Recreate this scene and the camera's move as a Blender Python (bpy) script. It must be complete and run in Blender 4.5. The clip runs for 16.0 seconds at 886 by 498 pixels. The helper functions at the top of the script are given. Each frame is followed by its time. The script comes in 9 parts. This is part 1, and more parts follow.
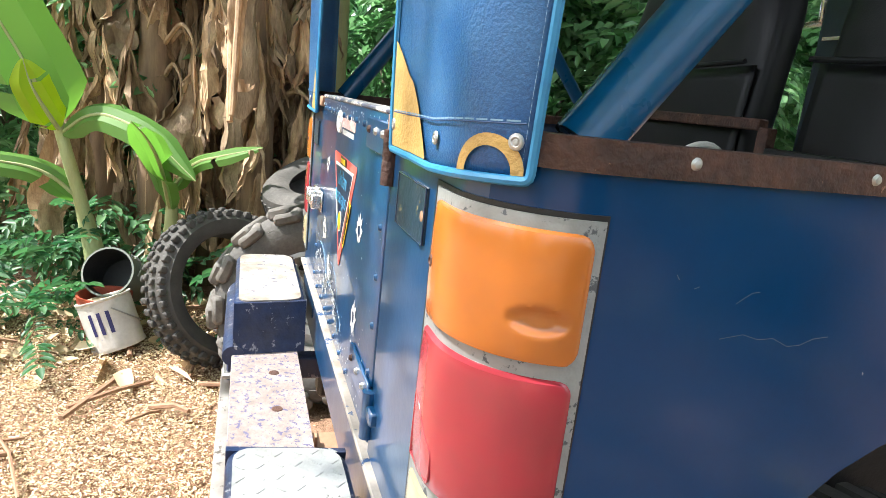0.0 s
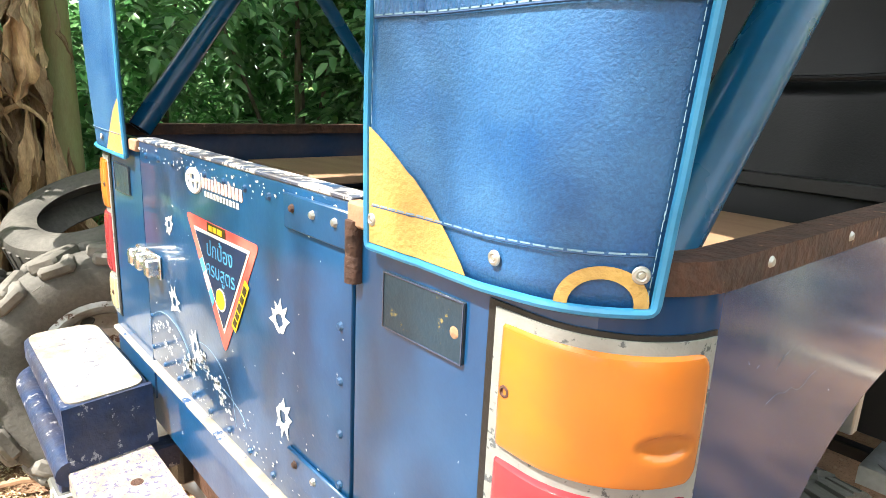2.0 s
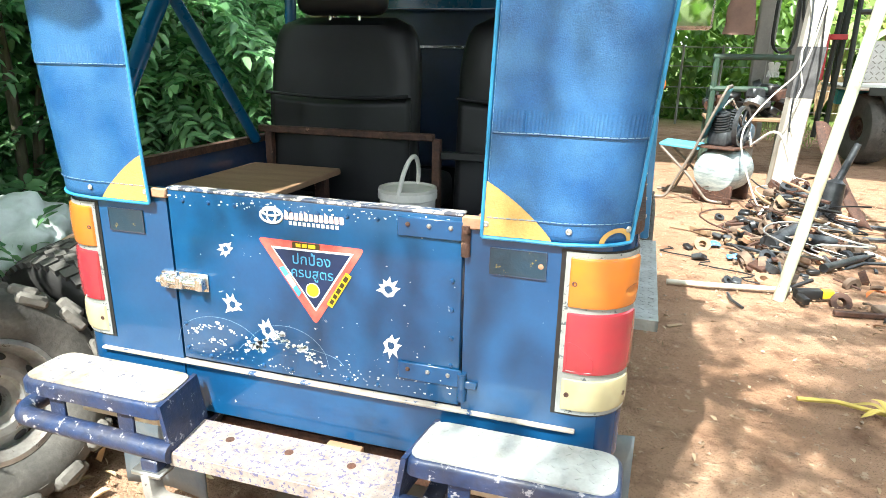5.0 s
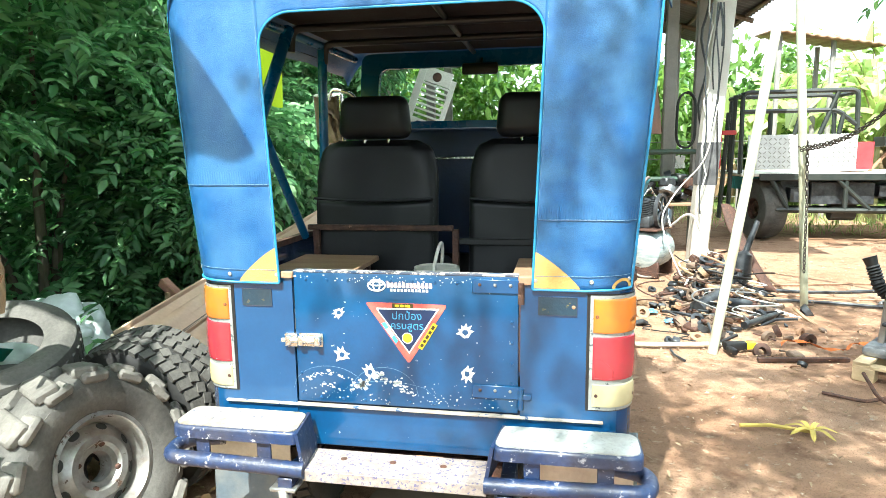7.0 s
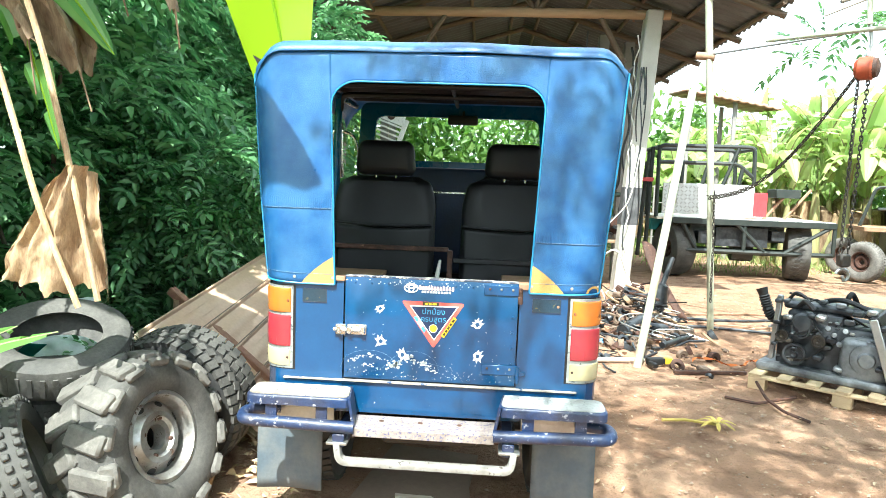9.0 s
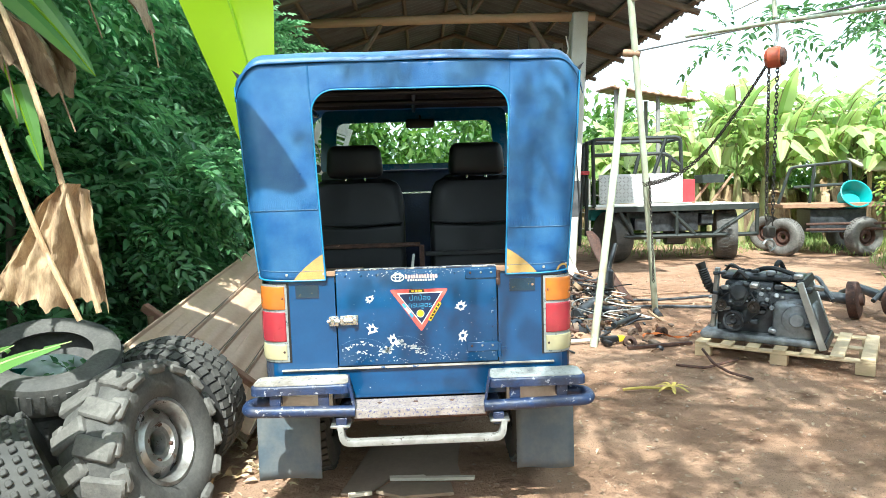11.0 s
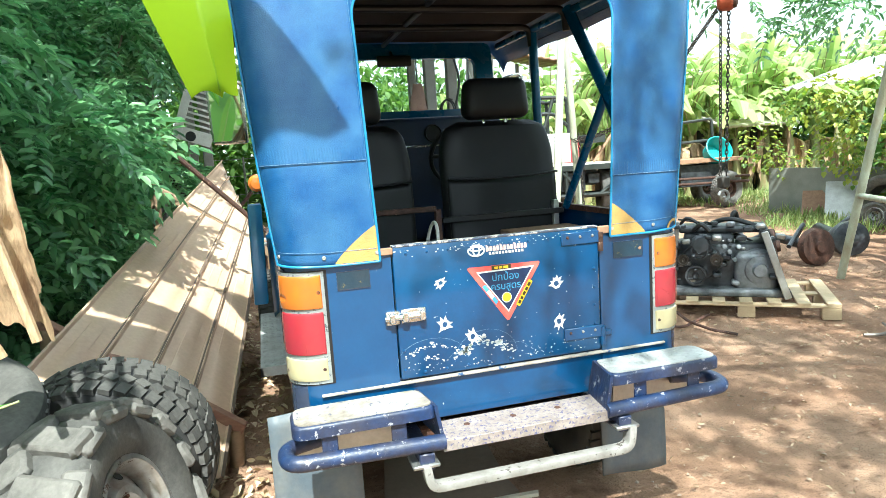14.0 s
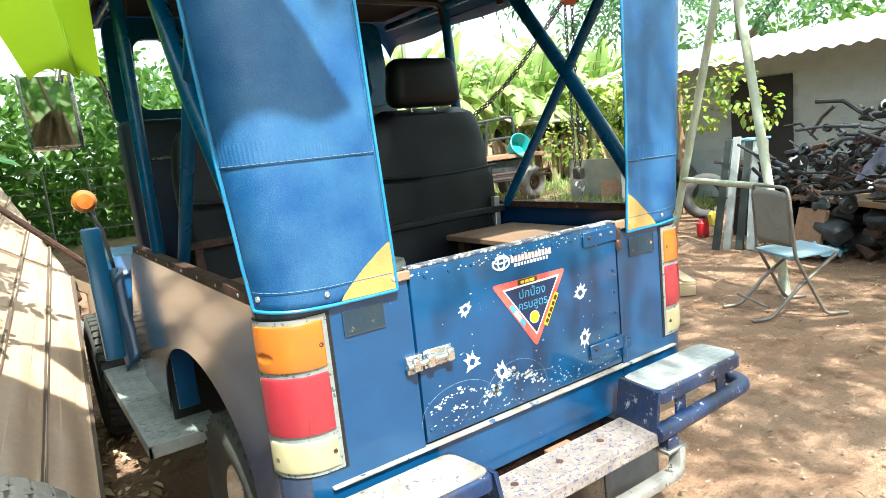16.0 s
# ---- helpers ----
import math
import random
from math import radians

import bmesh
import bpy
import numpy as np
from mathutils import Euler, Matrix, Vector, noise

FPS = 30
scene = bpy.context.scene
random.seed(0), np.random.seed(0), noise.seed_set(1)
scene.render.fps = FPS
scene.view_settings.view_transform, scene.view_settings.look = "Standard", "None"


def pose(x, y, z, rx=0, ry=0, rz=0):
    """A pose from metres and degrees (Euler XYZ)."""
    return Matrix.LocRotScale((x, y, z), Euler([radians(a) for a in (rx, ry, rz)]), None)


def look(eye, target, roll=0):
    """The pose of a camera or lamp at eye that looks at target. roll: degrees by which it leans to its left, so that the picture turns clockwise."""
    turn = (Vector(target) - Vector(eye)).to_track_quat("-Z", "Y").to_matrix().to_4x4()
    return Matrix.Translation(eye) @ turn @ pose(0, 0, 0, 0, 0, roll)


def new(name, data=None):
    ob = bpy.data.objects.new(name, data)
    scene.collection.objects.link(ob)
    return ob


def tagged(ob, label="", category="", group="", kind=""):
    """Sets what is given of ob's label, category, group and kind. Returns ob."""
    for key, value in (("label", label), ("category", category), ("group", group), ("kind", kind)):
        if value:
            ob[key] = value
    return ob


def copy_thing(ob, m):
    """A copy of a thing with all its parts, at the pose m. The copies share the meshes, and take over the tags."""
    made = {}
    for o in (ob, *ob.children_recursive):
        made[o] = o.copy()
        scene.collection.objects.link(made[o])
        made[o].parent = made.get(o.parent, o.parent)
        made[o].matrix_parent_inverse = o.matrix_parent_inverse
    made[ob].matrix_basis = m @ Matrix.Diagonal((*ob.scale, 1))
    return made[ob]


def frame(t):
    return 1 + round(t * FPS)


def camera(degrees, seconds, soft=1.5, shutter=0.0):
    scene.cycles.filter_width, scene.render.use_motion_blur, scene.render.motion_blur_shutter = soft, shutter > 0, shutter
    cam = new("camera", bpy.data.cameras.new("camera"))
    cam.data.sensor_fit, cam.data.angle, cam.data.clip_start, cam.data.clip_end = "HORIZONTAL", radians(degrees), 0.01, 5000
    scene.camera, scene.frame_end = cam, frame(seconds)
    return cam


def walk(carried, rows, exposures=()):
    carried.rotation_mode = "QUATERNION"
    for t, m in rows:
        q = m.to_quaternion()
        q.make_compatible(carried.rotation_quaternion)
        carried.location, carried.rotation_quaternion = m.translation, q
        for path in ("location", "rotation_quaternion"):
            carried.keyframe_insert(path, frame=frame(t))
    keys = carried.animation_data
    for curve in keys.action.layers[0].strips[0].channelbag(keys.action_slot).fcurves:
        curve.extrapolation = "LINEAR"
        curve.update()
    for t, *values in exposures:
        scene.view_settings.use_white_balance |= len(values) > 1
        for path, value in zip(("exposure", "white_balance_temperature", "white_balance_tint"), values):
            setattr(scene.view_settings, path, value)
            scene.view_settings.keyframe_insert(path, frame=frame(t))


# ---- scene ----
cam = camera(69.8, 16.0, 0.6)
PATH = [
    (0, (1.185, -0.18, 1.287), (-0.665, 0.425, 0.828), 6.3),
    (0.5, (1.182, -0.214, 1.361), (-0.613, 0.524, 0.876), 5.2),
    (1, (1.12, -0.232, 1.367), (-0.588, 0.674, 0.855), 1.4),
    (1.5, (1.021, -0.285, 1.368), (-0.583, 0.792, 0.852), 1.1),
    (2, (0.964, -0.377, 1.381), (-0.493, 0.906, 0.901), 2.7),
    (2.5, (0.919, -0.523, 1.407), (-0.249, 1.025, 0.916), 2.4),
    (3, (0.879, -0.656, 1.437), (-0.006, 1.04, 0.853), 3.4),
    (3.2, (0.877, -0.708, 1.449), (-0.002, 0.971, 0.809), 2.5),
    (5.3, (0.653, -1.366, 1.603), (0.177, 0.496, 1.049), 0.5),
    (5.5, (0.594, -1.411, 1.603), (0.16, 0.479, 1.114), 0.3),
    (6, (0.575, -1.575, 1.634), (0.155, 0.333, 1.206), 0.3),
    (6.5, (0.541, -1.822, 1.644), (0.178, 0.116, 1.308), 0.0),
    (7, (0.515, -2.013, 1.66), (0.152, -0.069, 1.358), -0.7),
    (7.5, (0.478, -2.219, 1.702), (0.166, -0.256, 1.477), -0.9),
    (8, (0.367, -2.392, 1.694), (0.129, -0.414, 1.523), -0.8),
    (8.5, (0.305, -2.633, 1.701), (0.121, -0.65, 1.514), 0.6),
    (8.7, (0.266, -2.693, 1.693), (0.109, -0.709, 1.49), 1.6),
    (10.8, (0.076, -3.079, 1.644), (0.149, -1.088, 1.48), -1.1),
    (11, (0.037, -3.028, 1.62), (0.1, -1.037, 1.443), -1.7),
    (11.5, (-0.166, -2.934, 1.618), (0.041, -0.953, 1.429), -2.4),
    (12, (-0.379, -2.811, 1.599), (0.005, -0.868, 1.321), -2.1),
    (12.5, (-0.516, -2.713, 1.555), (-0.11, -0.777, 1.261), -1.7),
    (13, (-0.62, -2.538, 1.504), (-0.149, -0.622, 1.175), -1.8),
    (13.5, (-0.696, -2.261, 1.531), (-0.239, -0.344, 1.189), -3.2),
    (14, (-0.783, -2.084, 1.55), (-0.256, -0.176, 1.265), -3.7),
    (14.5, (-0.922, -1.882, 1.534), (-0.231, -0.026, 1.255), -3.8),
    (15, (-1.072, -1.651, 1.57), (-0.146, 0.101, 1.303), -5.6),
    (15.5, (-1.162, -1.503, 1.58), (-0.089, 0.162, 1.304), -5.8),
    (16, (-1.18, -1.337, 1.56), (-0.073, 0.296, 1.235), -6.0),
]
EXPOSURES = [(0, 1.55, 6250, 12), (1, 1.8, 6350, 8), (1.5, 1.87, 6520, 8), (2.5, 1.92, 6900, 10), (3, 1.86, 6700, 10), (5.5, 1.82, 6250, 3), (6.5, 1.9, 6150, 1), (8.5, 1.9, 6000, 0), (11, 1.36, 5780, -1), (12.5, 1.47, 5720, -1), (14.5, 1.52, 5900, -2), (16, 1.53, 6050, 0)]
walk(cam, [(t, look(eye, target, roll)) for t, eye, target, roll in PATH], EXPOSURES)

# ---- world and sun ----
SUN_AZ, SUN_EL = radians(258), radians(55)      # azimuth of the sun counted from +x towards +y
world = bpy.data.worlds.new("world")
scene.world = world
world.use_nodes = True
wn = world.node_tree.nodes
sky = wn.new("ShaderNodeTexSky")
sky.sky_type, sky.sun_disc = "NISHITA", False
sky.sun_elevation, sky.sun_rotation = SUN_EL, math.pi / 2 - SUN_AZ
sky.air_density, sky.dust_density = 1.0, 3.0
wn["Background"].inputs["Strength"].default_value = 0.15
haze = wn.new("ShaderNodeMix")
haze.data_type = "RGBA"
haze.inputs["Factor"].default_value = 0.6
haze.inputs[7].default_value = (7.2, 7.5, 7.6, 1)      # thin white cloud over the whole sky
world.node_tree.links.new(sky.outputs[0], haze.inputs[6])
world.node_tree.links.new(haze.outputs[2], wn["Background"].inputs["Color"])
sun = new("sun", bpy.data.lights.new("sun", "SUN"))
sun.data.energy, sun.data.angle, sun.data.color = 4.6, radians(0.53), (1.0, 0.95, 0.86)
sun_way = Vector((math.cos(SUN_AZ) * math.cos(SUN_EL), math.sin(SUN_AZ) * math.cos(SUN_EL), math.sin(SUN_EL)))
sun.matrix_world = look(sun_way * 50, (0, 0, 0))


# ---- mesh helpers ----
def mesh_of(bm, name, smooth=True):
    bm.normal_update()
    me = bpy.data.meshes.new(name)
    bm.to_mesh(me)
    bm.free()
    if smooth:
        for p in me.polygons:
            p.use_smooth = True
        me.set_sharp_from_angle(angle=radians(38))
    return me


def part(name, bm, material, parent=None, label="", smooth=True):
    """One mesh object from a bmesh, under a thing or a part."""
    ob = new(name, mesh_of(bm, name, smooth))
    ob.data.materials.append(material)
    if parent:
        ob.parent = parent
    if label:
        ob["label"] = label
    return ob


def thing(name, label, category, m=None, group="", kind=""):
    ob = new(name)
    ob.empty_display_size = 0.1
    if m is not None:
        ob.matrix_world = m
    return tagged(ob, label, category, group, kind)


def solid(name, bm, material, label, category, m=None, group="", kind="", smooth=True):
    ob = part(name, bm, material, smooth=smooth)
    if m is not None:
        ob.matrix_world = m
    return tagged(ob, label, category, group, kind)


def box(bm, x0, x1, y0, y1, z0, z1, bevel=0.0, m=None, seg=1):
    r = bmesh.ops.create_cube(bm, size=1)["verts"]
    t = Matrix.Translation(((x0 + x1) / 2, (y0 + y1) / 2, (z0 + z1) / 2)) @ Matrix.Diagonal((abs(x1 - x0), abs(y1 - y0), abs(z1 - z0), 1))
    bmesh.ops.transform(bm, matrix=(m @ t) if m is not None else t, verts=r)
    if bevel:
        edges = list({e for v in r for e in v.link_edges})
        bmesh.ops.bevel(bm, geom=edges, offset=bevel, segments=seg, profile=0.5, affect="EDGES")
    return bm


def tube(bm, pts, radius, n=10, caps=True, closed=False):
    """A round bar along points; radius is a number or one for each point."""
    pts = [Vector(p) for p in pts]
    k = len(pts)
    rings, side = [], None
    for i, p in enumerate(pts):
        a = pts[i - 1] if (i or closed) else p
        b = pts[(i + 1) % k] if (i < k - 1 or closed) else p
        d = (b - a).normalized()
        if side is None:
            side = d.orthogonal().normalized()
        side = (side - d * side.dot(d)).normalized()
        up = d.cross(side)
        r = radius[i] if isinstance(radius, (list, tuple)) else radius
        rings.append([bm.verts.new(p + (side * math.cos(2 * math.pi * j / n) + up * math.sin(2 * math.pi * j / n)) * r) for j in range(n)])
    for i in range(k if closed else k - 1):
        a, b = rings[i], rings[(i + 1) % k]
        for j in range(n):
            bm.faces.new((a[j], a[(j + 1) % n], b[(j + 1) % n], b[j]))
    if caps and not closed:
        bm.faces.new(list(reversed(rings[0])))
        bm.faces.new(rings[-1])
    return bm


def bend(pts, r=0.06, n=5):
    """The same way with its corners rounded."""
    pts = [Vector(p) for p in pts]
    out = [pts[0]]
    for a, b, c in zip(pts, pts[1:], pts[2:]):
        q = min(r, (a - b).length * 0.45, (c - b).length * 0.45)
        p0, p2 = b + (a - b).normalized() * q, b + (c - b).normalized() * q
        out += [p0 * (1 - t) ** 2 + b * 2 * t * (1 - t) + p2 * t * t for t in [i / n for i in range(n + 1)]]
    return out + [pts[-1]]


def lathe(bm, profile, n=32, m=None, closed=False):
    """Turns (radius, height) points round z."""
    rings = []
    for r, z in profile:
        rings.append([bm.verts.new((r * math.cos(2 * math.pi * j / n), r * math.sin(2 * math.pi * j / n), z)) for j in range(n)])
    k = len(rings)
    for i in range(k if closed else k - 1):
        a, b = rings[i], rings[(i + 1) % k]
        for j in range(n):
            bm.faces.new((a[j], a[(j + 1) % n], b[(j + 1) % n], b[j]))
    if not closed:
        for ring, (r, z), flip in ((rings[0], profile[0], True), (rings[-1], profile[-1], False)):
            if r < 0.02:
                bm.faces.new(list(reversed(ring)) if flip else ring)
    if m is not None:
        bmesh.ops.transform(bm, matrix=m, verts=[v for ring in rings for v in ring])
    return bm


def sheet(bm, f, nu, nv):
    """A grid of f(u, v), u and v from 0 to 1."""
    g = [[bm.verts.new(f(i / nu, j / nv)) for j in range(nv + 1)] for i in range(nu + 1)]
    for i in range(nu):
        for j in range(nv):
            bm.faces.new((g[i][j], g[i + 1][j], g[i + 1][j + 1], g[i][j + 1]))
    return bm


def prism(bm, outline, f, depth):
    """A plate with an outline of 2D points; f(a, b, d) places it, d from 0 to depth."""
    lo = [bm.verts.new(f(a, b, 0)) for a, b in outline]
    hi = [bm.verts.new(f(a, b, depth)) for a, b in outline]
    bm.faces.new(lo)
    bm.faces.new(list(reversed(hi)))
    k = len(lo)
    for i in range(k):
        bm.faces.new((lo[i], hi[i], hi[(i + 1) % k], lo[(i + 1) % k]))
    bmesh.ops.recalc_face_normals(bm, faces=bm.faces)
    return bm


def aim(at, axis, spin=0):
    """A pose at a point whose z axis points along axis."""
    q = Vector(axis).normalized().to_track_quat("Z", "Y")
    return Matrix.Translation(at) @ q.to_matrix().to_4x4() @ pose(0, 0, 0, 0, 0, spin)


def joined(name, verts, faces, material):
    me = bpy.data.meshes.new(name)
    me.from_pydata(verts, [], faces)
    me.update()
    me.materials.append(material)
    return me


# ---- materials ----
def surface(name, base, rough=0.6, metal=0.0, second=None, amount=0.5, scale=6.0, grain=60.0, bump=0.15, spots=None, spot_at=0.62, spot_scale=9.0, spot_rough=0.8,
            coat=0.0, vary=0.0, stretch=(1, 1, 1), fine=0.12, clear=0.0, spec=0.5, dent=0.0, dent_scale=8.0):
    """A painted, dirty or grained surface: broad stains, fine grain, worn spots and relief."""
    m = bpy.data.materials.new(name)
    m.use_nodes = True
    nt = m.node_tree
    nd, ln = nt.nodes, nt.links
    b = nd["Principled BSDF"]
    co = nd.new("ShaderNodeTexCoord")
    mp = nd.new("ShaderNodeMapping")
    mp.inputs["Scale"].default_value = stretch
    ln.new(co.outputs["Object"], mp.inputs[0])

    def tex(s, detail=5, rough_=0.6):
        t = nd.new("ShaderNodeTexNoise")
        t.inputs["Scale"].default_value, t.inputs["Detail"].default_value, t.inputs["Roughness"].default_value = s, detail, rough_
        ln.new(mp.outputs[0], t.inputs["Vector"])
        return t

    def ramp(src, lo, hi):
        r = nd.new("ShaderNodeMapRange")
        r.inputs["From Min"].default_value, r.inputs["From Max"].default_value = lo, hi
        ln.new(src, r.inputs["Value"])
        return r.outputs[0]

    def mix(a, b_, f):
        x = nd.new("ShaderNodeMix")
        x.data_type = "RGBA"
        if isinstance(f, float):
            x.inputs["Factor"].default_value = f
        else:
            ln.new(f, x.inputs["Factor"])
        for v, sock in ((a, x.inputs[6]), (b_, x.inputs[7])):
            if isinstance(v, tuple):
                sock.default_value = (*v, 1)
            else:
                ln.new(v, sock)
        return x.outputs[2]

    second = second or tuple(c * 0.6 for c in base)
    broad = tex(scale)
    f = nd.new("ShaderNodeMath")
    f.operation = "MULTIPLY"
    f.inputs[1].default_value = amount
    ln.new(ramp(broad.outputs[0], 0.35, 0.7), f.inputs[0])
    col = mix(base, second, f.outputs[0])
    gr = tex(grain, 3)
    dark = mix(col, (0.0, 0.0, 0.0), fine)
    col = mix(dark, col, ramp(gr.outputs[0], 0.3, 0.7))
    if vary:
        oi = nd.new("ShaderNodeObjectInfo")
        hs = nd.new("ShaderNodeHueSaturation")
        ln.new(ramp(oi.outputs["Random"], -1 / vary * 0.0, 1.0), hs.inputs["Value"])
        hs.inputs["Value"].default_value = 1
        mr = nd.new("ShaderNodeMapRange")
        mr.inputs["To Min"].default_value, mr.inputs["To Max"].default_value = 1 - vary, 1 + vary
        ln.new(oi.outputs["Random"], mr.inputs["Value"])
        ln.new(mr.outputs[0], hs.inputs["Value"])
        ln.new(col, hs.inputs["Color"])
        col = hs.outputs[0]
    rgh = nd.new("ShaderNodeMapRange")
    rgh.inputs["To Min"].default_value, rgh.inputs["To Max"].default_value = max(0.05, rough - 0.12), min(1, rough + 0.12)
    ln.new(broad.outputs[0], rgh.inputs["Value"])
    rough_out = rgh.outputs[0]
    if spots:
        sp = ramp(tex(spot_scale, 8, 0.68).outputs[0], spot_at, spot_at + 0.03)
        col = mix(col, spots, sp)
        mm = nd.new("ShaderNodeMix")
        ln.new(sp, mm.inputs["Factor"])
        ln.new(rough_out, mm.inputs[2])
        mm.inputs[3].default_value = spot_rough
        rough_out = mm.outputs[0]
        if metal:
            mt = nd.new("ShaderNodeMapRange")
            mt.inputs["To Min"].default_value, mt.inputs["To Max"].default_value = metal, 0
            ln.new(sp, mt.inputs["Value"])
            ln.new(mt.outputs[0], b.inputs["Metallic"])
    ln.new(col, b.inputs["Base Color"])
    ln.new(rough_out, b.inputs["Roughness"])
    if metal and not spots:
        b.inputs["Metallic"].default_value = metal
    b.inputs["Coat Weight"].default_value = coat
    b.inputs["Coat Roughness"].default_value = 0.1
    b.inputs["Specular IOR Level"].default_value = spec
    if clear:
        b.inputs["Transmission Weight"].default_value = clear
    if bump:
        bp = nd.new("ShaderNodeBump")
        bp.inputs["Strength"].default_value, bp.inputs["Distance"].default_value = bump, 0.01
        ln.new(gr.outputs[0], bp.inputs["Height"])
        ln.new(bp.outputs[0], b.inputs["Normal"])
        if dent:
            bd = nd.new("ShaderNodeBump")
            bd.inputs["Strength"].default_value, bd.inputs["Distance"].default_value = dent, 0.03
            ln.new(tex(dent_scale, 0, 0.5).outputs[0], bd.inputs["Height"])
            ln.new(bd.outputs[0], bp.inputs["Normal"])
    return m


def leaf_material(name, base, second, rough=0.45, through_=0.35):
    """Leaves: colour varies from leaf to leaf, and some light comes through."""
    m = bpy.data.materials.new(name)
    m.use_nodes = True
    nd, ln = m.node_tree.nodes, m.node_tree.links
    b = nd["Principled BSDF"]
    geo = nd.new("ShaderNodeNewGeometry")
    mx = nd.new("ShaderNodeMix")
    mx.data_type = "RGBA"
    mx.inputs[6].default_value, mx.inputs[7].default_value = (*base, 1), (*second, 1)
    ln.new(geo.outputs["Random Per Island"], mx.inputs["Factor"])
    ln.new(mx.outputs[2], b.inputs["Base Color"])
    b.inputs["Roughness"].default_value = rough
    tr = nd.new("ShaderNodeBsdfTranslucent")
    hs = nd.new("ShaderNodeHueSaturation")
    hs.inputs["Saturation"].default_value, hs.inputs["Value"].default_value = 1.15, 1.6
    ln.new(mx.outputs[2], hs.inputs["Color"])
    ln.new(hs.outputs[0], tr.inputs["Color"])
    ms = nd.new("ShaderNodeMixShader")
    ms.inputs[0].default_value = through_
    ln.new(b.outputs[0], ms.inputs[1])
    ln.new(tr.outputs[0], ms.inputs[2])
    ln.new(ms.outputs[0], nd["Material Output"].inputs["Surface"])
    return m


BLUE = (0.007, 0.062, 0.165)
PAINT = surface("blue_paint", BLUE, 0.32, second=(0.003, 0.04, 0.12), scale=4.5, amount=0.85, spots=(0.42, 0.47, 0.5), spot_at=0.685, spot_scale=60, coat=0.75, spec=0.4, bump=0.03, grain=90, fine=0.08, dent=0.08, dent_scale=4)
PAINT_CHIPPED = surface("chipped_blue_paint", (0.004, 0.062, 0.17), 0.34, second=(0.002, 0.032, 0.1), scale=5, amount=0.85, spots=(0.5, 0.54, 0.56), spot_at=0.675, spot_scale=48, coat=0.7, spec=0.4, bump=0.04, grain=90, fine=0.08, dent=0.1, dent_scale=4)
PAINT_LIGHT = surface("pale_blue_paint", (0.012, 0.15, 0.34), 0.35, second=(0.008, 0.11, 0.27), scale=4, amount=0.8, spots=(0.3, 0.3, 0.28), spot_at=0.7, spot_scale=30, coat=0.4, bump=0.03, grain=90, dent=0.08, dent_scale=4)
# body blue darkened in colour for the shaded right side
PAINT_SHADED = surface("shaded_blue_paint", (0.0022, 0.042, 0.13), 0.11, second=(0.0015, 0.028, 0.09), scale=1.6, amount=0.8, spots=(0.4, 0.42, 0.42), spot_at=0.73, spot_scale=30, spec=0.45, coat=0.0, bump=0.015, grain=90, fine=0.05, dent=0.06, dent_scale=2.5)
# the brown puts the roofing sheets' reflection, with some dust, into the colour
PAINT_DUST_SHEEN = surface("dusty_blue_paint_brown_sheen", (0.006, 0.04, 0.11), 0.14, second=(0.11, 0.085, 0.07), scale=1.6, amount=0.7, dent=0.08, dent_scale=2.5, spots=(0.5, 0.5, 0.5), spot_at=0.75, spot_scale=30, coat=0.5, bump=0.03, grain=90)
NAVY = surface("worn_navy_paint", (0.011, 0.033, 0.105), 0.42, second=(0.047, 0.044, 0.06), scale=9, amount=0.9, spots=(0.26, 0.26, 0.29), spot_at=0.595, spot_scale=34, bump=0.25, grain=45, fine=0.35)
STEP_WORN = surface("step_plate_worn", (0.4, 0.385, 0.36), 0.6, second=(0.17, 0.13, 0.09), scale=11, amount=0.9, spots=(0.1, 0.1, 0.14), spot_at=0.6, spot_scale=38, bump=0.2, grain=60, fine=0.25)
STEP_MID = surface("step_plate_flaked", (0.32, 0.275, 0.25), 0.6, second=(0.2, 0.155, 0.14), scale=14, amount=0.85, spots=(0.09, 0.085, 0.16), spot_at=0.55, spot_scale=78, bump=0.25, grain=60, fine=0.3)
STEP_GREY = surface("step_plate_grey", (0.44, 0.46, 0.46), 0.5, second=(0.28, 0.275, 0.25), scale=10, amount=0.8, metal=0.2, spots=(0.12, 0.11, 0.1), spot_at=0.64, spot_scale=30, bump=0.25)
CANVAS = surface("blue_vinyl_canvas", (0.012, 0.08, 0.24), 0.32, second=(0.05, 0.155, 0.32), scale=6.5, amount=0.95, grain=320, bump=0.2, fine=0.3, dent=0.8, dent_scale=2.6, spots=(0.15, 0.24, 0.35), spot_at=0.73, spot_scale=24, spot_rough=0.45)
# light blue, raised further so the colour includes the edge highlights
PIPING = surface("highlit_light_blue_piping", (0.02, 0.19, 0.4), 0.4, second=(0.06, 0.27, 0.44), scale=20, bump=0.1)
YELLOW = surface("yellow_vinyl_patch", (0.52, 0.335, 0.1), 0.5, second=(0.36, 0.22, 0.08), amount=0.85, scale=11, grain=160, bump=0.25, spots=(0.3, 0.22, 0.1), spot_at=0.68)
STITCH = surface("pale_thread", (0.2, 0.33, 0.45), 0.8, bump=0)
RUST = surface("rusty_steel", (0.1, 0.042, 0.025), 0.75, second=(0.035, 0.02, 0.017), scale=22, amount=0.9, grain=80, bump=0.5, fine=0.4, spots=(0.28, 0.16, 0.1), spot_at=0.64, spot_scale=30)
PALE_RUST = surface("sun_bleached_rust", (0.34, 0.2, 0.12), 0.75, second=(0.16, 0.08, 0.05), scale=16, bump=0.25)
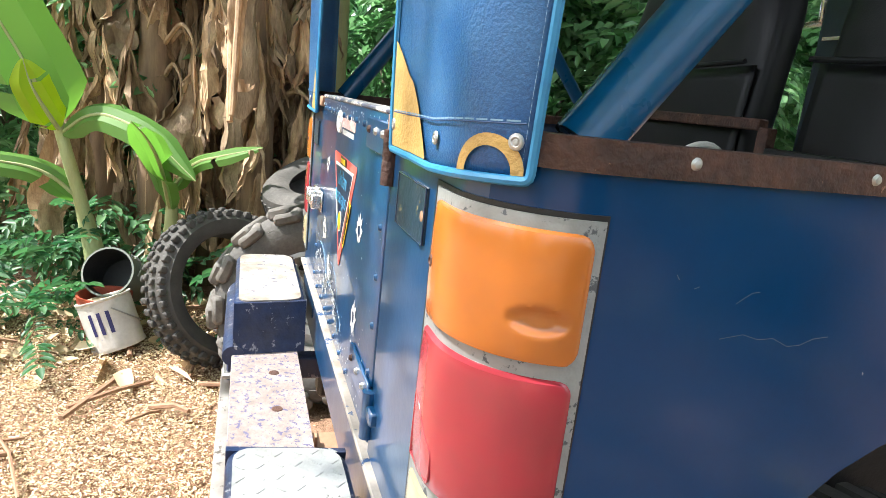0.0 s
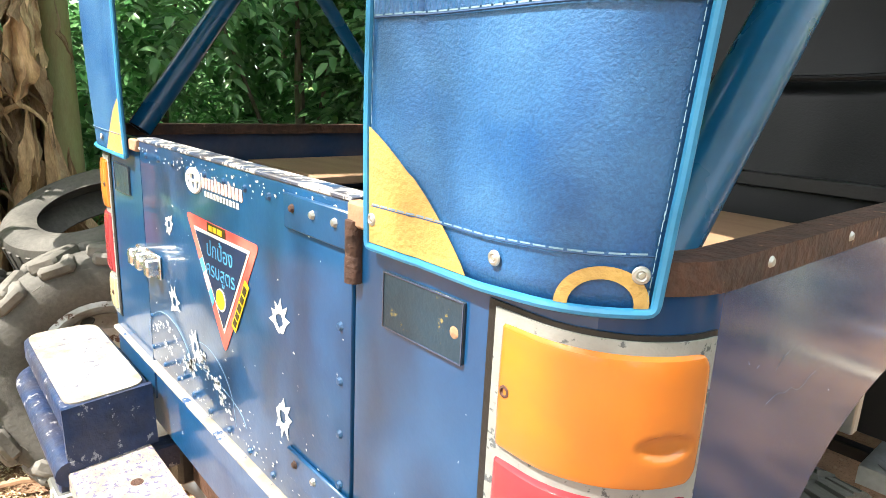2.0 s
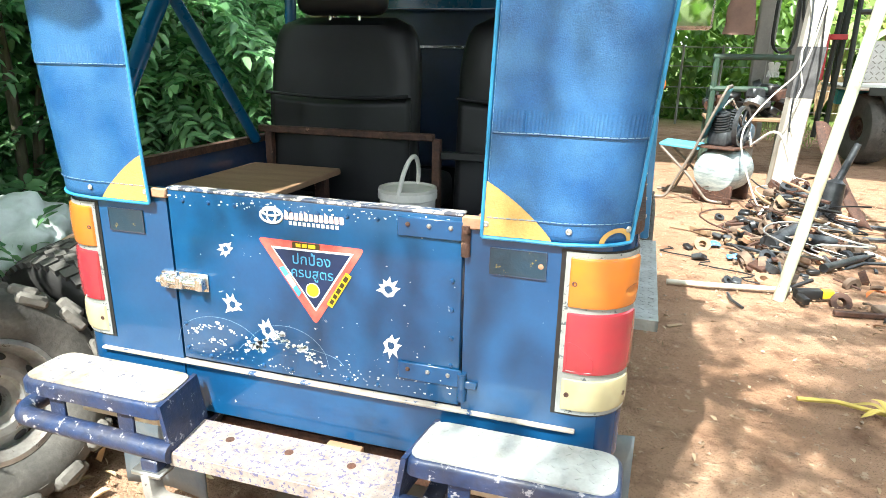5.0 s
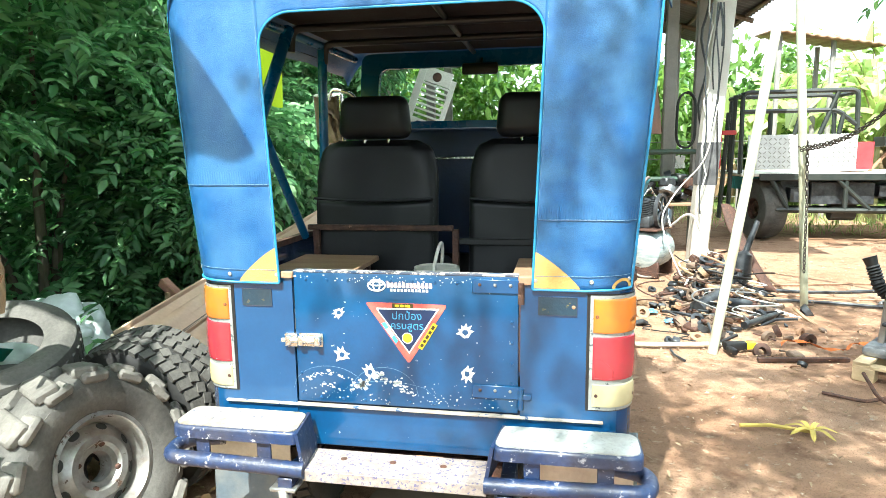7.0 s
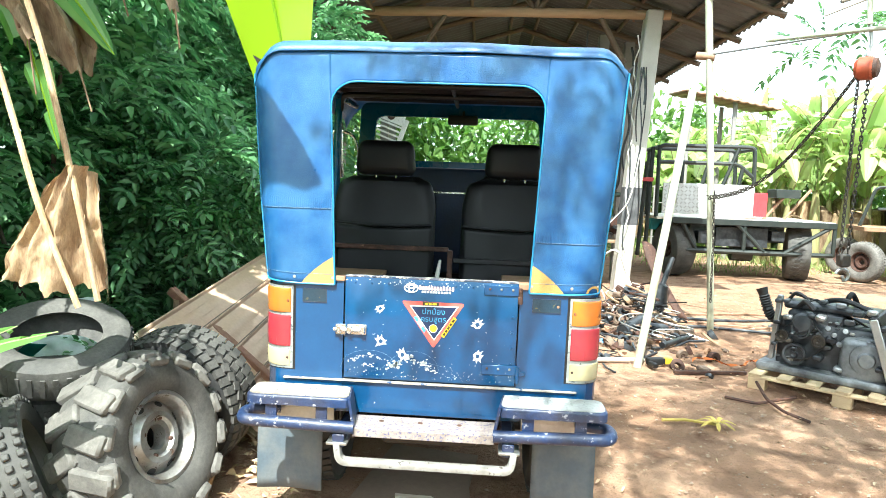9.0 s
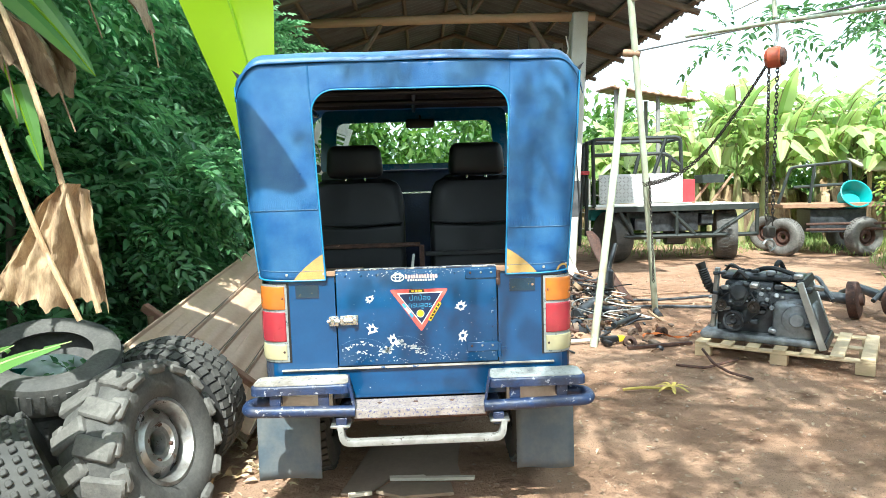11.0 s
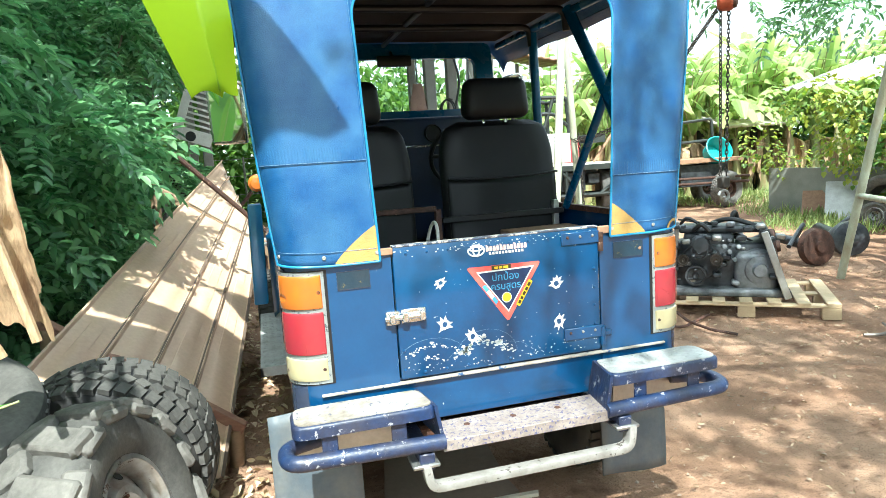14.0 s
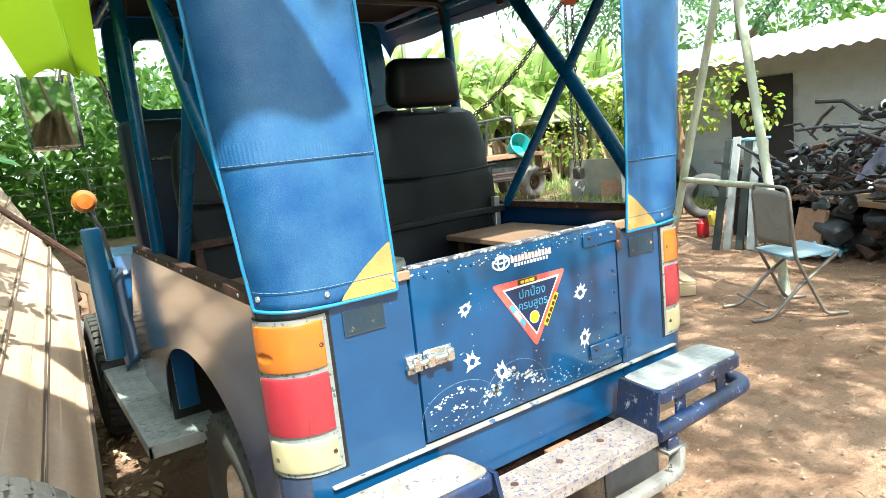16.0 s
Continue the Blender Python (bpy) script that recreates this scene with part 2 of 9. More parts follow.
STEEL = surface("dull_steel", (0.42, 0.42, 0.41), 0.42, metal=0.85, scale=10, spots=(0.2, 0.12, 0.08), spot_at=0.66)
GALV = surface("galvanised_metal", (0.5, 0.5, 0.48), 0.4, metal=0.7, second=(0.3, 0.28, 0.25), scale=9)
RIM = surface("old_silver_rim", (0.52, 0.52, 0.51), 0.34, metal=0.75, second=(0.24, 0.2, 0.17), scale=12, amount=0.8, spots=(0.08, 0.045, 0.03), spot_at=0.6, spot_scale=16)
RUBBER = surface("dusty_rubber", (0.035, 0.034, 0.033), 0.75, second=(0.1, 0.095, 0.085), scale=5, amount=0.8, bump=0.2, grain=90)
RUBBER_PALE = surface("dry_mud_rubber", (0.18, 0.168, 0.152), 0.8, second=(0.09, 0.085, 0.078), scale=9, amount=0.9, bump=0.35, grain=40, fine=0.3)
RUBBER_MID = surface("grey_dusty_rubber", (0.06, 0.058, 0.055), 0.75, second=(0.14, 0.132, 0.12), scale=6, amount=0.8, bump=0.25, grain=60, fine=0.3)
RUBBER_DARK = surface("dark_rubber", (0.02, 0.02, 0.021), 0.65, second=(0.05, 0.048, 0.045), scale=6)
FLAP = surface("grey_rubber_flap", (0.085, 0.11, 0.135), 0.55, second=(0.2, 0.19, 0.17), scale=7, amount=0.6, bump=0.1)
SEAT = surface("black_seat_vinyl", (0.007, 0.0075, 0.009), 0.45, second=(0.014, 0.015, 0.017), scale=8, grain=260, bump=0.07, spec=0.3, dent=0.3, dent_scale=4)
BLACK = surface("black_plastic", (0.012, 0.012, 0.013), 0.45, scale=12)
LINING = surface("roof_lining", (0.035, 0.025, 0.021), 0.85, second=(0.02, 0.015, 0.014), scale=4, spec=0.2)
SEAM_BLUE = surface("seam_shadow_blue", (0.004, 0.045, 0.14), 0.6)
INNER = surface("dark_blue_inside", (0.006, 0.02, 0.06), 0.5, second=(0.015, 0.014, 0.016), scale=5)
WHITE = surface("off_white_plastic", (0.7, 0.69, 0.65), 0.45, second=(0.55, 0.52, 0.46), scale=9, bump=0.05)
CHROME = surface("worn_chrome", (0.72, 0.72, 0.7), 0.25, metal=0.9, second=(0.4, 0.37, 0.33), scale=30)
WOOD = surface("weathered_wood", (0.3, 0.2, 0.12), 0.75, second=(0.2, 0.13, 0.08), scale=5, stretch=(1, 8, 8), grain=25, bump=0.3, vary=0.15)
PALLET = surface("pine_pallet", (0.55, 0.42, 0.26), 0.7, second=(0.4, 0.29, 0.17), scale=5, stretch=(1.5, 8, 8), grain=25, bump=0.25, vary=0.12)
BOARD = surface("plywood_board", (0.28, 0.17, 0.1), 0.7, second=(0.18, 0.1, 0.06), scale=3, stretch=(1, 6, 6), bump=0.15)


def lens_material(name, col, rough=0.25):
    m = bpy.data.materials.new(name)
    m.use_nodes = True
    nd, ln = m.node_tree.nodes, m.node_tree.links
    b = nd["Principled BSDF"]
    b.inputs["Base Color"].default_value = (*col, 1)
    b.inputs["Roughness"].default_value = rough
    b.inputs["Coat Weight"].default_value = 0.6
    b.inputs["Subsurface Weight"].default_value = 0.08
    b.inputs["Subsurface Radius"].default_value = (0.02, 0.01, 0.005)
    co = nd.new("ShaderNodeTexCoord")
    w = nd.new("ShaderNodeTexWave")
    w.inputs["Scale"].default_value, w.inputs["Distortion"].default_value = 90, 0.6
    ln.new(co.outputs["Object"], w.inputs[0])
    n = nd.new("ShaderNodeTexNoise")
    n.inputs["Scale"].default_value = 18
    ln.new(co.outputs["Object"], n.inputs[0])
    mx = nd.new("ShaderNodeMix")
    mx.data_type = "RGBA"
    mx.inputs[6].default_value, mx.inputs[7].default_value = (*col, 1), (*[min(1, c * 0.55 + 0.02) for c in col], 1)
    ln.new(n.outputs[0], mx.inputs["Factor"])
    ln.new(mx.outputs[2], b.inputs["Base Color"])
    bp = nd.new("ShaderNodeBump")
    bp.inputs["Strength"].default_value, bp.inputs["Distance"].default_value = 0.014, 0.004
    ln.new(w.outputs[1], bp.inputs["Height"])
    b.inputs["Coat Roughness"].default_value = 0.12
    ln.new(bp.outputs[0], b.inputs["Normal"])
    return m


AMBER = lens_material("amber_lens", (0.58, 0.165, 0.014))
RED = lens_material("red_lens", (0.37, 0.022, 0.038))
CLEAR = lens_material("cream_lens", (0.5, 0.44, 0.26))
HOUSING = surface("flaked_lamp_housing", (0.33, 0.35, 0.35), 0.42, metal=0.35, second=(0.22, 0.24, 0.24), scale=20, spots=(0.08, 0.09, 0.1), spot_at=0.58, spot_scale=55)


def glass_material(name, tint=(0.9, 0.95, 0.95)):
    m = bpy.data.materials.new(name)
    m.use_nodes = True
    b = m.node_tree.nodes["Principled BSDF"]
    b.inputs["Base Color"].default_value = (*tint, 1)
    b.inputs["Transmission Weight"].default_value = 1
    b.inputs["Roughness"].default_value = 0.02
    b.inputs["IOR"].default_value = 1.1
    return m


GLASS = glass_material("glass")

# ---- the jeep: rear face in the plane y = 0, nose towards +y ----
jeep = thing("jeep", "old blue off-road jeep with a canvas top and chipped tailgate", "car")
FLAT, CR = 0.655, 0.10


def plan(s, off=0.0):
    """A point of the body's outline in plan, s metres from the middle of the rear; off: outwards."""
    a, sg = abs(s), (1 if s >= 0 else -1)
    if a <= FLAT:
        return Vector((s, -off))
    th = (a - FLAT) / CR
    if th <= math.pi / 2:
        return Vector((sg * (FLAT + (CR + off) * math.sin(th)), CR - (CR + off) * math.cos(th)))
    return Vector((sg * (FLAT + CR + off), CR + a - FLAT - CR * math.pi / 2))


def wall_of(s0, s1, z0, z1, t=0.012, off=0.0, n=18):
    """A curved plate that follows the outline."""
    bm = bmesh.new()
    ss = [s0 + (s1 - s0) * i / n for i in range(n + 1)]
    rows = []
    for s in ss:
        a, b = plan(s, off), plan(s, off - t)
        rows.append([bm.verts.new((a.x, a.y, z0)), bm.verts.new((a.x, a.y, z1)), bm.verts.new((b.x, b.y, z1)), bm.verts.new((b.x, b.y, z0))])
    for p, q in zip(rows, rows[1:]):
        for j in range(4):
            bm.faces.new((p[j], p[(j + 1) % 4], q[(j + 1) % 4], q[j]))
    bm.faces.new(rows[0])
    bm.faces.new(list(reversed(rows[-1])))
    bmesh.ops.recalc_face_normals(bm, faces=bm.faces)
    return bm


S_SIDE = FLAT + CR * math.pi / 2
SIDE_X = FLAT + CR
rear_side = []
for sg in (-1, 1):
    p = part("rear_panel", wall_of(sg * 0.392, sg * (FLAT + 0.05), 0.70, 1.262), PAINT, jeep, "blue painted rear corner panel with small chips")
    part("corner_panel", wall_of(sg * (FLAT + 0.05), sg * S_SIDE, 0.70, 1.262), PAINT_DUST_SHEEN if sg < 0 else PAINT_SHADED, jeep)
    rear_side.append(p)
    # side panel with its wheel arch
    mid_, hw_, up_, po_, fr_ = (0.79, 0.47, 0.35, 0.5, 1.255) if sg > 0 else (0.86, 0.55, 0.265, 1.1, 1.42)
    arch = [(mid_ - hw_ * math.cos(a), 0.69 + up_ * max(0.0, math.sin(a)) ** po_) for a in [math.pi * i / 20 for i in range(21)]]
    outline = [(CR, 0.70), (0.26, 0.66), (0.305, 0.66)] + arch + [(fr_, 0.60), (1.95, 0.60), (2.0, 0.75), (2.03, 0.88), (1.92, 1.0), (1.82, 1.12), (1.75, 1.205), (1.65, 1.255), (1.5, 1.262), (CR, 1.262)]
    bm = bmesh.new()
    prism(bm, outline, lambda a, b, d, sg=sg: (sg * (SIDE_X - d), a, b), 0.005)
    side = part("side_panel", bm, PAINT_DUST_SHEEN if sg < 0 else PAINT_SHADED, jeep, "dusty blue side panel with a brown reflection in its colour and a wheel arch" if sg < 0 else "glossy blue side panel in a shade-darkened colour with a wheel arch")
    bm = bmesh.new()
    tube(bm, [(sg * (SIDE_X - 0.004), a, b) for a, b in arch], 0.003, 8)
    if sg > 0:
        for pts in ([(0.225, 1.107), (0.25, 1.111), (0.268, 1.106), (0.285, 1.107), (0.303, 1.099), (0.318, 1.1), (0.332, 1.106), (0.35, 1.108)], [(0.235, 1.14), (0.25, 1.15), (0.258, 1.151)], [(0.168, 1.165), (0.171, 1.161)], [(0.188, 1.153), (0.193, 1.155)]):
            bs = bmesh.new()
            tube(bs, [(SIDE_X, a, b) for a, b in pts], 0.0003, 4)
            part("scratch", bs, FLAP, side)
    part("arch_lip", bm, PAINT_DUST_SHEEN if sg < 0 else PAINT_SHADED, side)
    # rusty capping round the top of the tub
    bm = wall_of(sg * 0.715, sg * (S_SIDE + 1.5), 1.244, 1.27, 0.034, 0.007, 100)
    cap = part("capping_rail", bm, RUST, jeep, "rusty flat steel capping rail with rivets")
    for k in range(8):
        s = S_SIDE + 0.06 + k * 0.19
        q = plan(sg * s, 0.007)
        bm = bmesh.new()
        lathe(bm, [(0.0, 0.003), (0.0035, 0.0025), (0.0055, 0)], 10, aim((q.x, q.y, 1.258), (sg, 0, 0)))
        part("rivet", bm, GALV, cap)
    # inner wheel box and bench board
    bm = bmesh.new()
    box(bm, sg * 0.45, sg * 0.462, 0.27, fr_ + 0.045, 0.45, 1.07, 0.003)
    box(bm, sg * 0.462, sg * 0.742, 0.27, fr_ + 0.045, 1.058, 1.07, 0.003)
    box(bm, sg * 0.462, sg * 0.742, fr_ + 0.033, fr_ + 0.045, 0.45 if sg < 0 else 0.64, 1.058, 0.003)
    part("wheel_box", bm, BLACK, jeep, "black wheel housing")
    if sg < 0:
        bm = bmesh.new()
        box(bm, -0.742, -0.66, 1.30, 1.312, 0.62, 0.95, 0.004)
        part("inner_wing_plate", bm, PAINT, jeep)
    bm = bmesh.new()
    box(bm, sg * 0.33, sg * 0.70, 0.36, 0.86, 1.155, 1.178, 0.004)
    part("bench_board", bm, BOARD, jeep, "bare wooden bench board in the bed")
    for yy in (0.42, 0.80):
        bm = bmesh.new()
        box(bm, sg * 0.36, sg * 0.40, yy - 0.02, yy + 0.02, 0.80, 1.155)
        part("bench_leg", bm, RUST, jeep)

bm = bmesh.new()
box(bm, -0.45, 0.45, 0.012, 1.9, 0.77, 0.80)
for sg in (-1, 1):
    box(bm, sg * 0.45, sg * 0.742, 0.1, 0.27, 0.77, 0.80)
    box(bm, sg * 0.45, sg * 0.742, 1.30 if sg > 0 else 1.465, 1.9, 0.77, 0.80)
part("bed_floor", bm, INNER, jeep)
# lower rear panel and its ledge
bm = bmesh.new()
box(bm, -0.655, 0.655, 0.004, 0.02, 0.635, 0.786, 0.003)
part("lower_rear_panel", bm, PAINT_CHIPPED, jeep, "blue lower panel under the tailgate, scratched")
bm = bmesh.new()
box(bm, -0.66, 0.66, -0.012, 0.01, 0.782, 0.79, 0.002)
part("ledge", bm, surface("bare_ledge_metal", (0.4, 0.37, 0.33), 0.55, second=(0.2, 0.16, 0.13), scale=16, amount=0.8, spots=(0.02, 0.06, 0.15), spot_at=0.6, spot_scale=20), jeep, "bare worn metal ledge")

# tailgate
bm = bmesh.new()
box(bm, -0.386, 0.386, -0.012, 0.02, 0.797, 1.262, 0.006, seg=2)
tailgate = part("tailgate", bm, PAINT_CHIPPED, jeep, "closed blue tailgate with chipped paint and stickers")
bm = bmesh.new()
box(bm, -0.386, 0.386, -0.0135, 0.0215, 1.2595, 1.2665, 0.002)
part("worn_edge", bm, surface("bare_worn_edge", (0.02, 0.06, 0.14), 0.5, second=(0.09, 0.07, 0.06), scale=18, amount=1.0, spots=(0.42, 0.4, 0.37), spot_at=0.5, spot_scale=34), tailgate, "top edge worn to bare metal")
for z0 in (1.205, 0.848):
    bm = bmesh.new()
    box(bm, 0.235, 0.392, -0.018, -0.012, z0, z0 + 0.045, 0.002)
    h = part("hinge", bm, PAINT_CHIPPED, tailgate)
    for k in range(3):
        bm = bmesh.new()
        lathe(bm, [(0.0, 0.005), (0.004, 0.004), (0.006, 0)], 8, aim((0.26 + k * 0.05, -0.018, z0 + 0.028), (0, -1, 0)))
        part("bolt", bm, STEEL if k else RUST, h)
    bm = bmesh.new()
    lathe(bm, [(0.0, 0), (0.0105, 0), (0.0105, 0.028), (0.0098, 0.03), (0.0098, 0.034), (0.0105, 0.036), (0.0105, 0.07), (0.0, 0.072)], 12, pose(0.394, -0.014, z0 - 0.033))
    part("hinge_pin", bm, RUST if z0 > 1 else PAINT_CHIPPED, h)
    bm = bmesh.new()
    box(bm, 0.385, 0.43, -0.019, -0.0, z0 + (0.03 if z0 > 1 else 0.0), z0 + (0.058 if z0 > 1 else 0.02), 0.003)
    part("hinge_strap", bm, PALE_RUST if z0 > 1 else PAINT, h)
bm = bmesh.new()
box(bm, -0.43, -0.385, -0.019, 0, 1.238, 1.262, 0.003)
part("corner_strap", bm, PALE_RUST, tailgate)
# sliding bolt latch
bm = bmesh.new()
box(bm, -0.372, -0.285, -0.017, -0.012, 0.998, 1.046, 0.002)
latch = part("latch", bm, CHROME, tailgate, "worn chrome sliding bolt latch")
bm = bmesh.new()
box(bm, -0.425, -0.378, -0.021, 0.0, 0.996, 1.044, 0.003)
part("keeper", bm, CHROME, latch)
bm = bmesh.new()
tube(bm, [(-0.43, -0.028, 1.022), (-0.29, -0.028, 1.022)], 0.009, 10)
part("bolt_bar", bm, CHROME, latch)
for x in (-0.405, -0.36, -0.30):
    bm = bmesh.new()
    box(bm, x - 0.011, x + 0.011, -0.040, -0.014, 1.005, 1.04, 0.004)
    part("bracket", bm, CHROME, latch)
# rivets along the top, sides and bottom of the tailgate
rivet_at = [(-0.34 + 0.075 * k, 1.236) for k in range(8)] + [(0.365, 0.9 + 0.07 * k) for k in range(4)] + [(-0.37, 0.83 + 0.07 * k) for k in range(2)] + [(-0.3 + 0.08 * k, 0.815) for k in range(7)]
bm0 = bmesh.new()
lathe(bm0, [(0.0, 0.0045), (0.004, 0.004), (0.006, 0)], 8, aim((0, 0, 0), (0, -1, 0)))
rv_mesh = mesh_of(bm0, "rivet")
rv_mesh.materials.append(PAINT)
for x, z in rivet_at:
    o = new("rivet", rv_mesh)
    o.location, o.parent = (x, -0.012, z), tailgate

# stickers
WHITE_INK = surface("white_sticker", (0.75, 0.75, 0.73), 0.5, bump=0)
RED_INK = surface("red_sticker", (0.62, 0.07, 0.06), 0.45, second=(0.6, 0.2, 0.16), scale=25, amount=0.7, bump=0)
NAVY_INK = surface("navy_sticker", (0.01, 0.025, 0.08), 0.4, bump=0)
CYAN_INK = surface("cyan_ink", (0.08, 0.35, 0.6), 0.5, bump=0)
YELLOW_INK = surface("yellow_sticker", (0.78, 0.52, 0.02), 0.5, bump=0)


def flat_poly(pts, y, m=None):
    bm = bmesh.new()
    prism(bm, pts, lambda a, b, d: (a, y - d, b), 0.0008)
    return bm


def hole_star(cx, cz, r, seed):
    rnd = random.Random(seed)
    bm = bmesh.new()
    n = 20
    spikes = rnd.sample(range(0, n, 2), 6)
    outer, inner = [], []
    for k in range(n):
        a = 2 * math.pi * k / n + 0.2
        ro = r * (rnd.uniform(1.0, 1.3) if k in spikes else rnd.uniform(0.6, 0.75))
        outer.append(bm.verts.new((cx + ro * math.cos(a), -0.0132, cz + ro * math.sin(a))))
        ri = r * rnd.uniform(0.28, 0.42)
        inner.append(bm.verts.new((cx + ri * math.cos(a), -0.0132, cz + ri * math.sin(a))))
    for k in range(n):
        bm.faces.new((outer[k], inner[k], inner[(k + 1) % n], outer[(k + 1) % n]))
    return bm


for k, (x, z) in enumerate([(-0.219, 0.973), (0.211, 1.070), (0.216, 0.927), (-0.120, 0.917)]):
    part("hole_sticker", hole_star(x, z, 0.027, k), WHITE_INK, tailgate, "white ragged bullet-hole sticker", smooth=False)
part("hole_sticker", hole_star(-0.225, 1.122, 0.021, 9), WHITE_INK, tailgate, "white ragged bullet-hole sticker", smooth=False)


def rounded(pts, r, n=4):
    q = bend([Vector((*pts[-1], 0)).lerp(Vector((*pts[0], 0)), 0.5)] + [Vector((*p, 0)) for p in pts] + [Vector((*pts[-1], 0)).lerp(Vector((*pts[0], 0)), 0.5)], r, n)
    return [(v.x, v.y) for v in q[:-1]]


tri = part("triangle_sticker", flat_poly(rounded([(-0.131, 1.163), (0.018, 0.952), (0.153, 1.161)], 0.014), -0.0125), RED_INK, tailgate, "triangular warning sticker with a red border", smooth=False)
part("inner_field", flat_poly([(-0.094, 1.144), (0.02, 0.988), (0.125, 1.147)], -0.0136), WHITE_INK, tri, smooth=False)
part("dark_field", flat_poly([(-0.086, 1.139), (0.02, 0.996), (0.116, 1.142)], -0.0146), NAVY_INK, tri, smooth=False)
OLIVE_INK = surface("dark_olive_ink", (0.05, 0.035, 0.01), 0.45, bump=0)
part("tab", flat_poly([(-0.036, 1.1455), (-0.036, 1.161), (0.037, 1.161), (0.037, 1.1465)], -0.0136), OLIVE_INK, tri, smooth=False)
for x0, x1 in ((-0.026, -0.013), (-0.009, 0.004), (0.008, 0.026)):
    part("bar", flat_poly([(x0, 1.149), (x0, 1.1575), (x1, 1.1575), (x1, 1.149)], -0.0146), YELLOW_INK, tri, smooth=False)
side_a, side_b = Vector((0.050, 1.012)), Vector((0.104, 1.099))
run_, out_ = (side_b - side_a), Vector((0.85, -0.53)) * 0.0165
part("tab", flat_poly([tuple(p) for p in (side_a, side_a + out_, side_b + out_, side_b)], -0.0136), YELLOW_INK, tri, smooth=False)
for u0, u1 in ((0.08, 0.2), (0.25, 0.36), (0.41, 0.55), (0.6, 0.72), (0.78, 0.92)):
    part("bar", flat_poly([tuple(p) for p in (side_a + run_ * u0 + out_ * 0.2, side_a + run_ * u0 + out_ * 0.8, side_a + run_ * u1 + out_ * 0.8, side_a + run_ * u1 + out_ * 0.2)], -0.0146), OLIVE_INK, tri, smooth=False)
for u0, u1, ink in ((0.3, 0.42, CYAN_INK), (0.42, 0.58, WHITE_INK), (0.58, 0.7, CYAN_INK)):
    ca, cb = Vector((-0.113, 1.143)), Vector((0.012, 0.968))
    ia, ib = Vector((-0.0975, 1.1445)), Vector((0.0175, 0.985))
    part("tab", flat_poly([tuple(p) for p in (ca.lerp(cb, u0), ca.lerp(cb, u1), ia.lerp(ib, u1), ia.lerp(ib, u0))], -0.0136), ink, tri, smooth=False)
part("disc", flat_poly([(0.015 + 0.019 * math.cos(a), 1.043 + 0.019 * math.sin(a)) for a in [2 * math.pi * i / 20 for i in range(20)]], -0.0156), WHITE_INK, tri, smooth=False)
part("disc", flat_poly([(0.015 + 0.0165 * math.cos(a), 1.044 + 0.0165 * math.sin(a)) for a in [2 * math.pi * i / 20 for i in range(20)]], -0.0166), YELLOW_INK, tri, smooth=False)


def words(name, text, size, x, z, y, material, parent):
    cu = bpy.data.curves.new(name, "FONT")
    cu.body, cu.size, cu.align_x, cu.extrude = text, size, "CENTER", 0.0003
    ob = new(name, cu)
    ob.matrix_world = pose(x, y, z, 90, 0, 0)
    ob.parent = parent
    cu.materials.append(material)
    return ob


words("lettering", "ปกป้อง", 0.036, 0.014, 1.107, -0.0156, CYAN_INK, tri)
words("lettering", "ครบสูตร", 0.034, 0.014, 1.074, -0.0156, CYAN_INK, tri)
# round badge and two lines of plain bars
bm = bmesh.new()
ring = [(-0.089 + 0.03 * math.cos(a), -0.0128, 1.221 + 0.019 * math.sin(a)) for a in [2 * math.pi * i / 24 for i in range(24)]]
tube(bm, ring, 0.003, 6, closed=True)
tube(bm, [(-0.089 + 0.012 * math.cos(a), -0.0128, 1.221 + 0.017 * math.sin(a)) for a in [2 * math.pi * i / 16 for i in range(16)]], 0.0028, 6, closed=True)
tube(bm, [(-0.089 + 0.024 * math.cos(a), -0.0128, 1.227 + 0.007 * math.sin(a)) for a in [2 * math.pi * i / 16 for i in range(16)]], 0.0028, 6, closed=True)
part("oval_badge", bm, WHITE_INK, tailgate, "white oval badge sticker")
PINK_INK = surface("white_and_red_lettering", (0.72, 0.58, 0.55), 0.5, second=(0.6, 0.3, 0.26), scale=160, amount=0.9, bump=0)
for k in range(12):
    x0 = -0.053 + k * 0.0131
    part("bar", flat_poly([(x0, 1.214), (x0, 1.232 if k % 4 else 1.238), (x0 + 0.0092, 1.232), (x0 + 0.0112, 1.217), (x0 + 0.0085, 1.214)], -0.0125), PINK_INK, tailgate, smooth=False)
for k in range(11):
    x0 = -0.042 + k * 0.0122
    part("bar", flat_poly([(x0, 1.2015), (x0, 1.2105), (x0 + 0.008, 1.2105), (x0 + 0.008, 1.2015)], -0.0125), WHITE_INK, tailgate, smooth=False)

# flaked paint along the bottom of the tailgate and on the ledge panel
rnd = random.Random(5)
verts, faces = [], []


def flake(x, z, r, y):
    n = rnd.randint(5, 8)
    b = len(verts)
    st = rnd.uniform(1.0, 2.2)
    for k in range(n):
        a = 2 * math.pi * k / n
        q = r * rnd.uniform(0.6, 1.2)
        verts.append((x + q * math.cos(a) * st, y, z + q * math.sin(a)))
    faces.append(list(range(b, b + n)))


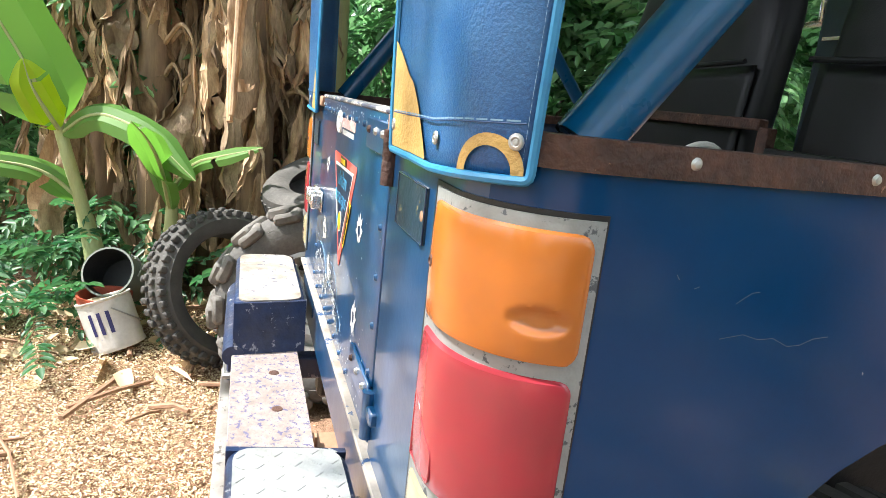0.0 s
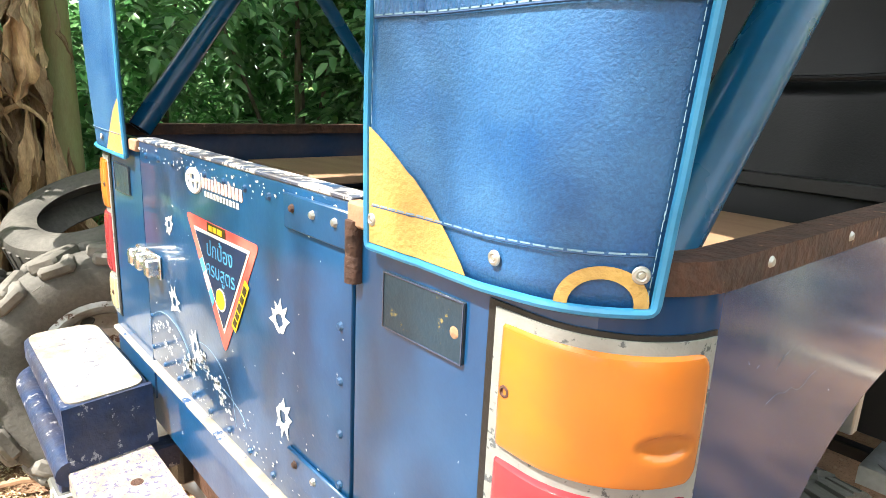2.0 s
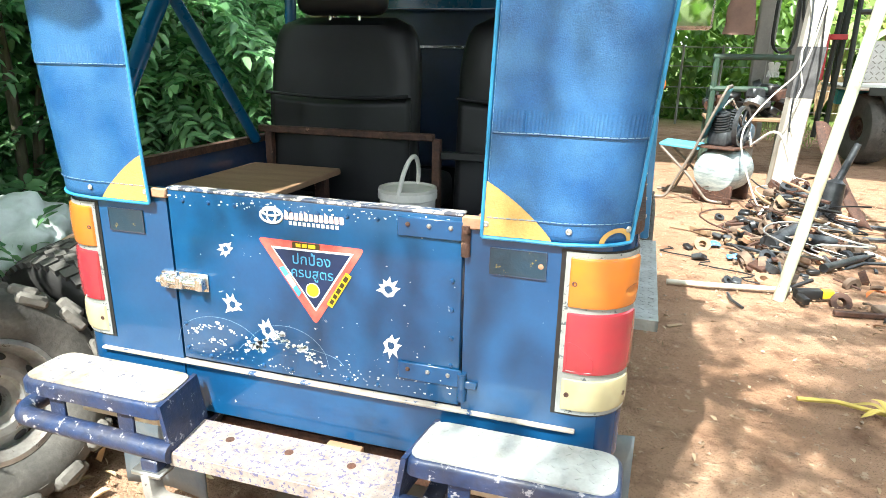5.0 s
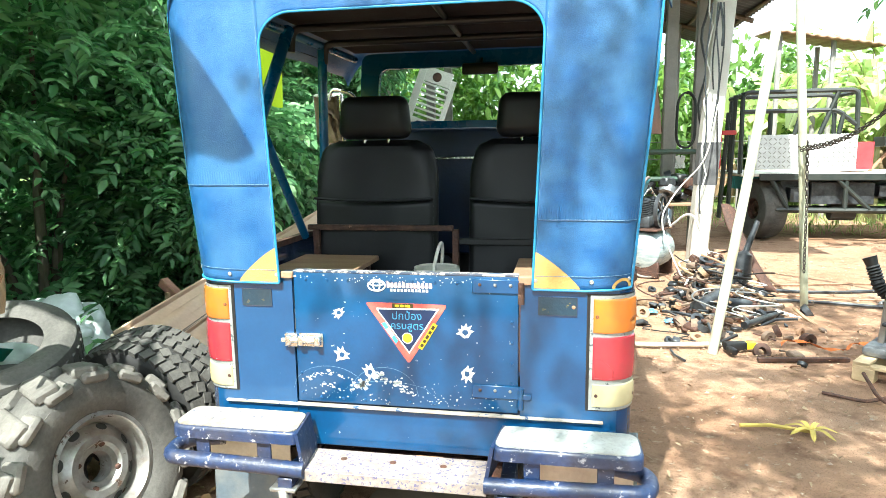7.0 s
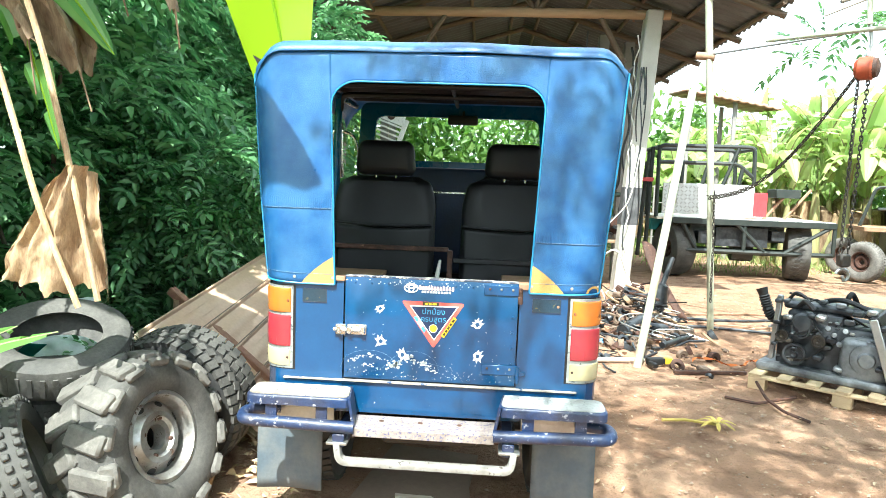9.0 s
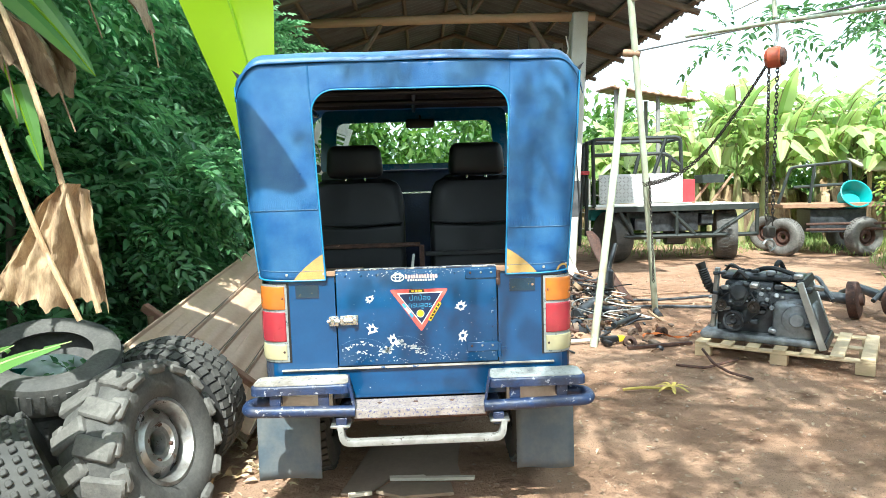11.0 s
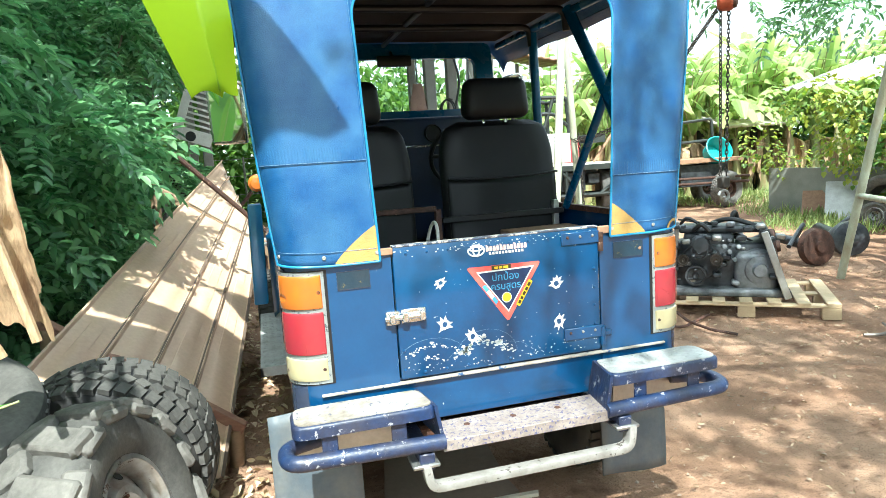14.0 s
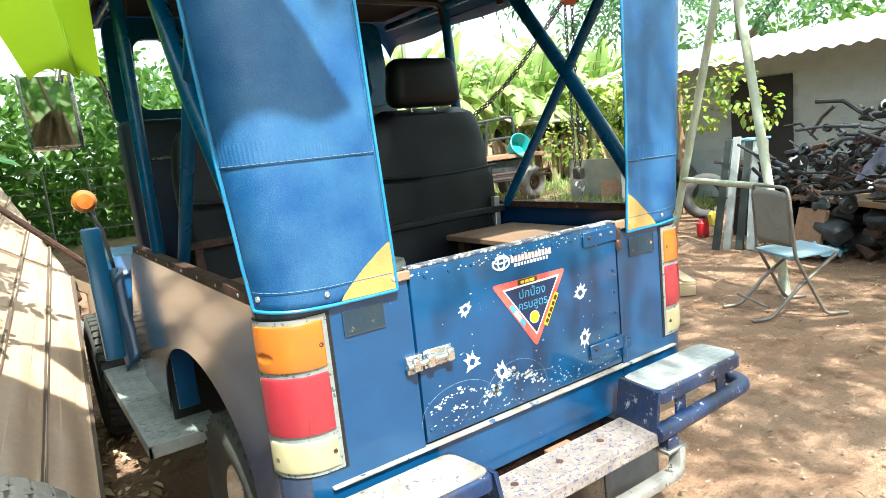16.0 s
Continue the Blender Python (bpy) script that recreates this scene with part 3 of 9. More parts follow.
for k in range(46):
    a = rnd.uniform(0, 1)
    flake(-0.37 + a * 0.22, 0.842 + 0.062 * math.sin(math.pi * (0.15 + 0.75 * a)) + rnd.gauss(0, 0.004), rnd.uniform(0.001, 0.0045), -0.0128)
for k in range(52):
    a = rnd.uniform(0, 1)
    flake(-0.19 + a * 0.23, 0.835 + 0.055 * math.sin(math.pi * (0.1 + 0.85 * a)) + rnd.gauss(0, 0.006), rnd.uniform(0.001, 0.005), -0.0128)
for cx, cz, n_ in ((-0.088, 0.905, 16), (-0.145, 0.878, 14), (-0.02, 0.884, 14), (-0.15, 0.862, 16), (0.0, 0.858, 10), (-0.26, 0.862, 8)):
    for k in range(n_):
        flake(cx + rnd.gauss(0, 0.011), cz + rnd.gauss(0, 0.006), rnd.uniform(0.0012, 0.0055), -0.0128)
for k in range(130):
    flake(rnd.uniform(-0.37, 0.37), 0.81 + abs(rnd.gauss(0, 0.04)), rnd.uniform(0.0007, 0.0026), -0.0128)
for k in range(70):
    flake(rnd.uniform(-0.38, 0.38), 1.252 - abs(rnd.gauss(0, 0.012)), rnd.uniform(0.0008, 0.003), -0.0128)
for k in range(32):
    flake(rnd.uniform(-0.38, 0.38), rnd.uniform(0.82, 1.25), rnd.uniform(0.0008, 0.0024), -0.0128)
for k in range(45):
    flake(-0.1 + rnd.gauss(0, 0.06), 0.735 + rnd.gauss(0, 0.008), rnd.uniform(0.001, 0.005), 0.0032)
o = new("flaked_paint", joined("flaked_paint", verts, faces, surface("bare_primer", (0.5, 0.54, 0.56), 0.6, second=(0.35, 0.4, 0.45), scale=30, bump=0)))
o.parent = tailgate
tagged(o, "bare white spots where the paint flaked off", kind="stuff")

# long curved scratches over the flaked patch
for cx, hw, z0, up in ((-0.27, 0.13, 0.845, 0.085), (-0.07, 0.12, 0.835, 0.1), (-0.06, 0.15, 0.85, 0.035)):
    bm = bmesh.new()
    tube(bm, [(cx + hw * (i / 12 - 1), -0.0121, z0 + up * math.sqrt(max(0, 1 - (i / 12 - 1) ** 2))) for i in range(25)], 0.0004, 4)
    part("scratch", bm, STITCH, tailgate)
tailgate.location.y = 0.0095
# small plates beside the tailgate
PLATE = surface("dark_green_plate", (0.012, 0.035, 0.06), 0.35, second=(0.03, 0.035, 0.04), scale=15, spots=(0.16, 0.13, 0.05), spot_at=0.6, spot_scale=36)
for x0, x1 in ((-0.578, -0.468), (0.448, 0.572)):
    bm = bmesh.new()
    box(bm, x0, x1, -0.003, 0.002, 1.137, 1.198, 0.001)
    plate = part("reflector_plate", bm, PLATE, jeep, "small dark tinted plate on the rear panel")
    bm = bmesh.new()
    for a, b, c, d in ((x0, x1, 1.137, 1.1382), (x0, x1, 1.1968, 1.198), (x0, x0 + 0.0012, 1.1382, 1.1968), (x1 - 0.0012, x1, 1.1382, 1.1968)):
        box(bm, a, b, -0.0042, -0.0031, c, d)
    part("plate_rim", bm, PAINT_DUST_SHEEN, plate)
    if x0 > 0:
        bm = bmesh.new()
        lathe(bm, [(0.0, 0.0008), (0.0052, 0.0006), (0.0062, 0)], 12, aim((x1 - 0.012, -0.003, 1.166), (0, -1, 0)))
        part("rust_spot", bm, PALE_RUST, plate)

# tail lamps, wrapped round the corners


def lamp_section(sg, z0, z1, s0, s1, off, deep, name, material, parent, margin=0.0, bulge=0.012, nz=36, n=56, dimple=None):
    bm = bmesh.new()

    def f(u, v):
        z = z0 + (z1 - z0) * v
        rc = 0.016
        e_z = max(0.0, rc - min(z - z0, z1 - z))
        s = s0 + (s1 - rc + math.sqrt(max(0, rc * rc - e_z * e_z)) - s0) * u
        e = min(u, 1 - u, v, 1 - v)
        o_ = off - deep * max(0.0, 1 - e / 0.035) ** 2 + bulge * max(0, math.sin(math.pi * u)) ** 0.35 * max(0, math.sin(math.pi * v)) ** 0.3
        if dimple:
            q_ = ((s - dimple[0]) / 0.025) ** 2 + ((z - dimple[1]) / 0.0125) ** 2
            o_ -= 0.0062 * max(0.0, min(1, 1.5 * (1 - q_))) * (0.55 + 0.45 * (z - dimple[1] + 0.0115) / 0.023)
        p_ = plan(sg * (s + 0.001), o_)
        return (p_.x, p_.y, z)
    sheet(bm, f, n, nz)
    if sg < 0:
        bmesh.ops.reverse_faces(bm, faces=bm.faces)
    return part(name, bm, material, parent)


for sg in (-1, 1):
    sh = 0.008 if sg < 0 else 0.0
    lamp = part("tail_lamp", wall_of(sg * (0.612 + sh), sg * (0.804 + sh), 0.828, 1.207, 0.012, 0.004, 28), HOUSING, jeep, "tail lamp with amber, red and cream lenses in a flaked housing")
    lamp_section(sg, 1.083, 1.197, 0.620 + sh, 0.798 + sh, 0.0066, 0.005, "amber_lens", AMBER, lamp, bulge=0.0065, dimple=(0.762 + sh, 1.122))
    lamp_section(sg, 0.927, 1.073, 0.620 + sh, 0.798 + sh, 0.0066, 0.005, "red_lens", RED, lamp, bulge=0.0065)
    lamp_section(sg, 0.838, 0.915, 0.620 + sh, 0.798 + sh, 0.0066, 0.005, "cream_lens", CLEAR, lamp, bulge=0.005)
    for s, z in ((0.634 + sh, 1.139), (0.635 + sh, 0.878), (0.768 + sh, 0.872)):
        q = plan(sg * s, 0.0098)
        nrm = (plan(sg * s, 0.1) - plan(sg * s, 0)).normalized()
        bm = bmesh.new()
        lathe(bm, [(0.0, 0.0005), (0.003, 0.0005), (0.0035, 0.0022), (0.0055, 0.0016), (0.006, 0)], 10, aim((q.x, q.y, z), (nrm.x, nrm.y, 0)))
        part("screw", bm, RUST, lamp)
    # smaller raised field in the red lens
    pts = []
    for s, z in ((0.629, 0.936), (0.684, 0.936), (0.684, 0.968), (0.67, 0.981), (0.652, 0.999), (0.629, 1.006)):
        q = plan(sg * (s + sh), 0.0085 + 0.0035 * min(1, (s - 0.621) / 0.035))
        pts.append((q.x, q.y, z))
    bm = bmesh.new()
    tube(bm, bend(pts + pts[:1], 0.008), 0.0014, 6)
    part("lens_ridge", bm, RED, lamp)
    part("gasket", wall_of(sg * (0.602 + sh), sg * (0.8065 + sh), 0.824, 1.2115, 0.004, 0.0022, 28), BLACK, lamp)

# canvas top: rear sheet with its window opening
CZ0, CZ1, OPEN, OTOP, OR_ = 1.222, 2.235, 0.43, 2.11, 0.105
S_C = FLAT + CR * 1.26
S_R = S_C - 0.039


def canvas_at(s, z, off=0.012):
    k = 1 + 0.094 * (z - CZ0) / 1.05
    wr = 0.006 * noise.noise((s * 3.0, z * 1.6, 1.7)) + 0.0035 * noise.noise((s * 9, z * 4, 4.2))
    wr += 0.004 * math.sin(s * 24 + 1.5 * math.sin(z * 3)) * max(0, 1 - abs(z - 1.4) / 0.5) * (1 if abs(s) > 0.5 else 0.3)
    fr = (z - CZ0) / (CZ1 - CZ0)
    z -= 0.09 * max(0, (abs(s) - 0.60) / 0.18) ** 2 * max(0, z - 2.08) / 0.155
    q = plan(s, off - 0.003 + wr + 0.009 * math.sin(math.pi * min(1, max(0, fr))))
    return Vector((q.x * k, q.y, z + (0.012 * max(0, abs(s) - 0.6) / 0.18 if z < 1.3 else 0)))


def open_top(x):
    a = abs(x) - (OPEN - OR_)
    return OTOP if a <= 0 else OTOP - OR_ + math.sqrt(max(0, OR_ ** 2 - a * a))


canvas = None
bm = bmesh.new()
for s0, s1 in ((-S_C, -OPEN), (OPEN, S_R)):
    sheet(bm, lambda u, v: canvas_at(s0 + (s1 - s0) * u, CZ0 + (CZ1 - CZ0) * v), 26, 50)
xs = [-OPEN + OR_ * (1 - math.cos(a)) for a in [math.pi / 2 * i / 8 for i in range(9)]]
cols = xs + [-OPEN + OR_ + (2 * OPEN - 2 * OR_) * i / 24 for i in range(1, 24)] + [-x for x in reversed(xs)]
sheet(bm, lambda u, v: canvas_at(cols[round(u * (len(cols) - 1))], open_top(cols[round(u * (len(cols) - 1))]) * (1 - v) + CZ1 * v), len(cols) - 1, 10)
canvas = part("canvas_top", bm, CANVAS, jeep, "blue vinyl canvas top with light blue piping and yellow patches")
sol = canvas.modifiers.new("thick", "SOLIDIFY")
sol.thickness, sol.offset = 0.004, -1

# roof sheet of the canvas
bm = bmesh.new()


def roof_at(u, v):
    x = -0.834 + 1.668 * u
    y = -0.02 + 1.99 * v
    ex, ey = 0.834 - abs(x), min(y + 0.02, 1.97 - y)
    z = 2.292 + 0.012 * math.cos(x * 1.8)
    z -= 0.15 * max(0, 1 - ex / 0.15) ** 2.2 + 0.062 * max(0, 1 - ey / 0.12) ** 2.4
    z += 0.006 * noise.noise((x * 3, y * 3, 0)) - 0.01 * abs(math.sin(y * 4.8))
    if ex < 0.1 and y < 0.1:
        y += 0.09 * (1 - ex / 0.1) ** 2 * (1 - (y + 0.02) / 0.12)
    return (x, y, z)


sheet(bm, roof_at, 60, 70)
roof = part("canvas_roof", bm, CANVAS, canvas)
sol = roof.modifiers.new("thick", "SOLIDIFY")
sol.thickness, sol.offset = 0.004, -1
bm = bmesh.new()
sheet(bm, lambda u, v: (-0.74 + 1.48 * u, 0.05 + 1.8 * v, 2.262 + 0.004 * noise.noise((u * 6, v * 6, 3))), 12, 12)
part("roof_lining", bm, LINING, canvas, "brown fabric roof lining")
for sg in (-1, 1):
    bm = bmesh.new()
    sheet(bm, lambda u, v, sg=sg: (sg * (0.838 - 0.03 * v), 0.06 + 1.9 * u, 2.225 - 0.05 * v + 0.002 * math.sin(u * 9)), 40, 3)
    part("side_valance", bm, LINING, canvas)

# piping, seams, patches, eyelets
outline = [canvas_at(-S_C, z, 0.014) for z in [CZ1 - (CZ1 - CZ0) * i / 40 for i in range(41)]]
left_edge = outline + [canvas_at(-S_C + (S_C - OPEN) * i / 24, CZ0, 0.014) for i in range(1, 25)]
inner = [canvas_at(-OPEN, CZ0 + (OTOP - OR_ - CZ0) * i / 20, 0.014) for i in range(1, 20)] + [canvas_at(c, open_top(c), 0.014) for c in cols]
inner += [canvas_at(OPEN, CZ0 + (OTOP - OR_ - CZ0) * i / 20, 0.014) for i in range(19, 0, -1)]
right_edge = [canvas_at(OPEN + (S_R - OPEN) * i / 24, CZ0, 0.014) for i in range(25)] + [canvas_at(S_R, CZ0 + (CZ1 - CZ0) * i / 40, 0.014) for i in range(1, 41)]
bm = bmesh.new()
tube(bm, bend(left_edge + inner + right_edge, 0.012, 3), 0.0042, 8)
part("piping", bm, PIPING, canvas, "light blue edge piping")


def stitch_line(name, pts, parent, half=0.0007):
    vs, fs = [], []
    for k, (a, b) in enumerate(zip(pts, pts[1:])):
        if k % 5 == 4:
            continue
        d = (b - a).normalized()
        up = Vector((0, 0, 1)) if abs(d.z) < 0.7 else Vector((1, 0, 0))
        w = up * half
        n_ = len(vs)
        vs += [a - w, b - w, b + w, a + w]
        fs.append((n_, n_ + 1, n_ + 2, n_ + 3))
    ob = new(name, joined(name, vs, fs, STITCH))
    ob.parent = parent
    return ob


for sg in (-1, 1):
    s_out = S_C if sg < 0 else S_R
    zb = 1.557 if sg < 0 else 1.445
    for z in (1.268, zb + 0.002):
        stitch_line("stitching", [canvas_at(sg * (OPEN + 0.01 + (s_out - OPEN - 0.02) * i / 110), z, 0.0152) for i in range(111)], canvas)
    for s_e in (OPEN + 0.007, s_out - 0.007):
        stitch_line("stitching", [canvas_at(sg * s_e, CZ0 + 0.01 + 0.84 * i / 400, 0.0146) for i in range(401)], canvas, 0.00035)
    bm = bmesh.new()
    sheet(bm, lambda u, v: canvas_at(sg * (OPEN + 0.006 + (s_out - OPEN - 0.012) * u), zb + 0.003 + 0.043 * v, 0.0142 + 0.0007 * math.sin(u * 260)), 130, 2)
    if sg < 0:
        bmesh.ops.reverse_faces(bm, faces=bm.faces)
    part("seam_band", bm, CANVAS, canvas, "ribbed seam band")
    for z in (zb, 1.266):
        bm = bmesh.new()
        tube(bm, [canvas_at(sg * (OPEN + 0.008 + (s_out - OPEN - 0.016) * i / 40), z, 0.0145) for i in range(41)], 0.0007 if z < 1.3 else 0.0012, 5)
        part("seam", bm, SEAM_BLUE, canvas)
    # quarter-round yellow patch in the inner lower corner, and a small crescent at the outer one
    bm = bmesh.new()
    sheet(bm, lambda u, v: canvas_at(sg * (OPEN + 0.004 + 0.145 * v * max(0, math.cos(math.pi / 2 * u)) ** 1.75), CZ0 + 0.005 + 0.118 * v * math.sin(math.pi / 2 * u) ** 1.75, 0.0148), 20, 12)
    part("yellow_patch", bm, YELLOW, canvas)
    if sg > 0:
        bm = bmesh.new()
        sheet(bm, lambda u, v: canvas_at(sg * (s_out - 0.037 + (0.022 + 0.010 * v) * math.cos(math.pi * u)), CZ0 + 0.004 + (0.022 + 0.010 * v) * math.sin(math.pi * u), 0.0148), 20, 2)
        part("yellow_crescent", bm, YELLOW, canvas)
    for s, z in ((OPEN + 0.008, CZ0 + 0.03), (0.612, 1.25), (s_out - (0.022 if sg < 0 else 0.014), 1.252)):
        a, b = canvas_at(sg * s, z, 0.0145), canvas_at(sg * s, z, 0.03)
        bm = bmesh.new()
        lathe(bm, [(0.0, 0.002), (0.002, 0.002), (0.0028, 0.001), (0.004, 0.002), (0.006, 0.0015), (0.007, 0)], 14, aim(a, b - a))
        part("eyelet_screw", bm, GALV, canvas)

# roll cage
CAGE = surface("cage_blue_paint", (0.003, 0.085, 0.2), 0.28, second=(0.003, 0.045, 0.12), coat=0.25, spec=0.3, spots=(0.2, 0.15, 0.1), spot_at=0.74, spot_scale=22, bump=0.03)
for sg in (-1, 1):
    for pts, r in (([(sg * 0.70, 0.09, 1.26), (sg * 0.72, 0.45, 1.75), (sg * 0.71, 0.80, 2.215)], 0.028),
                   ([(sg * 0.715, 0.90, 1.26), (sg * 0.71, 0.14, 2.19)], 0.02),
                   ([(sg * 0.73, 1.22, 1.26), (sg * 0.72, 1.24, 2.215)], 0.024),
                   ([(sg * 0.72, 0.08, 2.20), (sg * 0.72, 1.78, 2.215)], 0.02)):
        bm = bmesh.new()
        tube(bm, bend(pts, 0.1), r, 14)
        part("roll_cage_tube", bm, CAGE, jeep)
for y in (0.1, 0.82, 1.24):
    bm = bmesh.new()
    tube(bm, bend([(-0.71, y, 2.12), (-0.70, y, 2.222), (0.70, y, 2.222), (0.71, y, 2.12)], 0.08), 0.018, 12)
    part("roof_bow", bm, BLACK, jeep)
bm = bmesh.new()
tube(bm, [(0.02, 0.1, 2.235), (0.0, 1.8, 2.235)], 0.014, 10)
part("roof_bow", bm, BLACK, jeep)

# seats


def seat(cx):
    st = new("seat")
    st.parent, st.location = jeep, (cx, 1.0, 0)
    st["label"] = "black vinyl front seat with headrest and back pocket"

    def back(u, v):
        a = 2 * math.pi * u
        hw, hd = 0.305, 0.06
        tap = 1 - 0.16 * max(0, (v - 0.72) / 0.28) ** 2
        ex = abs(math.cos(a)) ** 0.35 * math.copysign(1, math.cos(a))
        ey = abs(math.sin(a)) ** 0.6 * math.copysign(1, math.sin(a))
        rnd_ = 1 - 0.9 * max(0, (v - 0.94) / 0.06) ** 2
        crease = 0.008 * noise.noise((ex * 3, v * 5, cx))
        return (hw * tap * ex * (0.75 + 0.25 * rnd_), (hd * rnd_ + crease) * ey + 0.08 * (v - 0.5), 0.98 + 0.74 * v)
    bm = bmesh.new()
    sheet(bm, back, 40, 26)
    bmesh.ops.remove_doubles(bm, verts=bm.verts, dist=0.0005)
    bmesh.ops.holes_fill(bm, edges=bm.edges)
    bmesh.ops.recalc_face_normals(bm, faces=bm.faces)
    part("seat_back", bm, SEAT, st)
    bm = bmesh.new()
    sheet(bm, lambda u, v: (-0.292 + 0.584 * u, -0.073 - 0.02 * math.sin(math.pi * u) + 0.035 * (v - 0.4) + 0.006 * noise.noise((u * 5, v * 3, cx + 5)), 1.03 + 0.41 * v - 0.012 * math.sin(math.pi * u) * v), 24, 12)
    pk = part("back_pocket", bm, SEAT, st)
    sm = pk.modifiers.new("thick", "SOLIDIFY")
    sm.thickness = 0.006
    bm = bmesh.new()
    tube(bm, [(-0.29 + 0.58 * i / 16, -0.083 - 0.02 * math.sin(math.pi * i / 16), 1.445 - 0.012 * math.sin(math.pi * i / 16)) for i in range(17)], 0.006, 8)
    part("pocket_hem", bm, SEAT, st)
    for sg in (-1, 1):
        bm = bmesh.new()
        tube(bm, [(sg * 0.285, -0.02, 1.0), (sg * 0.286, 0.0, 1.35), (sg * 0.27, 0.01, 1.62), (sg * 0.235, 0.02, 1.70)], 0.006, 8)
        part("seat_piping", bm, SEAT, st)
    bm = bmesh.new()
    box(bm, -0.172, 0.172, -0.045, 0.065, 1.725, 1.93, 0.05, seg=4)
    for v in bm.verts:
        v.co.x *= 1 + 0.55 * (1.83 - v.co.z)
        v.co.y -= 0.015 * math.cos(v.co.x * 6) * (1 if v.co.y < 0 else 0)
    hr = part("headrest", bm, SEAT, st)
    for x in (-0.06, 0.06):
        bm = bmesh.new()
        tube(bm, [(x, 0.02, 1.69), (x, 0.02, 1.79)], 0.007, 8)
        part("headrest_post", bm, CHROME, hr)
    bm = bmesh.new()
    box(bm, -0.29, 0.29, 0.04, 0.56, 0.92, 1.08, 0.05, seg=3)
    part("seat_cushion", bm, SEAT, st)
    return st


seat(-0.375)
seat(0.39)
bm = bmesh.new()
box(bm, -0.70, 0.02, 0.895, 0.925, 1.292, 1.318, 0.003)
part("seat_bar", bm, RUST, jeep, "rusty square bar behind the seat")
bm = bmesh.new()
box(bm, 0.05, 0.70, 0.895, 0.92, 1.23, 1.258, 0.003)
part("seat_bar", bm, BLACK, jeep)
for x in (0.03, 0.66, -0.66):
    bm = bmesh.new()
    box(bm, x - 0.015, x + 0.015, 0.9, 0.93, 0.80, 1.30, 0.003)
    part("bar_post", bm, RUST if x < 0.5 else GALV, jeep)

# cowl, dash, windscreen
bm = bmesh.new()
box(bm, -0.70, 0.70, 1.72, 1.90, 1.05, 1.80, 0.03, seg=3)
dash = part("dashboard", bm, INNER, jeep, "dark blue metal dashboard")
bm = bmesh.new()
box(bm, -0.66, 0.66, 1.712, 1.722, 1.62, 1.632)
part("dash_trim", bm, CHROME, dash)
for x in (0.25, 0.42):
    bm = bmesh.new()
    lathe(bm, [(0.0, 0.008), (0.045, 0.008), (0.05, 0.02), (0.055, 0)], 20, aim((x, 1.72, 1.70), (0, -1, 0)))
    part("gauge", bm, BLACK, dash)
inner_o = rounded([(-0.60, 1.845), (-0.58, 2.16), (0.58, 2.16), (0.60, 1.845)], 0.06)


def frame_ring(outer, inner_, f, depth):
    bm_ = bmesh.new()
    n_ = len(outer)
    loops = [[bm_.verts.new(f(a, b, d)) for a, b in pts] for pts, d in ((outer, 0), (inner_, 0), (inner_, depth), (outer, depth))]
    for k in range(4):
        a, b = loops[k], loops[(k + 1) % 4]
        for i in range(n_):
            bm_.faces.new((a[i], a[(i + 1) % n_], b[(i + 1) % n_], b[i]))
    bmesh.ops.recalc_face_normals(bm_, faces=bm_.faces)
    return bm_


ws = part("windscreen_frame", frame_ring(rounded([(-0.71, 1.78), (-0.69, 2.25), (0.69, 2.25), (0.71, 1.78)], 0.06), inner_o, lambda a, b, d: (a, 1.80 + d + 0.06 * (b - 1.78), b), 0.045), CAGE, jeep)
bm = bmesh.new()
prism(bm, inner_o, lambda a, b, d: (a, 1.82 + d + 0.06 * (b - 1.78), b), 0.004)
pane = part("windscreen_glass", bm, GLASS, ws, smooth=False)
pane.visible_shadow = False
bm = bmesh.new()
box(bm, -0.06, 0.15, 1.72, 1.75, 2.10, 2.165, 0.012, seg=2)
part("rear_view_mirror", bm, BLACK, ws)
bm = bmesh.new()
tube(bm, [(0.045, 1.75, 2.14), (0.045, 1.82, 2.2)], 0.008, 8)
part("mirror_stalk", bm, BLACK, ws)
bm = bmesh.new()
tube(bm, [(0.36 + 0.19 * math.cos(a), 1.50 - 0.09 * math.sin(a), 1.56 + 0.165 * math.sin(a)) for a in [2 * math.pi * i / 32 for i in range(32)]], 0.014, 8, closed=True)
sw = part("steering_wheel", bm, BLACK, jeep)
bm = bmesh.new()
tube(bm, [(0.17, 1.50, 1.56), (0.36, 1.53, 1.55), (0.55, 1.50, 1.56)], 0.012, 8)
tube(bm, [(0.36, 1.53, 1.55), (0.36, 1.75, 1.42)], 0.02, 8)
part("steering_column", bm, BLACK, sw)

# bonnet, front wings, nose
bm = bmesh.new()
sheet(bm, lambda u, v: ((-0.46 + 0.92 * u) * (1 - 0.12 * v), 1.88 + 1.65 * v, 1.42 + 0.05 * math.sin(math.pi * u) - 0.06 * v - 0.2 * max(0, abs(2 * u - 1) - 0.85) / 0.15), 24, 10)
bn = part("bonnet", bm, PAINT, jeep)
sm = bn.modifiers.new("thick", "SOLIDIFY")
sm.thickness = 0.01
bm = bmesh.new()
box(bm, -0.42, 0.42, 3.42, 3.52, 0.75, 1.36, 0.03, seg=2)
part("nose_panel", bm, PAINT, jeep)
bm = bmesh.new()
box(bm, -0.44, 0.44, 1.9, 3.42, 0.7, 1.2, 0.02)
part("engine_bay_side", bm, BLACK, jeep)
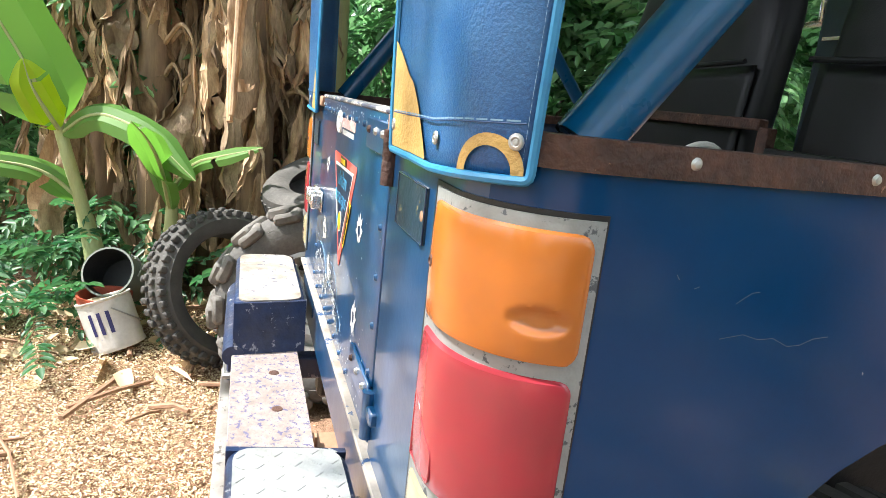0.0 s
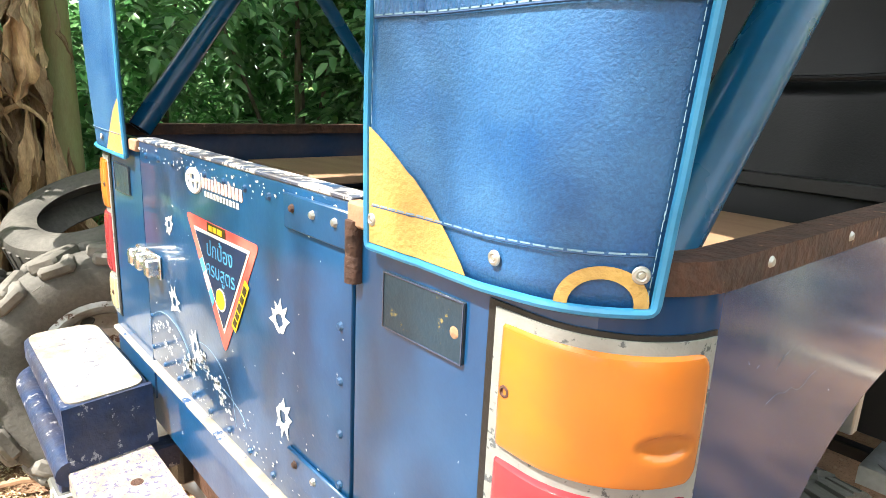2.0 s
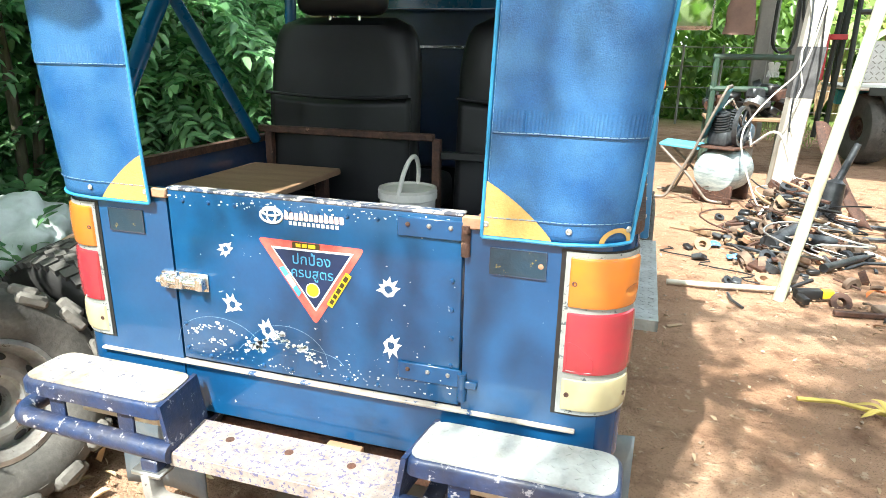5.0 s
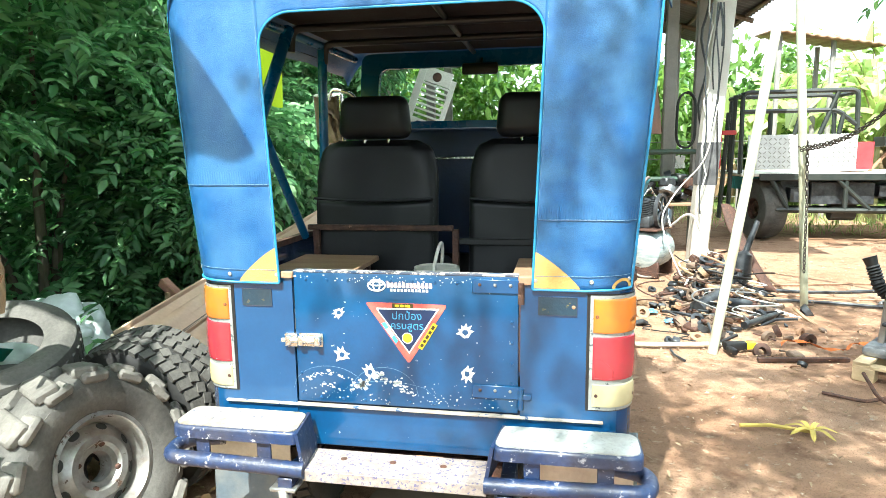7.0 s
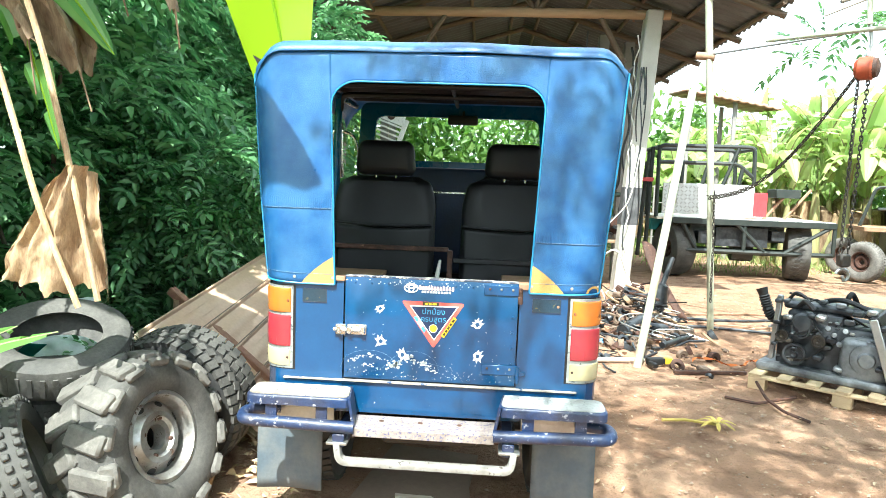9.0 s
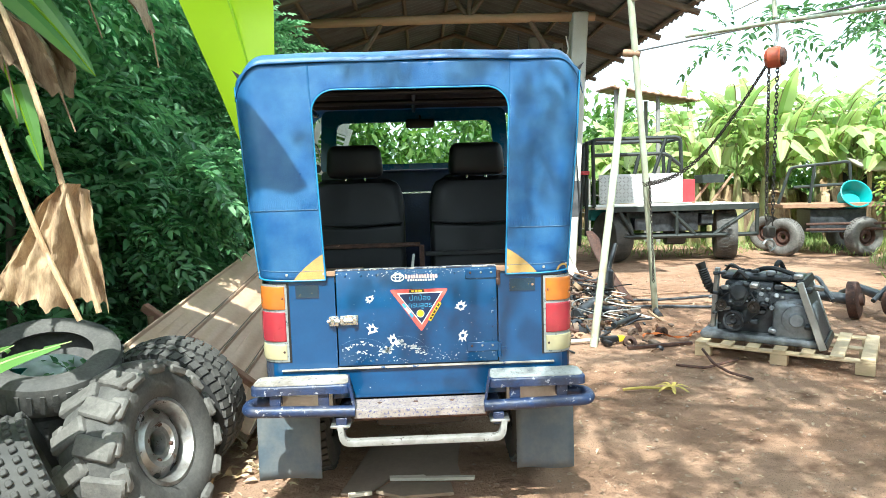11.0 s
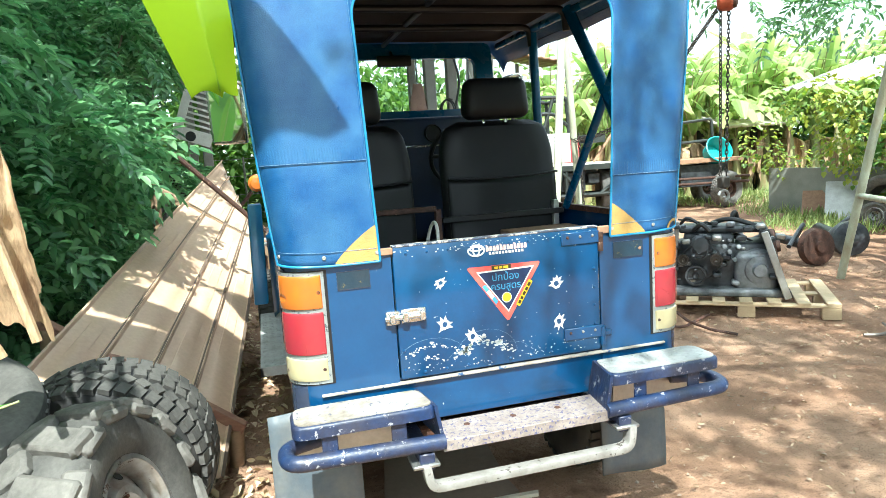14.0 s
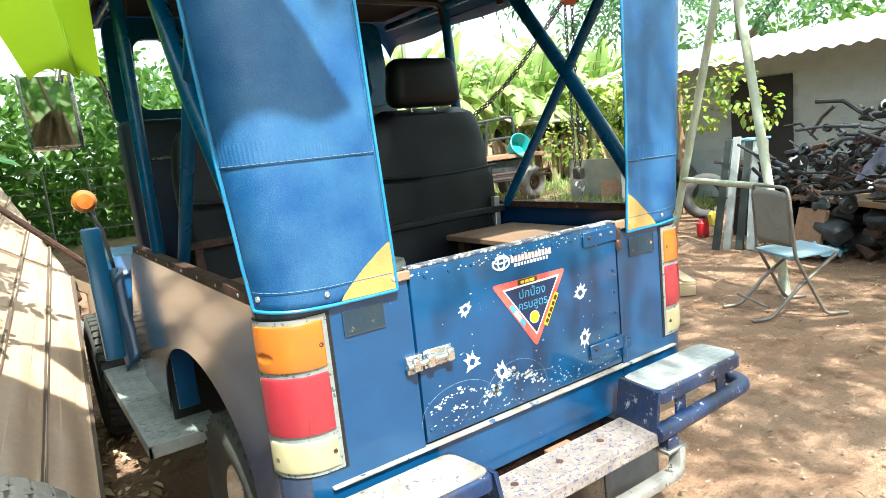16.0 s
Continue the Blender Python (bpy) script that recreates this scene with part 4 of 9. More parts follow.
for sg in (-1, 1):
    bm = bmesh.new()
    prof = [(2.38, 0.58), (2.46, 0.80), (2.52, 1.04), (2.60, 1.12), (3.34, 1.10), (3.46, 1.04)]

    def wing(u, v, sg=sg):
        i = min(len(prof) - 2, int(v * (len(prof) - 1)))
        t = v * (len(prof) - 1) - i
        y = prof[i][0] * (1 - t) + prof[i + 1][0] * t
        z = prof[i][1] * (1 - t) + prof[i + 1][1] * t
        return (sg * (0.42 + 0.365 * u), y, z - 0.05 * max(0, u - 0.85) / 0.15)
    sheet(bm, wing, 10, 30)
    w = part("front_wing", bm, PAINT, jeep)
    sm = w.modifiers.new("thick", "SOLIDIFY")
    sm.thickness = 0.012
    bm = bmesh.new()
    xa, xb = (0.752, 0.81) if sg > 0 else (0.80, 0.89)
    box(bm, sg * xa, sg * xb, 2.12, 2.16, 0.70, 1.36 if sg > 0 else 1.33, 0.012, seg=2)
    for v in bm.verts:
        v.co.x += sg * 0.014 * max(0, 1.2 - v.co.z) / 0.5
        v.co.y += 0.32 * (v.co.z - 1.0)
    part("cowl_side", bm, PAINT_LIGHT, jeep, "light blue end of the front wing")
    bm = bmesh.new()
    lathe(bm, [(0.0, 0.04), (0.04, 0.035), (0.06, 0.013), (0.062, -0.027), (0.027, -0.04), (0.0, -0.042)], 20, aim((-0.815 if sg < 0 else 0.775, 2.56, 1.455), (0, -1, 0)))
    ind = part("indicator_lamp", bm, AMBER, jeep, "round orange indicator lamp on a stalk")
    bm = bmesh.new()
    tube(bm, [(sg * 0.74, 2.52, 1.08), (sg * 0.76, 2.55, 1.3), (-0.815 if sg < 0 else 0.775, 2.575, 1.42)], 0.01, 8)
    part("stalk", bm, BLACK, ind)
    # door mirror on a bent arm
    bm = bmesh.new()
    mp_ = pose(-0.935, 1.9, 1.87, 5, 0, -10) @ Matrix.Scale(1.1, 4) if sg < 0 else pose(0.885, 1.78, 1.86, 5, 0, 10)
    box(bm, -0.095, 0.095, -0.02, 0.02, -0.15, 0.15, 0.02, mp_, seg=3)
    dm = part("door_mirror", bm, CHROME, jeep, "tall door mirror on a chrome arm")
    bm = bmesh.new()
    box(bm, -0.08, 0.08, -0.024, -0.021, -0.132, 0.132, 0.001, mp_)
    mirror_mat = bpy.data.materials.get("mirror") or bpy.data.materials.new("mirror")
    mirror_mat.use_nodes = True
    mb = mirror_mat.node_tree.nodes["Principled BSDF"]
    mb.inputs["Metallic"].default_value, mb.inputs["Roughness"].default_value, mb.inputs["Base Color"].default_value = 1, 0.03, (0.8, 0.82, 0.82, 1)
    part("mirror_glass", bm, mirror_mat, dm)
    bm = bmesh.new()
    tube(bm, bend([(sg * 0.70, 1.84, 1.85), (sg * 0.74, 1.82, 2.02), (sg * 0.88, 1.80, 2.05), (sg * 0.90, 1.79, 1.98)], 0.06), 0.011, 10)
    part("mirror_arm", bm, CHROME, dm)
    # side step of chequer plate
    bm = bmesh.new()
    y0_, y1_ = (1.355, 2.64) if sg > 0 else (1.25, 2.54)
    box(bm, sg * 0.60, sg * 0.885, y0_, y1_, 0.518, 0.53, 0.003)
    box(bm, sg * 0.873, sg * 0.885, y0_, y1_, 0.478, 0.523)
    box(bm, sg * 0.60, sg * 0.885, y0_, y0_ + 0.012, 0.478, 0.523)
    sp = part("side_step", bm, STEP_GREY, jeep, "grey chequer-plate side step")
    bm = bmesh.new()
    for i in range(6):
        for j in range(27):
            box(bm, -0.016, 0.016, -0.004, 0.004, 0, 0.002, 0, pose(sg * (0.645 + i * 0.042), y0_ + 0.03 + j * 0.047, 0.53, 0, 0, 45 if (i + j) % 2 else -45))
    tagged(part("chequer_relief", bm, STEP_GREY, sp), kind="stuff")
    bm = bmesh.new()
    box(bm, sg * 0.36, sg * 0.62, 1.45, 1.49, 0.49, 0.522)
    part("step_arm", bm, BLACK, sp)
    bm = bmesh.new()
    box(bm, sg * 0.36, sg * 0.62, 2.0, 2.04, 0.49, 0.522)
    part("step_arm", bm, BLACK, sp)
    # mud flap
    x0, x1 = (0.525, 0.85) if sg < 0 else (0.50, 0.80)
    bm = bmesh.new()
    sheet(bm, lambda u, v: (sg * (x0 + (x1 - x0) * u), 0.20 + 0.03 * v * v + 0.012 * math.sin(u * 5 + sg), 0.155 + 0.50 * v), 8, 10)
    fl = part("mud_flap", bm, FLAP, jeep, "grey rubber mud flap")
    sm = fl.modifiers.new("thick", "SOLIDIFY")
    sm.thickness = 0.008
    bm = bmesh.new()
    box(bm, sg * 0.33, sg * 0.40, 0.02, 3.4, 0.50, 0.60, 0.01)
    part("chassis_rail", bm, BLACK, jeep)
bm = bmesh.new()
box(bm, -0.36, 0.36, 0.05, 0.12, 0.50, 0.59, 0.01)
part("cross_member", bm, RUST, jeep)
bm = bmesh.new()
tube(bm, [(-0.62, 0.70, 0.37), (0.62, 0.70, 0.37)], 0.04, 12)
bmesh.ops.create_uvsphere(bm, u_segments=14, v_segments=10, radius=0.13, matrix=Matrix.Translation((0.08, 0.70, 0.37)))
part("rear_axle", bm, BLACK, jeep)
bm = bmesh.new()
box(bm, -0.24, 0.24, 0.16, 0.55, 0.42, 0.6, 0.04, seg=2)
part("fuel_tank", bm, BLACK, jeep)


def wheel_parts(parent, m, R, W, tyre_mat, lugs, rim_r, seed=0, tread_mat=None):
    """A tyre and its rim round the local z axis; lugs: rows of (count, z, length, width, height, turn)."""
    def prof():
        h = W / 2
        return [(rim_r, -h * 0.75), (rim_r + (R - rim_r) * 0.25, -h * 0.98), (rim_r + (R - rim_r) * 0.6, -h * 1.06), (R - 0.035, -h * 0.98), (R - 0.012, -h * 0.82), (R, -h * 0.4),
                (R, h * 0.4), (R - 0.012, h * 0.82), (R - 0.035, h * 0.98), (rim_r + (R - rim_r) * 0.6, h * 1.06), (rim_r + (R - rim_r) * 0.25, h * 0.98), (rim_r, h * 0.75),
                (rim_r + 0.02, h * 0.55), (R - 0.05, 0), (rim_r + 0.02, -h * 0.55)]
    bm_ = bmesh.new()
    lathe(bm_, prof(), 64, m, closed=True)
    bmesh.ops.recalc_face_normals(bm_, faces=bm_.faces)
    ty = part("tyre", bm_, tyre_mat, parent)
    bm_ = bmesh.new()
    rnd_ = random.Random(seed)
    for count, z, lz, lw, lh, turn, drop in lugs:
        for k in range(count):
            a = 2 * math.pi * (k + 0.5 * (1 if z > 0 else 0)) / count
            q = m @ pose(0, 0, 0, 0, 0, math.degrees(a)) @ Matrix.Translation((R - drop, 0, z)) @ pose(0, 0, 0, turn, math.copysign(1, z) * -math.degrees(drop * 9) if z else 0, 0)
            box(bm_, -0.012, lh * rnd_.uniform(0.8, 1.1), -lw / 2, lw / 2, -lz / 2, lz / 2, 0.012 if lh > 0.022 else (0.005 if lh > 0.018 else 0), q)
    tagged(part("tread", bm_, tread_mat or tyre_mat, ty), kind="stuff")
    return ty


def rim_part(parent, m, r, h, material, holes=4):
    bm_ = bmesh.new()
    lathe(bm_, [(r, -h), (r + 0.012, -h), (r + 0.012, -h + 0.01), (r - 0.012, -h + 0.02), (r - 0.02, h - 0.05), (r - 0.006, h - 0.012), (r + 0.014, h - 0.008), (r + 0.014, h), (r - 0.004, h + 0.002), (r - 0.03, h - 0.05),
                (r * 0.86, h - 0.075), (r * 0.68, h - 0.05), (r * 0.6, h - 0.03), (r * 0.47, h - 0.032), (r * 0.42, h - 0.05), (r * 0.3, h - 0.052), (r * 0.285, h - 0.06), (r * 0.285, h - 0.12), (r * 0.7, h - 0.12)], 40, m)
    bmesh.ops.recalc_face_normals(bm_, faces=bm_.faces)
    rm = part("rim", bm_, material, parent)
    for k in range(holes):
        a = 2 * math.pi * (k + 0.5) / holes
        bm_ = bmesh.new()
        lathe(bm_, [(0.0, 0.014), (0.008, 0.014), (0.012, 0.004), (0.013, 0)], 8, m @ Matrix.Translation((r * 0.43 * math.cos(a), r * 0.43 * math.sin(a), h - 0.05)))
        part("wheel_stud", bm_, RUST, rm)
    for k in range(8):
        a = 2 * math.pi * k / 8
        bm_ = bmesh.new()
        lathe(bm_, [(0.0, 0.002), (0.021, 0.002), (0.0225, 0.0)], 14, m @ Matrix.Translation((r * 0.775 * math.cos(a), r * 0.775 * math.sin(a), h - 0.0625)) @ pose(0, 0, 0, 0, 35, math.degrees(a)) @ Matrix.Diagonal((0.75, 1.1, 1, 1)))
        part("rim_hole", bm_, RUBBER_DARK, rm)
    return rm


AT = [(44, -0.075, 0.05, 0.034, 0.012, 12, 0.008), (44, 0.075, 0.05, 0.034, 0.012, -12, 0.008), (44, -0.022, 0.034, 0.03, 0.011, 20, 0.0), (44, 0.024, 0.034, 0.03, 0.011, -20, 0.0)]
for sx, y in ((-0.62, 0.70), (0.62, 0.70), (-0.785, 2.98), (0.75, 2.98)):
    w = new("wheel")
    w.parent = jeep
    mm = aim((sx, y, 0.385), (math.copysign(1, sx), 0, 0))
    wheel_parts(w, mm, 0.375, 0.22, RUBBER, AT, 0.20)
    rim_part(w, mm, 0.20, 0.08, RIM)

# rear bumper with two foot pads, a lower step and a tube under them
bumper = new("rear_bumper")
bumper.parent = jeep
bumper["label"] = "home-made steel rear bumper step in worn navy paint"
for sg in (-1, 1):
    out = rounded([(sg * 0.312, -0.192), (sg * 0.772, -0.192), (sg * 0.772, -0.022), (sg * 0.335, -0.022)], 0.045)
    bm = bmesh.new()
    prism(bm, out, lambda a, b, d: (a, b, 0.764 - d), 0.042)
    bmesh.ops.bevel(bm, geom=[e for e in bm.edges if abs(e.verts[0].co.z - e.verts[1].co.z) < 1e-5 and e.verts[0].co.z > 0.75], offset=0.012, segments=3, profile=0.5, affect="EDGES")
    pad = part("foot_pad", bm, NAVY, bumper)
    bm = bmesh.new()
    prism(bm, [(a * 1.0, b) for a, b in rounded([(sg * 0.323, -0.182), (sg * 0.762, -0.182), (sg * 0.762, -0.032), (sg * 0.342, -0.032)], 0.042)], lambda a, b, d: (a, b, 0.7675 - d), 0.004)
    part("pad_top", bm, STEP_WORN if sg < 0 else STEP_GREY, pad, "top of the pad worn pale" if sg < 0 else "grey chequer plate")
    bm = bmesh.new()
    for i in range(16 if sg > 0 else 0):
        for j in range(6):
            x, y = sg * (0.348 + i * 0.028), -0.172 + j * 0.026
            if abs(x) < 0.72 or (abs(x) < 0.755 and -0.15 < y < -0.06):
                box(bm, -0.0075, 0.0075, -0.0017, 0.0017, 0, 0.001, 0, pose(x, y, 0.7675, 0, 0, 45 if (i + j) % 2 else -45))
    if sg > 0:
        tagged(part("chequer_relief", bm, STEP_GREY, pad), kind="stuff")
    # slanting inner end plate
    bm = bmesh.new()
    q = [(sg * 0.337, -0.022, 0.764), (sg * 0.313, -0.192, 0.764), (sg * 0.292, -0.192, 0.64), (sg * 0.315, -0.022, 0.64)]
    vs = [bm.verts.new(p) for p in q] + [bm.verts.new((p[0] + sg * 0.012, p[1], p[2])) for p in q]
    for f_ in ((0, 1, 2, 3), (7, 6, 5, 4), (0, 4, 5, 1), (1, 5, 6, 2), (2, 6, 7, 3), (3, 7, 4, 0)):
        bm.faces.new([vs[i] for i in f_])
    bmesh.ops.recalc_face_normals(bm, faces=bm.faces)
    part("end_plate", bm, NAVY, pad)
    bm = bmesh.new()
    tube(bm, bend([(sg * 0.295, -0.19, 0.638), (sg * 0.79, -0.19, 0.65), (sg * 0.80, -0.08, 0.655), (sg * 0.66, -0.035, 0.655)], 0.07), 0.026, 14)
    part("bumper_tube", bm, NAVY, bumper)
    for x in (0.44, 0.66):
        bm = bmesh.new()
        box(bm, sg * (x - 0.025), sg * (x + 0.025), -0.178, -0.170, 0.655, 0.73, 0.002)
        part("strut", bm, NAVY, bumper)
    bm = bmesh.new()
    box(bm, sg * 0.335, sg * 0.385, -0.205, 0.10, 0.555, 0.612, 0.004)
    part("bumper_arm", bm, NAVY, bumper)
    bm = bmesh.new()
    box(bm, sg * 0.42, sg * 0.76, -0.020, -0.012, 0.57, 0.74, 0.002)
    part("back_plate", bm, GALV, bumper)
bm = bmesh.new()
prism(bm, [(-0.305, -0.192), (0.305, -0.192), (0.318, -0.04), (-0.318, -0.04)], lambda a, b, d: (a, b, 0.642 - d), 0.006)
box(bm, -0.302, 0.302, -0.194, -0.186, 0.602, 0.640, 0.002)
step = part("centre_step", bm, STEP_MID, bumper, "low middle step with paint worn through")
for x in (-0.19, -0.02, 0.15):
    bm = bmesh.new()
    lathe(bm, [(0.0, 0.0012), (0.011, 0.0012), (0.0115, 0)], 14, pose(x, -0.10, 0.642))
    part("drain_hole", bm, RUST, step)
bm = bmesh.new()
box(bm, 0.03, 0.13, -0.035, 0.02, 0.60, 0.615, 0.003)
box(bm, 0.07, 0.09, -0.035, -0.03, 0.57, 0.638)
part("tow_bracket", bm, PALE_RUST, bumper)
bm = bmesh.new()
rail = bend([(-0.365, -0.195, 0.575), (-0.355, -0.20, 0.494), (0.375, -0.20, 0.494), (0.385, -0.195, 0.575)], 0.05)
rings = []
for i, p_ in enumerate(rail):
    d_ = (rail[min(i + 1, len(rail) - 1)] - rail[max(i - 1, 0)]).normalized()
    n_ = d_.cross(Vector((0, 1, 0))).normalized()
    rings.append([bm.verts.new(p_ + Vector((0, a, 0)) + n_ * b) for a, b in ((-0.022, -0.014), (0.022, -0.014), (0.022, 0.014), (-0.022, 0.014))])
for a, b in zip(rings, rings[1:]):
    for j in range(4):
        bm.faces.new((a[j], a[(j + 1) % 4], b[(j + 1) % 4], b[j]))
bm.faces.new(rings[0])
bm.faces.new(list(reversed(rings[-1])))
bmesh.ops.recalc_face_normals(bm, faces=bm.faces)
bmesh.ops.bevel(bm, geom=[e for e in bm.edges if e.calc_face_angle(0) > 1.2], offset=0.004, segments=2, profile=0.5, affect="EDGES")
tow = part("tow_bar", bm, surface("worn_grey_bar", (0.27, 0.26, 0.245), 0.6, second=(0.15, 0.135, 0.12), scale=14, amount=0.8, spots=(0.07, 0.06, 0.05), spot_at=0.6, spot_scale=40), bumper, "grey bent flat steel tow bar")
for sg in (-1, 1):
    bm = bmesh.new()
    box(bm, sg * 0.32, sg * 0.41, -0.215, -0.12, 0.566, 0.58, 0.004)
    part("tow_bar_plate", bm, STEEL, tow)

# ---- ground ----
def ground_material():
    m = bpy.data.materials.new("earth_yard")
    m.use_nodes = True
    nd, ln = m.node_tree.nodes, m.node_tree.links
    b = nd["Principled BSDF"]
    co = nd.new("ShaderNodeTexCoord")

    def tex(s, d=6, r=0.6):
        t = nd.new("ShaderNodeTexNoise")
        t.inputs["Scale"].default_value, t.inputs["Detail"].default_value, t.inputs["Roughness"].default_value = s, d, r
        ln.new(co.outputs["Object"], t.inputs["Vector"])
        return t

    def ramp(src, lo, hi):
        r = nd.new("ShaderNodeMapRange")
        r.inputs["From Min"].default_value, r.inputs["From Max"].default_value = lo, hi
        ln.new(src, r.inputs["Value"])
        return r.outputs[0]

    def mix(a, c, f):
        x = nd.new("ShaderNodeMix")
        x.data_type = "RGBA"
        ln.new(f, x.inputs["Factor"])
        for v, s in ((a, x.inputs[6]), (c, x.inputs[7])):
            if isinstance(v, tuple):
                s.default_value = (*v, 1)
            else:
                ln.new(v, s)
        return x.outputs[2]
    c = mix((0.29, 0.168, 0.105), (0.38, 0.245, 0.165), ramp(tex(0.8).outputs[0], 0.35, 0.65))
    c = mix(c, (0.17, 0.095, 0.06), ramp(tex(4).outputs[0], 0.52, 0.7))
    c = mix(c, (0.45, 0.33, 0.23), ramp(tex(14).outputs[0], 0.6, 0.72))
    vor = nd.new("ShaderNodeTexVoronoi")
    vor.inputs["Scale"].default_value = 90
    ln.new(co.outputs["Object"], vor.inputs["Vector"])
    c = mix((0.12, 0.07, 0.045), c, ramp(vor.outputs["Distance"], 0.0, 0.35))
    # green cover far from the yard
    sep = nd.new("ShaderNodeVectorMath")
    sep.operation = "DISTANCE"
    sep.inputs[1].default_value = (2.5, 3, 0)
    ln.new(co.outputs["Object"], sep.inputs[0])
    c = mix(c, (0.09, 0.13, 0.035), ramp(sep.outputs["Value"], 11.5, 15))
    ln.new(c, b.inputs["Base Color"])
    b.inputs["Roughness"].default_value = 0.95
    b.inputs["Specular IOR Level"].default_value = 0.15
    bp = nd.new("ShaderNodeBump")
    bp.inputs["Strength"].default_value, bp.inputs["Distance"].default_value = 0.7, 0.04
    ln.new(tex(35, 8, 0.7).outputs[0], bp.inputs["Height"])
    lump = nd.new("ShaderNodeBump")
    lump.inputs["Strength"].default_value, lump.inputs["Distance"].default_value = 0.6, 0.1
    ln.new(tex(7, 6, 0.6).outputs[0], lump.inputs["Height"])
    ln.new(lump.outputs[0], bp.inputs["Normal"])
    ln.new(bp.outputs[0], b.inputs["Normal"])
    return m


bm = bmesh.new()


def ground_at(u, v):
    a, b = 2 * u - 1, 2 * v - 1
    x = 2 + math.copysign(abs(a) ** 3.2, a) * 600 + a * 12
    y = 3 + math.copysign(abs(b) ** 3.2, b) * 600 + b * 12
    d = math.hypot(x - 1, y - 2)
    z = (0.018 * noise.noise((x * 0.9, y * 0.9, 0)) + 0.008 * noise.noise((x * 3.5, y * 3.5, 2))) * min(1, 20 / (d + 1)) - 0.006
    return (x, y, z)


sheet(bm, ground_at, 150, 150)
solid("ground", bm, ground_material(), "bare reddish earth yard with dry litter", "ground", kind="structure")

# ---- brown roofing sheets propped on beams ----
SHEETS = surface("dusty_brown_sheet", (0.52, 0.345, 0.23), 0.42, second=(0.62, 0.455, 0.33), scale=1.6, amount=0.8, grain=40, bump=0.06, spots=(0.5, 0.4, 0.3), spot_at=0.7, spot_scale=5, coat=0.1)
SEAM = surface("dark_sheet_seam", (0.13, 0.09, 0.065), 0.6, second=(0.2, 0.14, 0.1), scale=9)
SHEET_EDGE = surface("sheet_edge", (0.5, 0.42, 0.3), 0.6)
panel = thing("roofing_sheet_stack", "brown ribbed roofing sheets propped sloping on timber", "roofing sheets")
NB, NT, FB, FT = Vector((-1.11, 0.95, 0.10)), Vector((-1.92, 1.0, 0.68)), Vector((-0.87, 3.75, 0.90)), Vector((-1.195, 5.5, 1.66))
nrm = (NT - NB).cross(FB - NB).normalized()
if nrm.z < 0:
    nrm = -nrm


def panel_at(a, b):
    return NB.lerp(NT, a).lerp(FB.lerp(FT, a), b)


cuts = [0, 0.25, 0.5, 0.76, 1.0]
for k in range(4):
    bm = bmesh.new()
    a0, a1 = cuts[k], cuts[k + 1]
    prof = [(a0 + 0.006, 0.022), (a0 + 0.018, 0.0), (a0 + (a1 - a0) * 0.33, 0.0), (a0 + (a1 - a0) * 0.35, 0.003), (a0 + (a1 - a0) * 0.65, 0.003), (a0 + (a1 - a0) * 0.67, 0.0), (a1 - 0.018, 0.0), (a1 - 0.006, 0.02), (a1 + 0.004, 0.024)]
    sheet(bm, lambda u, v: panel_at(prof[round(u * 8)][0], v) + nrm * (prof[round(u * 8)][1] + 0.006 * noise.noise((u * 2 + k, v * 9, 0))), 8, 30)
    sh = part("sheet", bm, SHEETS, panel)
    sm = sh.modifiers.new("thick", "SOLIDIFY")
    sm.thickness, sm.offset = 0.004, -1
    bm = bmesh.new()
    box(bm, -0.004, 0.012, 0, 1, -0.05, 0.026)
    for v in bm.verts:
        v.co = panel_at(cuts[k] if k else 0.0, v.co.y) + nrm * v.co.z + (NT - NB).normalized() * v.co.x
    part("rib", bm, SEAM, panel)
bm = bmesh.new()
for lo in (-0.03, -0.055):
    prism(bm, [(0.0, 0.0), (1.02, 0.004), (1.0, 0.99), (0.02, 0.985)], lambda a, b, d: panel_at(a, b) + nrm * (lo - d), 0.008)
part("under_sheet", bm, SHEET_EDGE, panel)
for a, b, r in (((-2.0, 1.6, 0.86), (-1.0, 1.32, 0.19), 0.03), ((-1.75, 3.9, 1.5), (-0.72, 3.8, 0.76), 0.035)):
    A, B = Vector(a), Vector(b)
    d_ = (B - A)
    bm = bmesh.new()
    box(bm, 0, d_.length, -r, r, -r, r, 0.006)
    m_ = Matrix.Translation(A) @ d_.to_track_quat("X", "Z").to_matrix().to_4x4()
    bmesh.ops.transform(bm, matrix=m_, verts=bm.verts)
    solid("timber_beam", bm, WOOD if A.y > 3 else surface("red_brown_timber", (0.22, 0.1, 0.07), 0.7, second=(0.4, 0.25, 0.15), scale=6, stretch=(1, 6, 6)), "reddish timber beam under roofing sheets", "beam")
for x, y, h in ((-1.95, 1.58, 0.80), (-1.06, 1.33, 0.19), (-1.7, 3.9, 1.42), (-0.78, 3.8, 0.8)):
    bm = bmesh.new()
    tube(bm, [(x, y, -0.05), (x + 0.02, y, h)], 0.04, 10)
    solid("prop_post", bm, WOOD, "short wooden prop post in the ground", "post", group="props under the sheets")

# ---- loose tyres ----
def tyre_thing(name, label, at, axis, R, W, mat, lugs, rim_r, rim=None, seed=0, spin=0, tread=None):
    t = thing(name, label, "tyre", aim(at, axis, spin))
    wheel_parts(t, Matrix.Identity(4), R, W, mat, lugs, rim_r, seed, tread)
    if rim:
        rim_part(t, Matrix.Identity(4), rim_r, W * 0.42, rim)
    return t


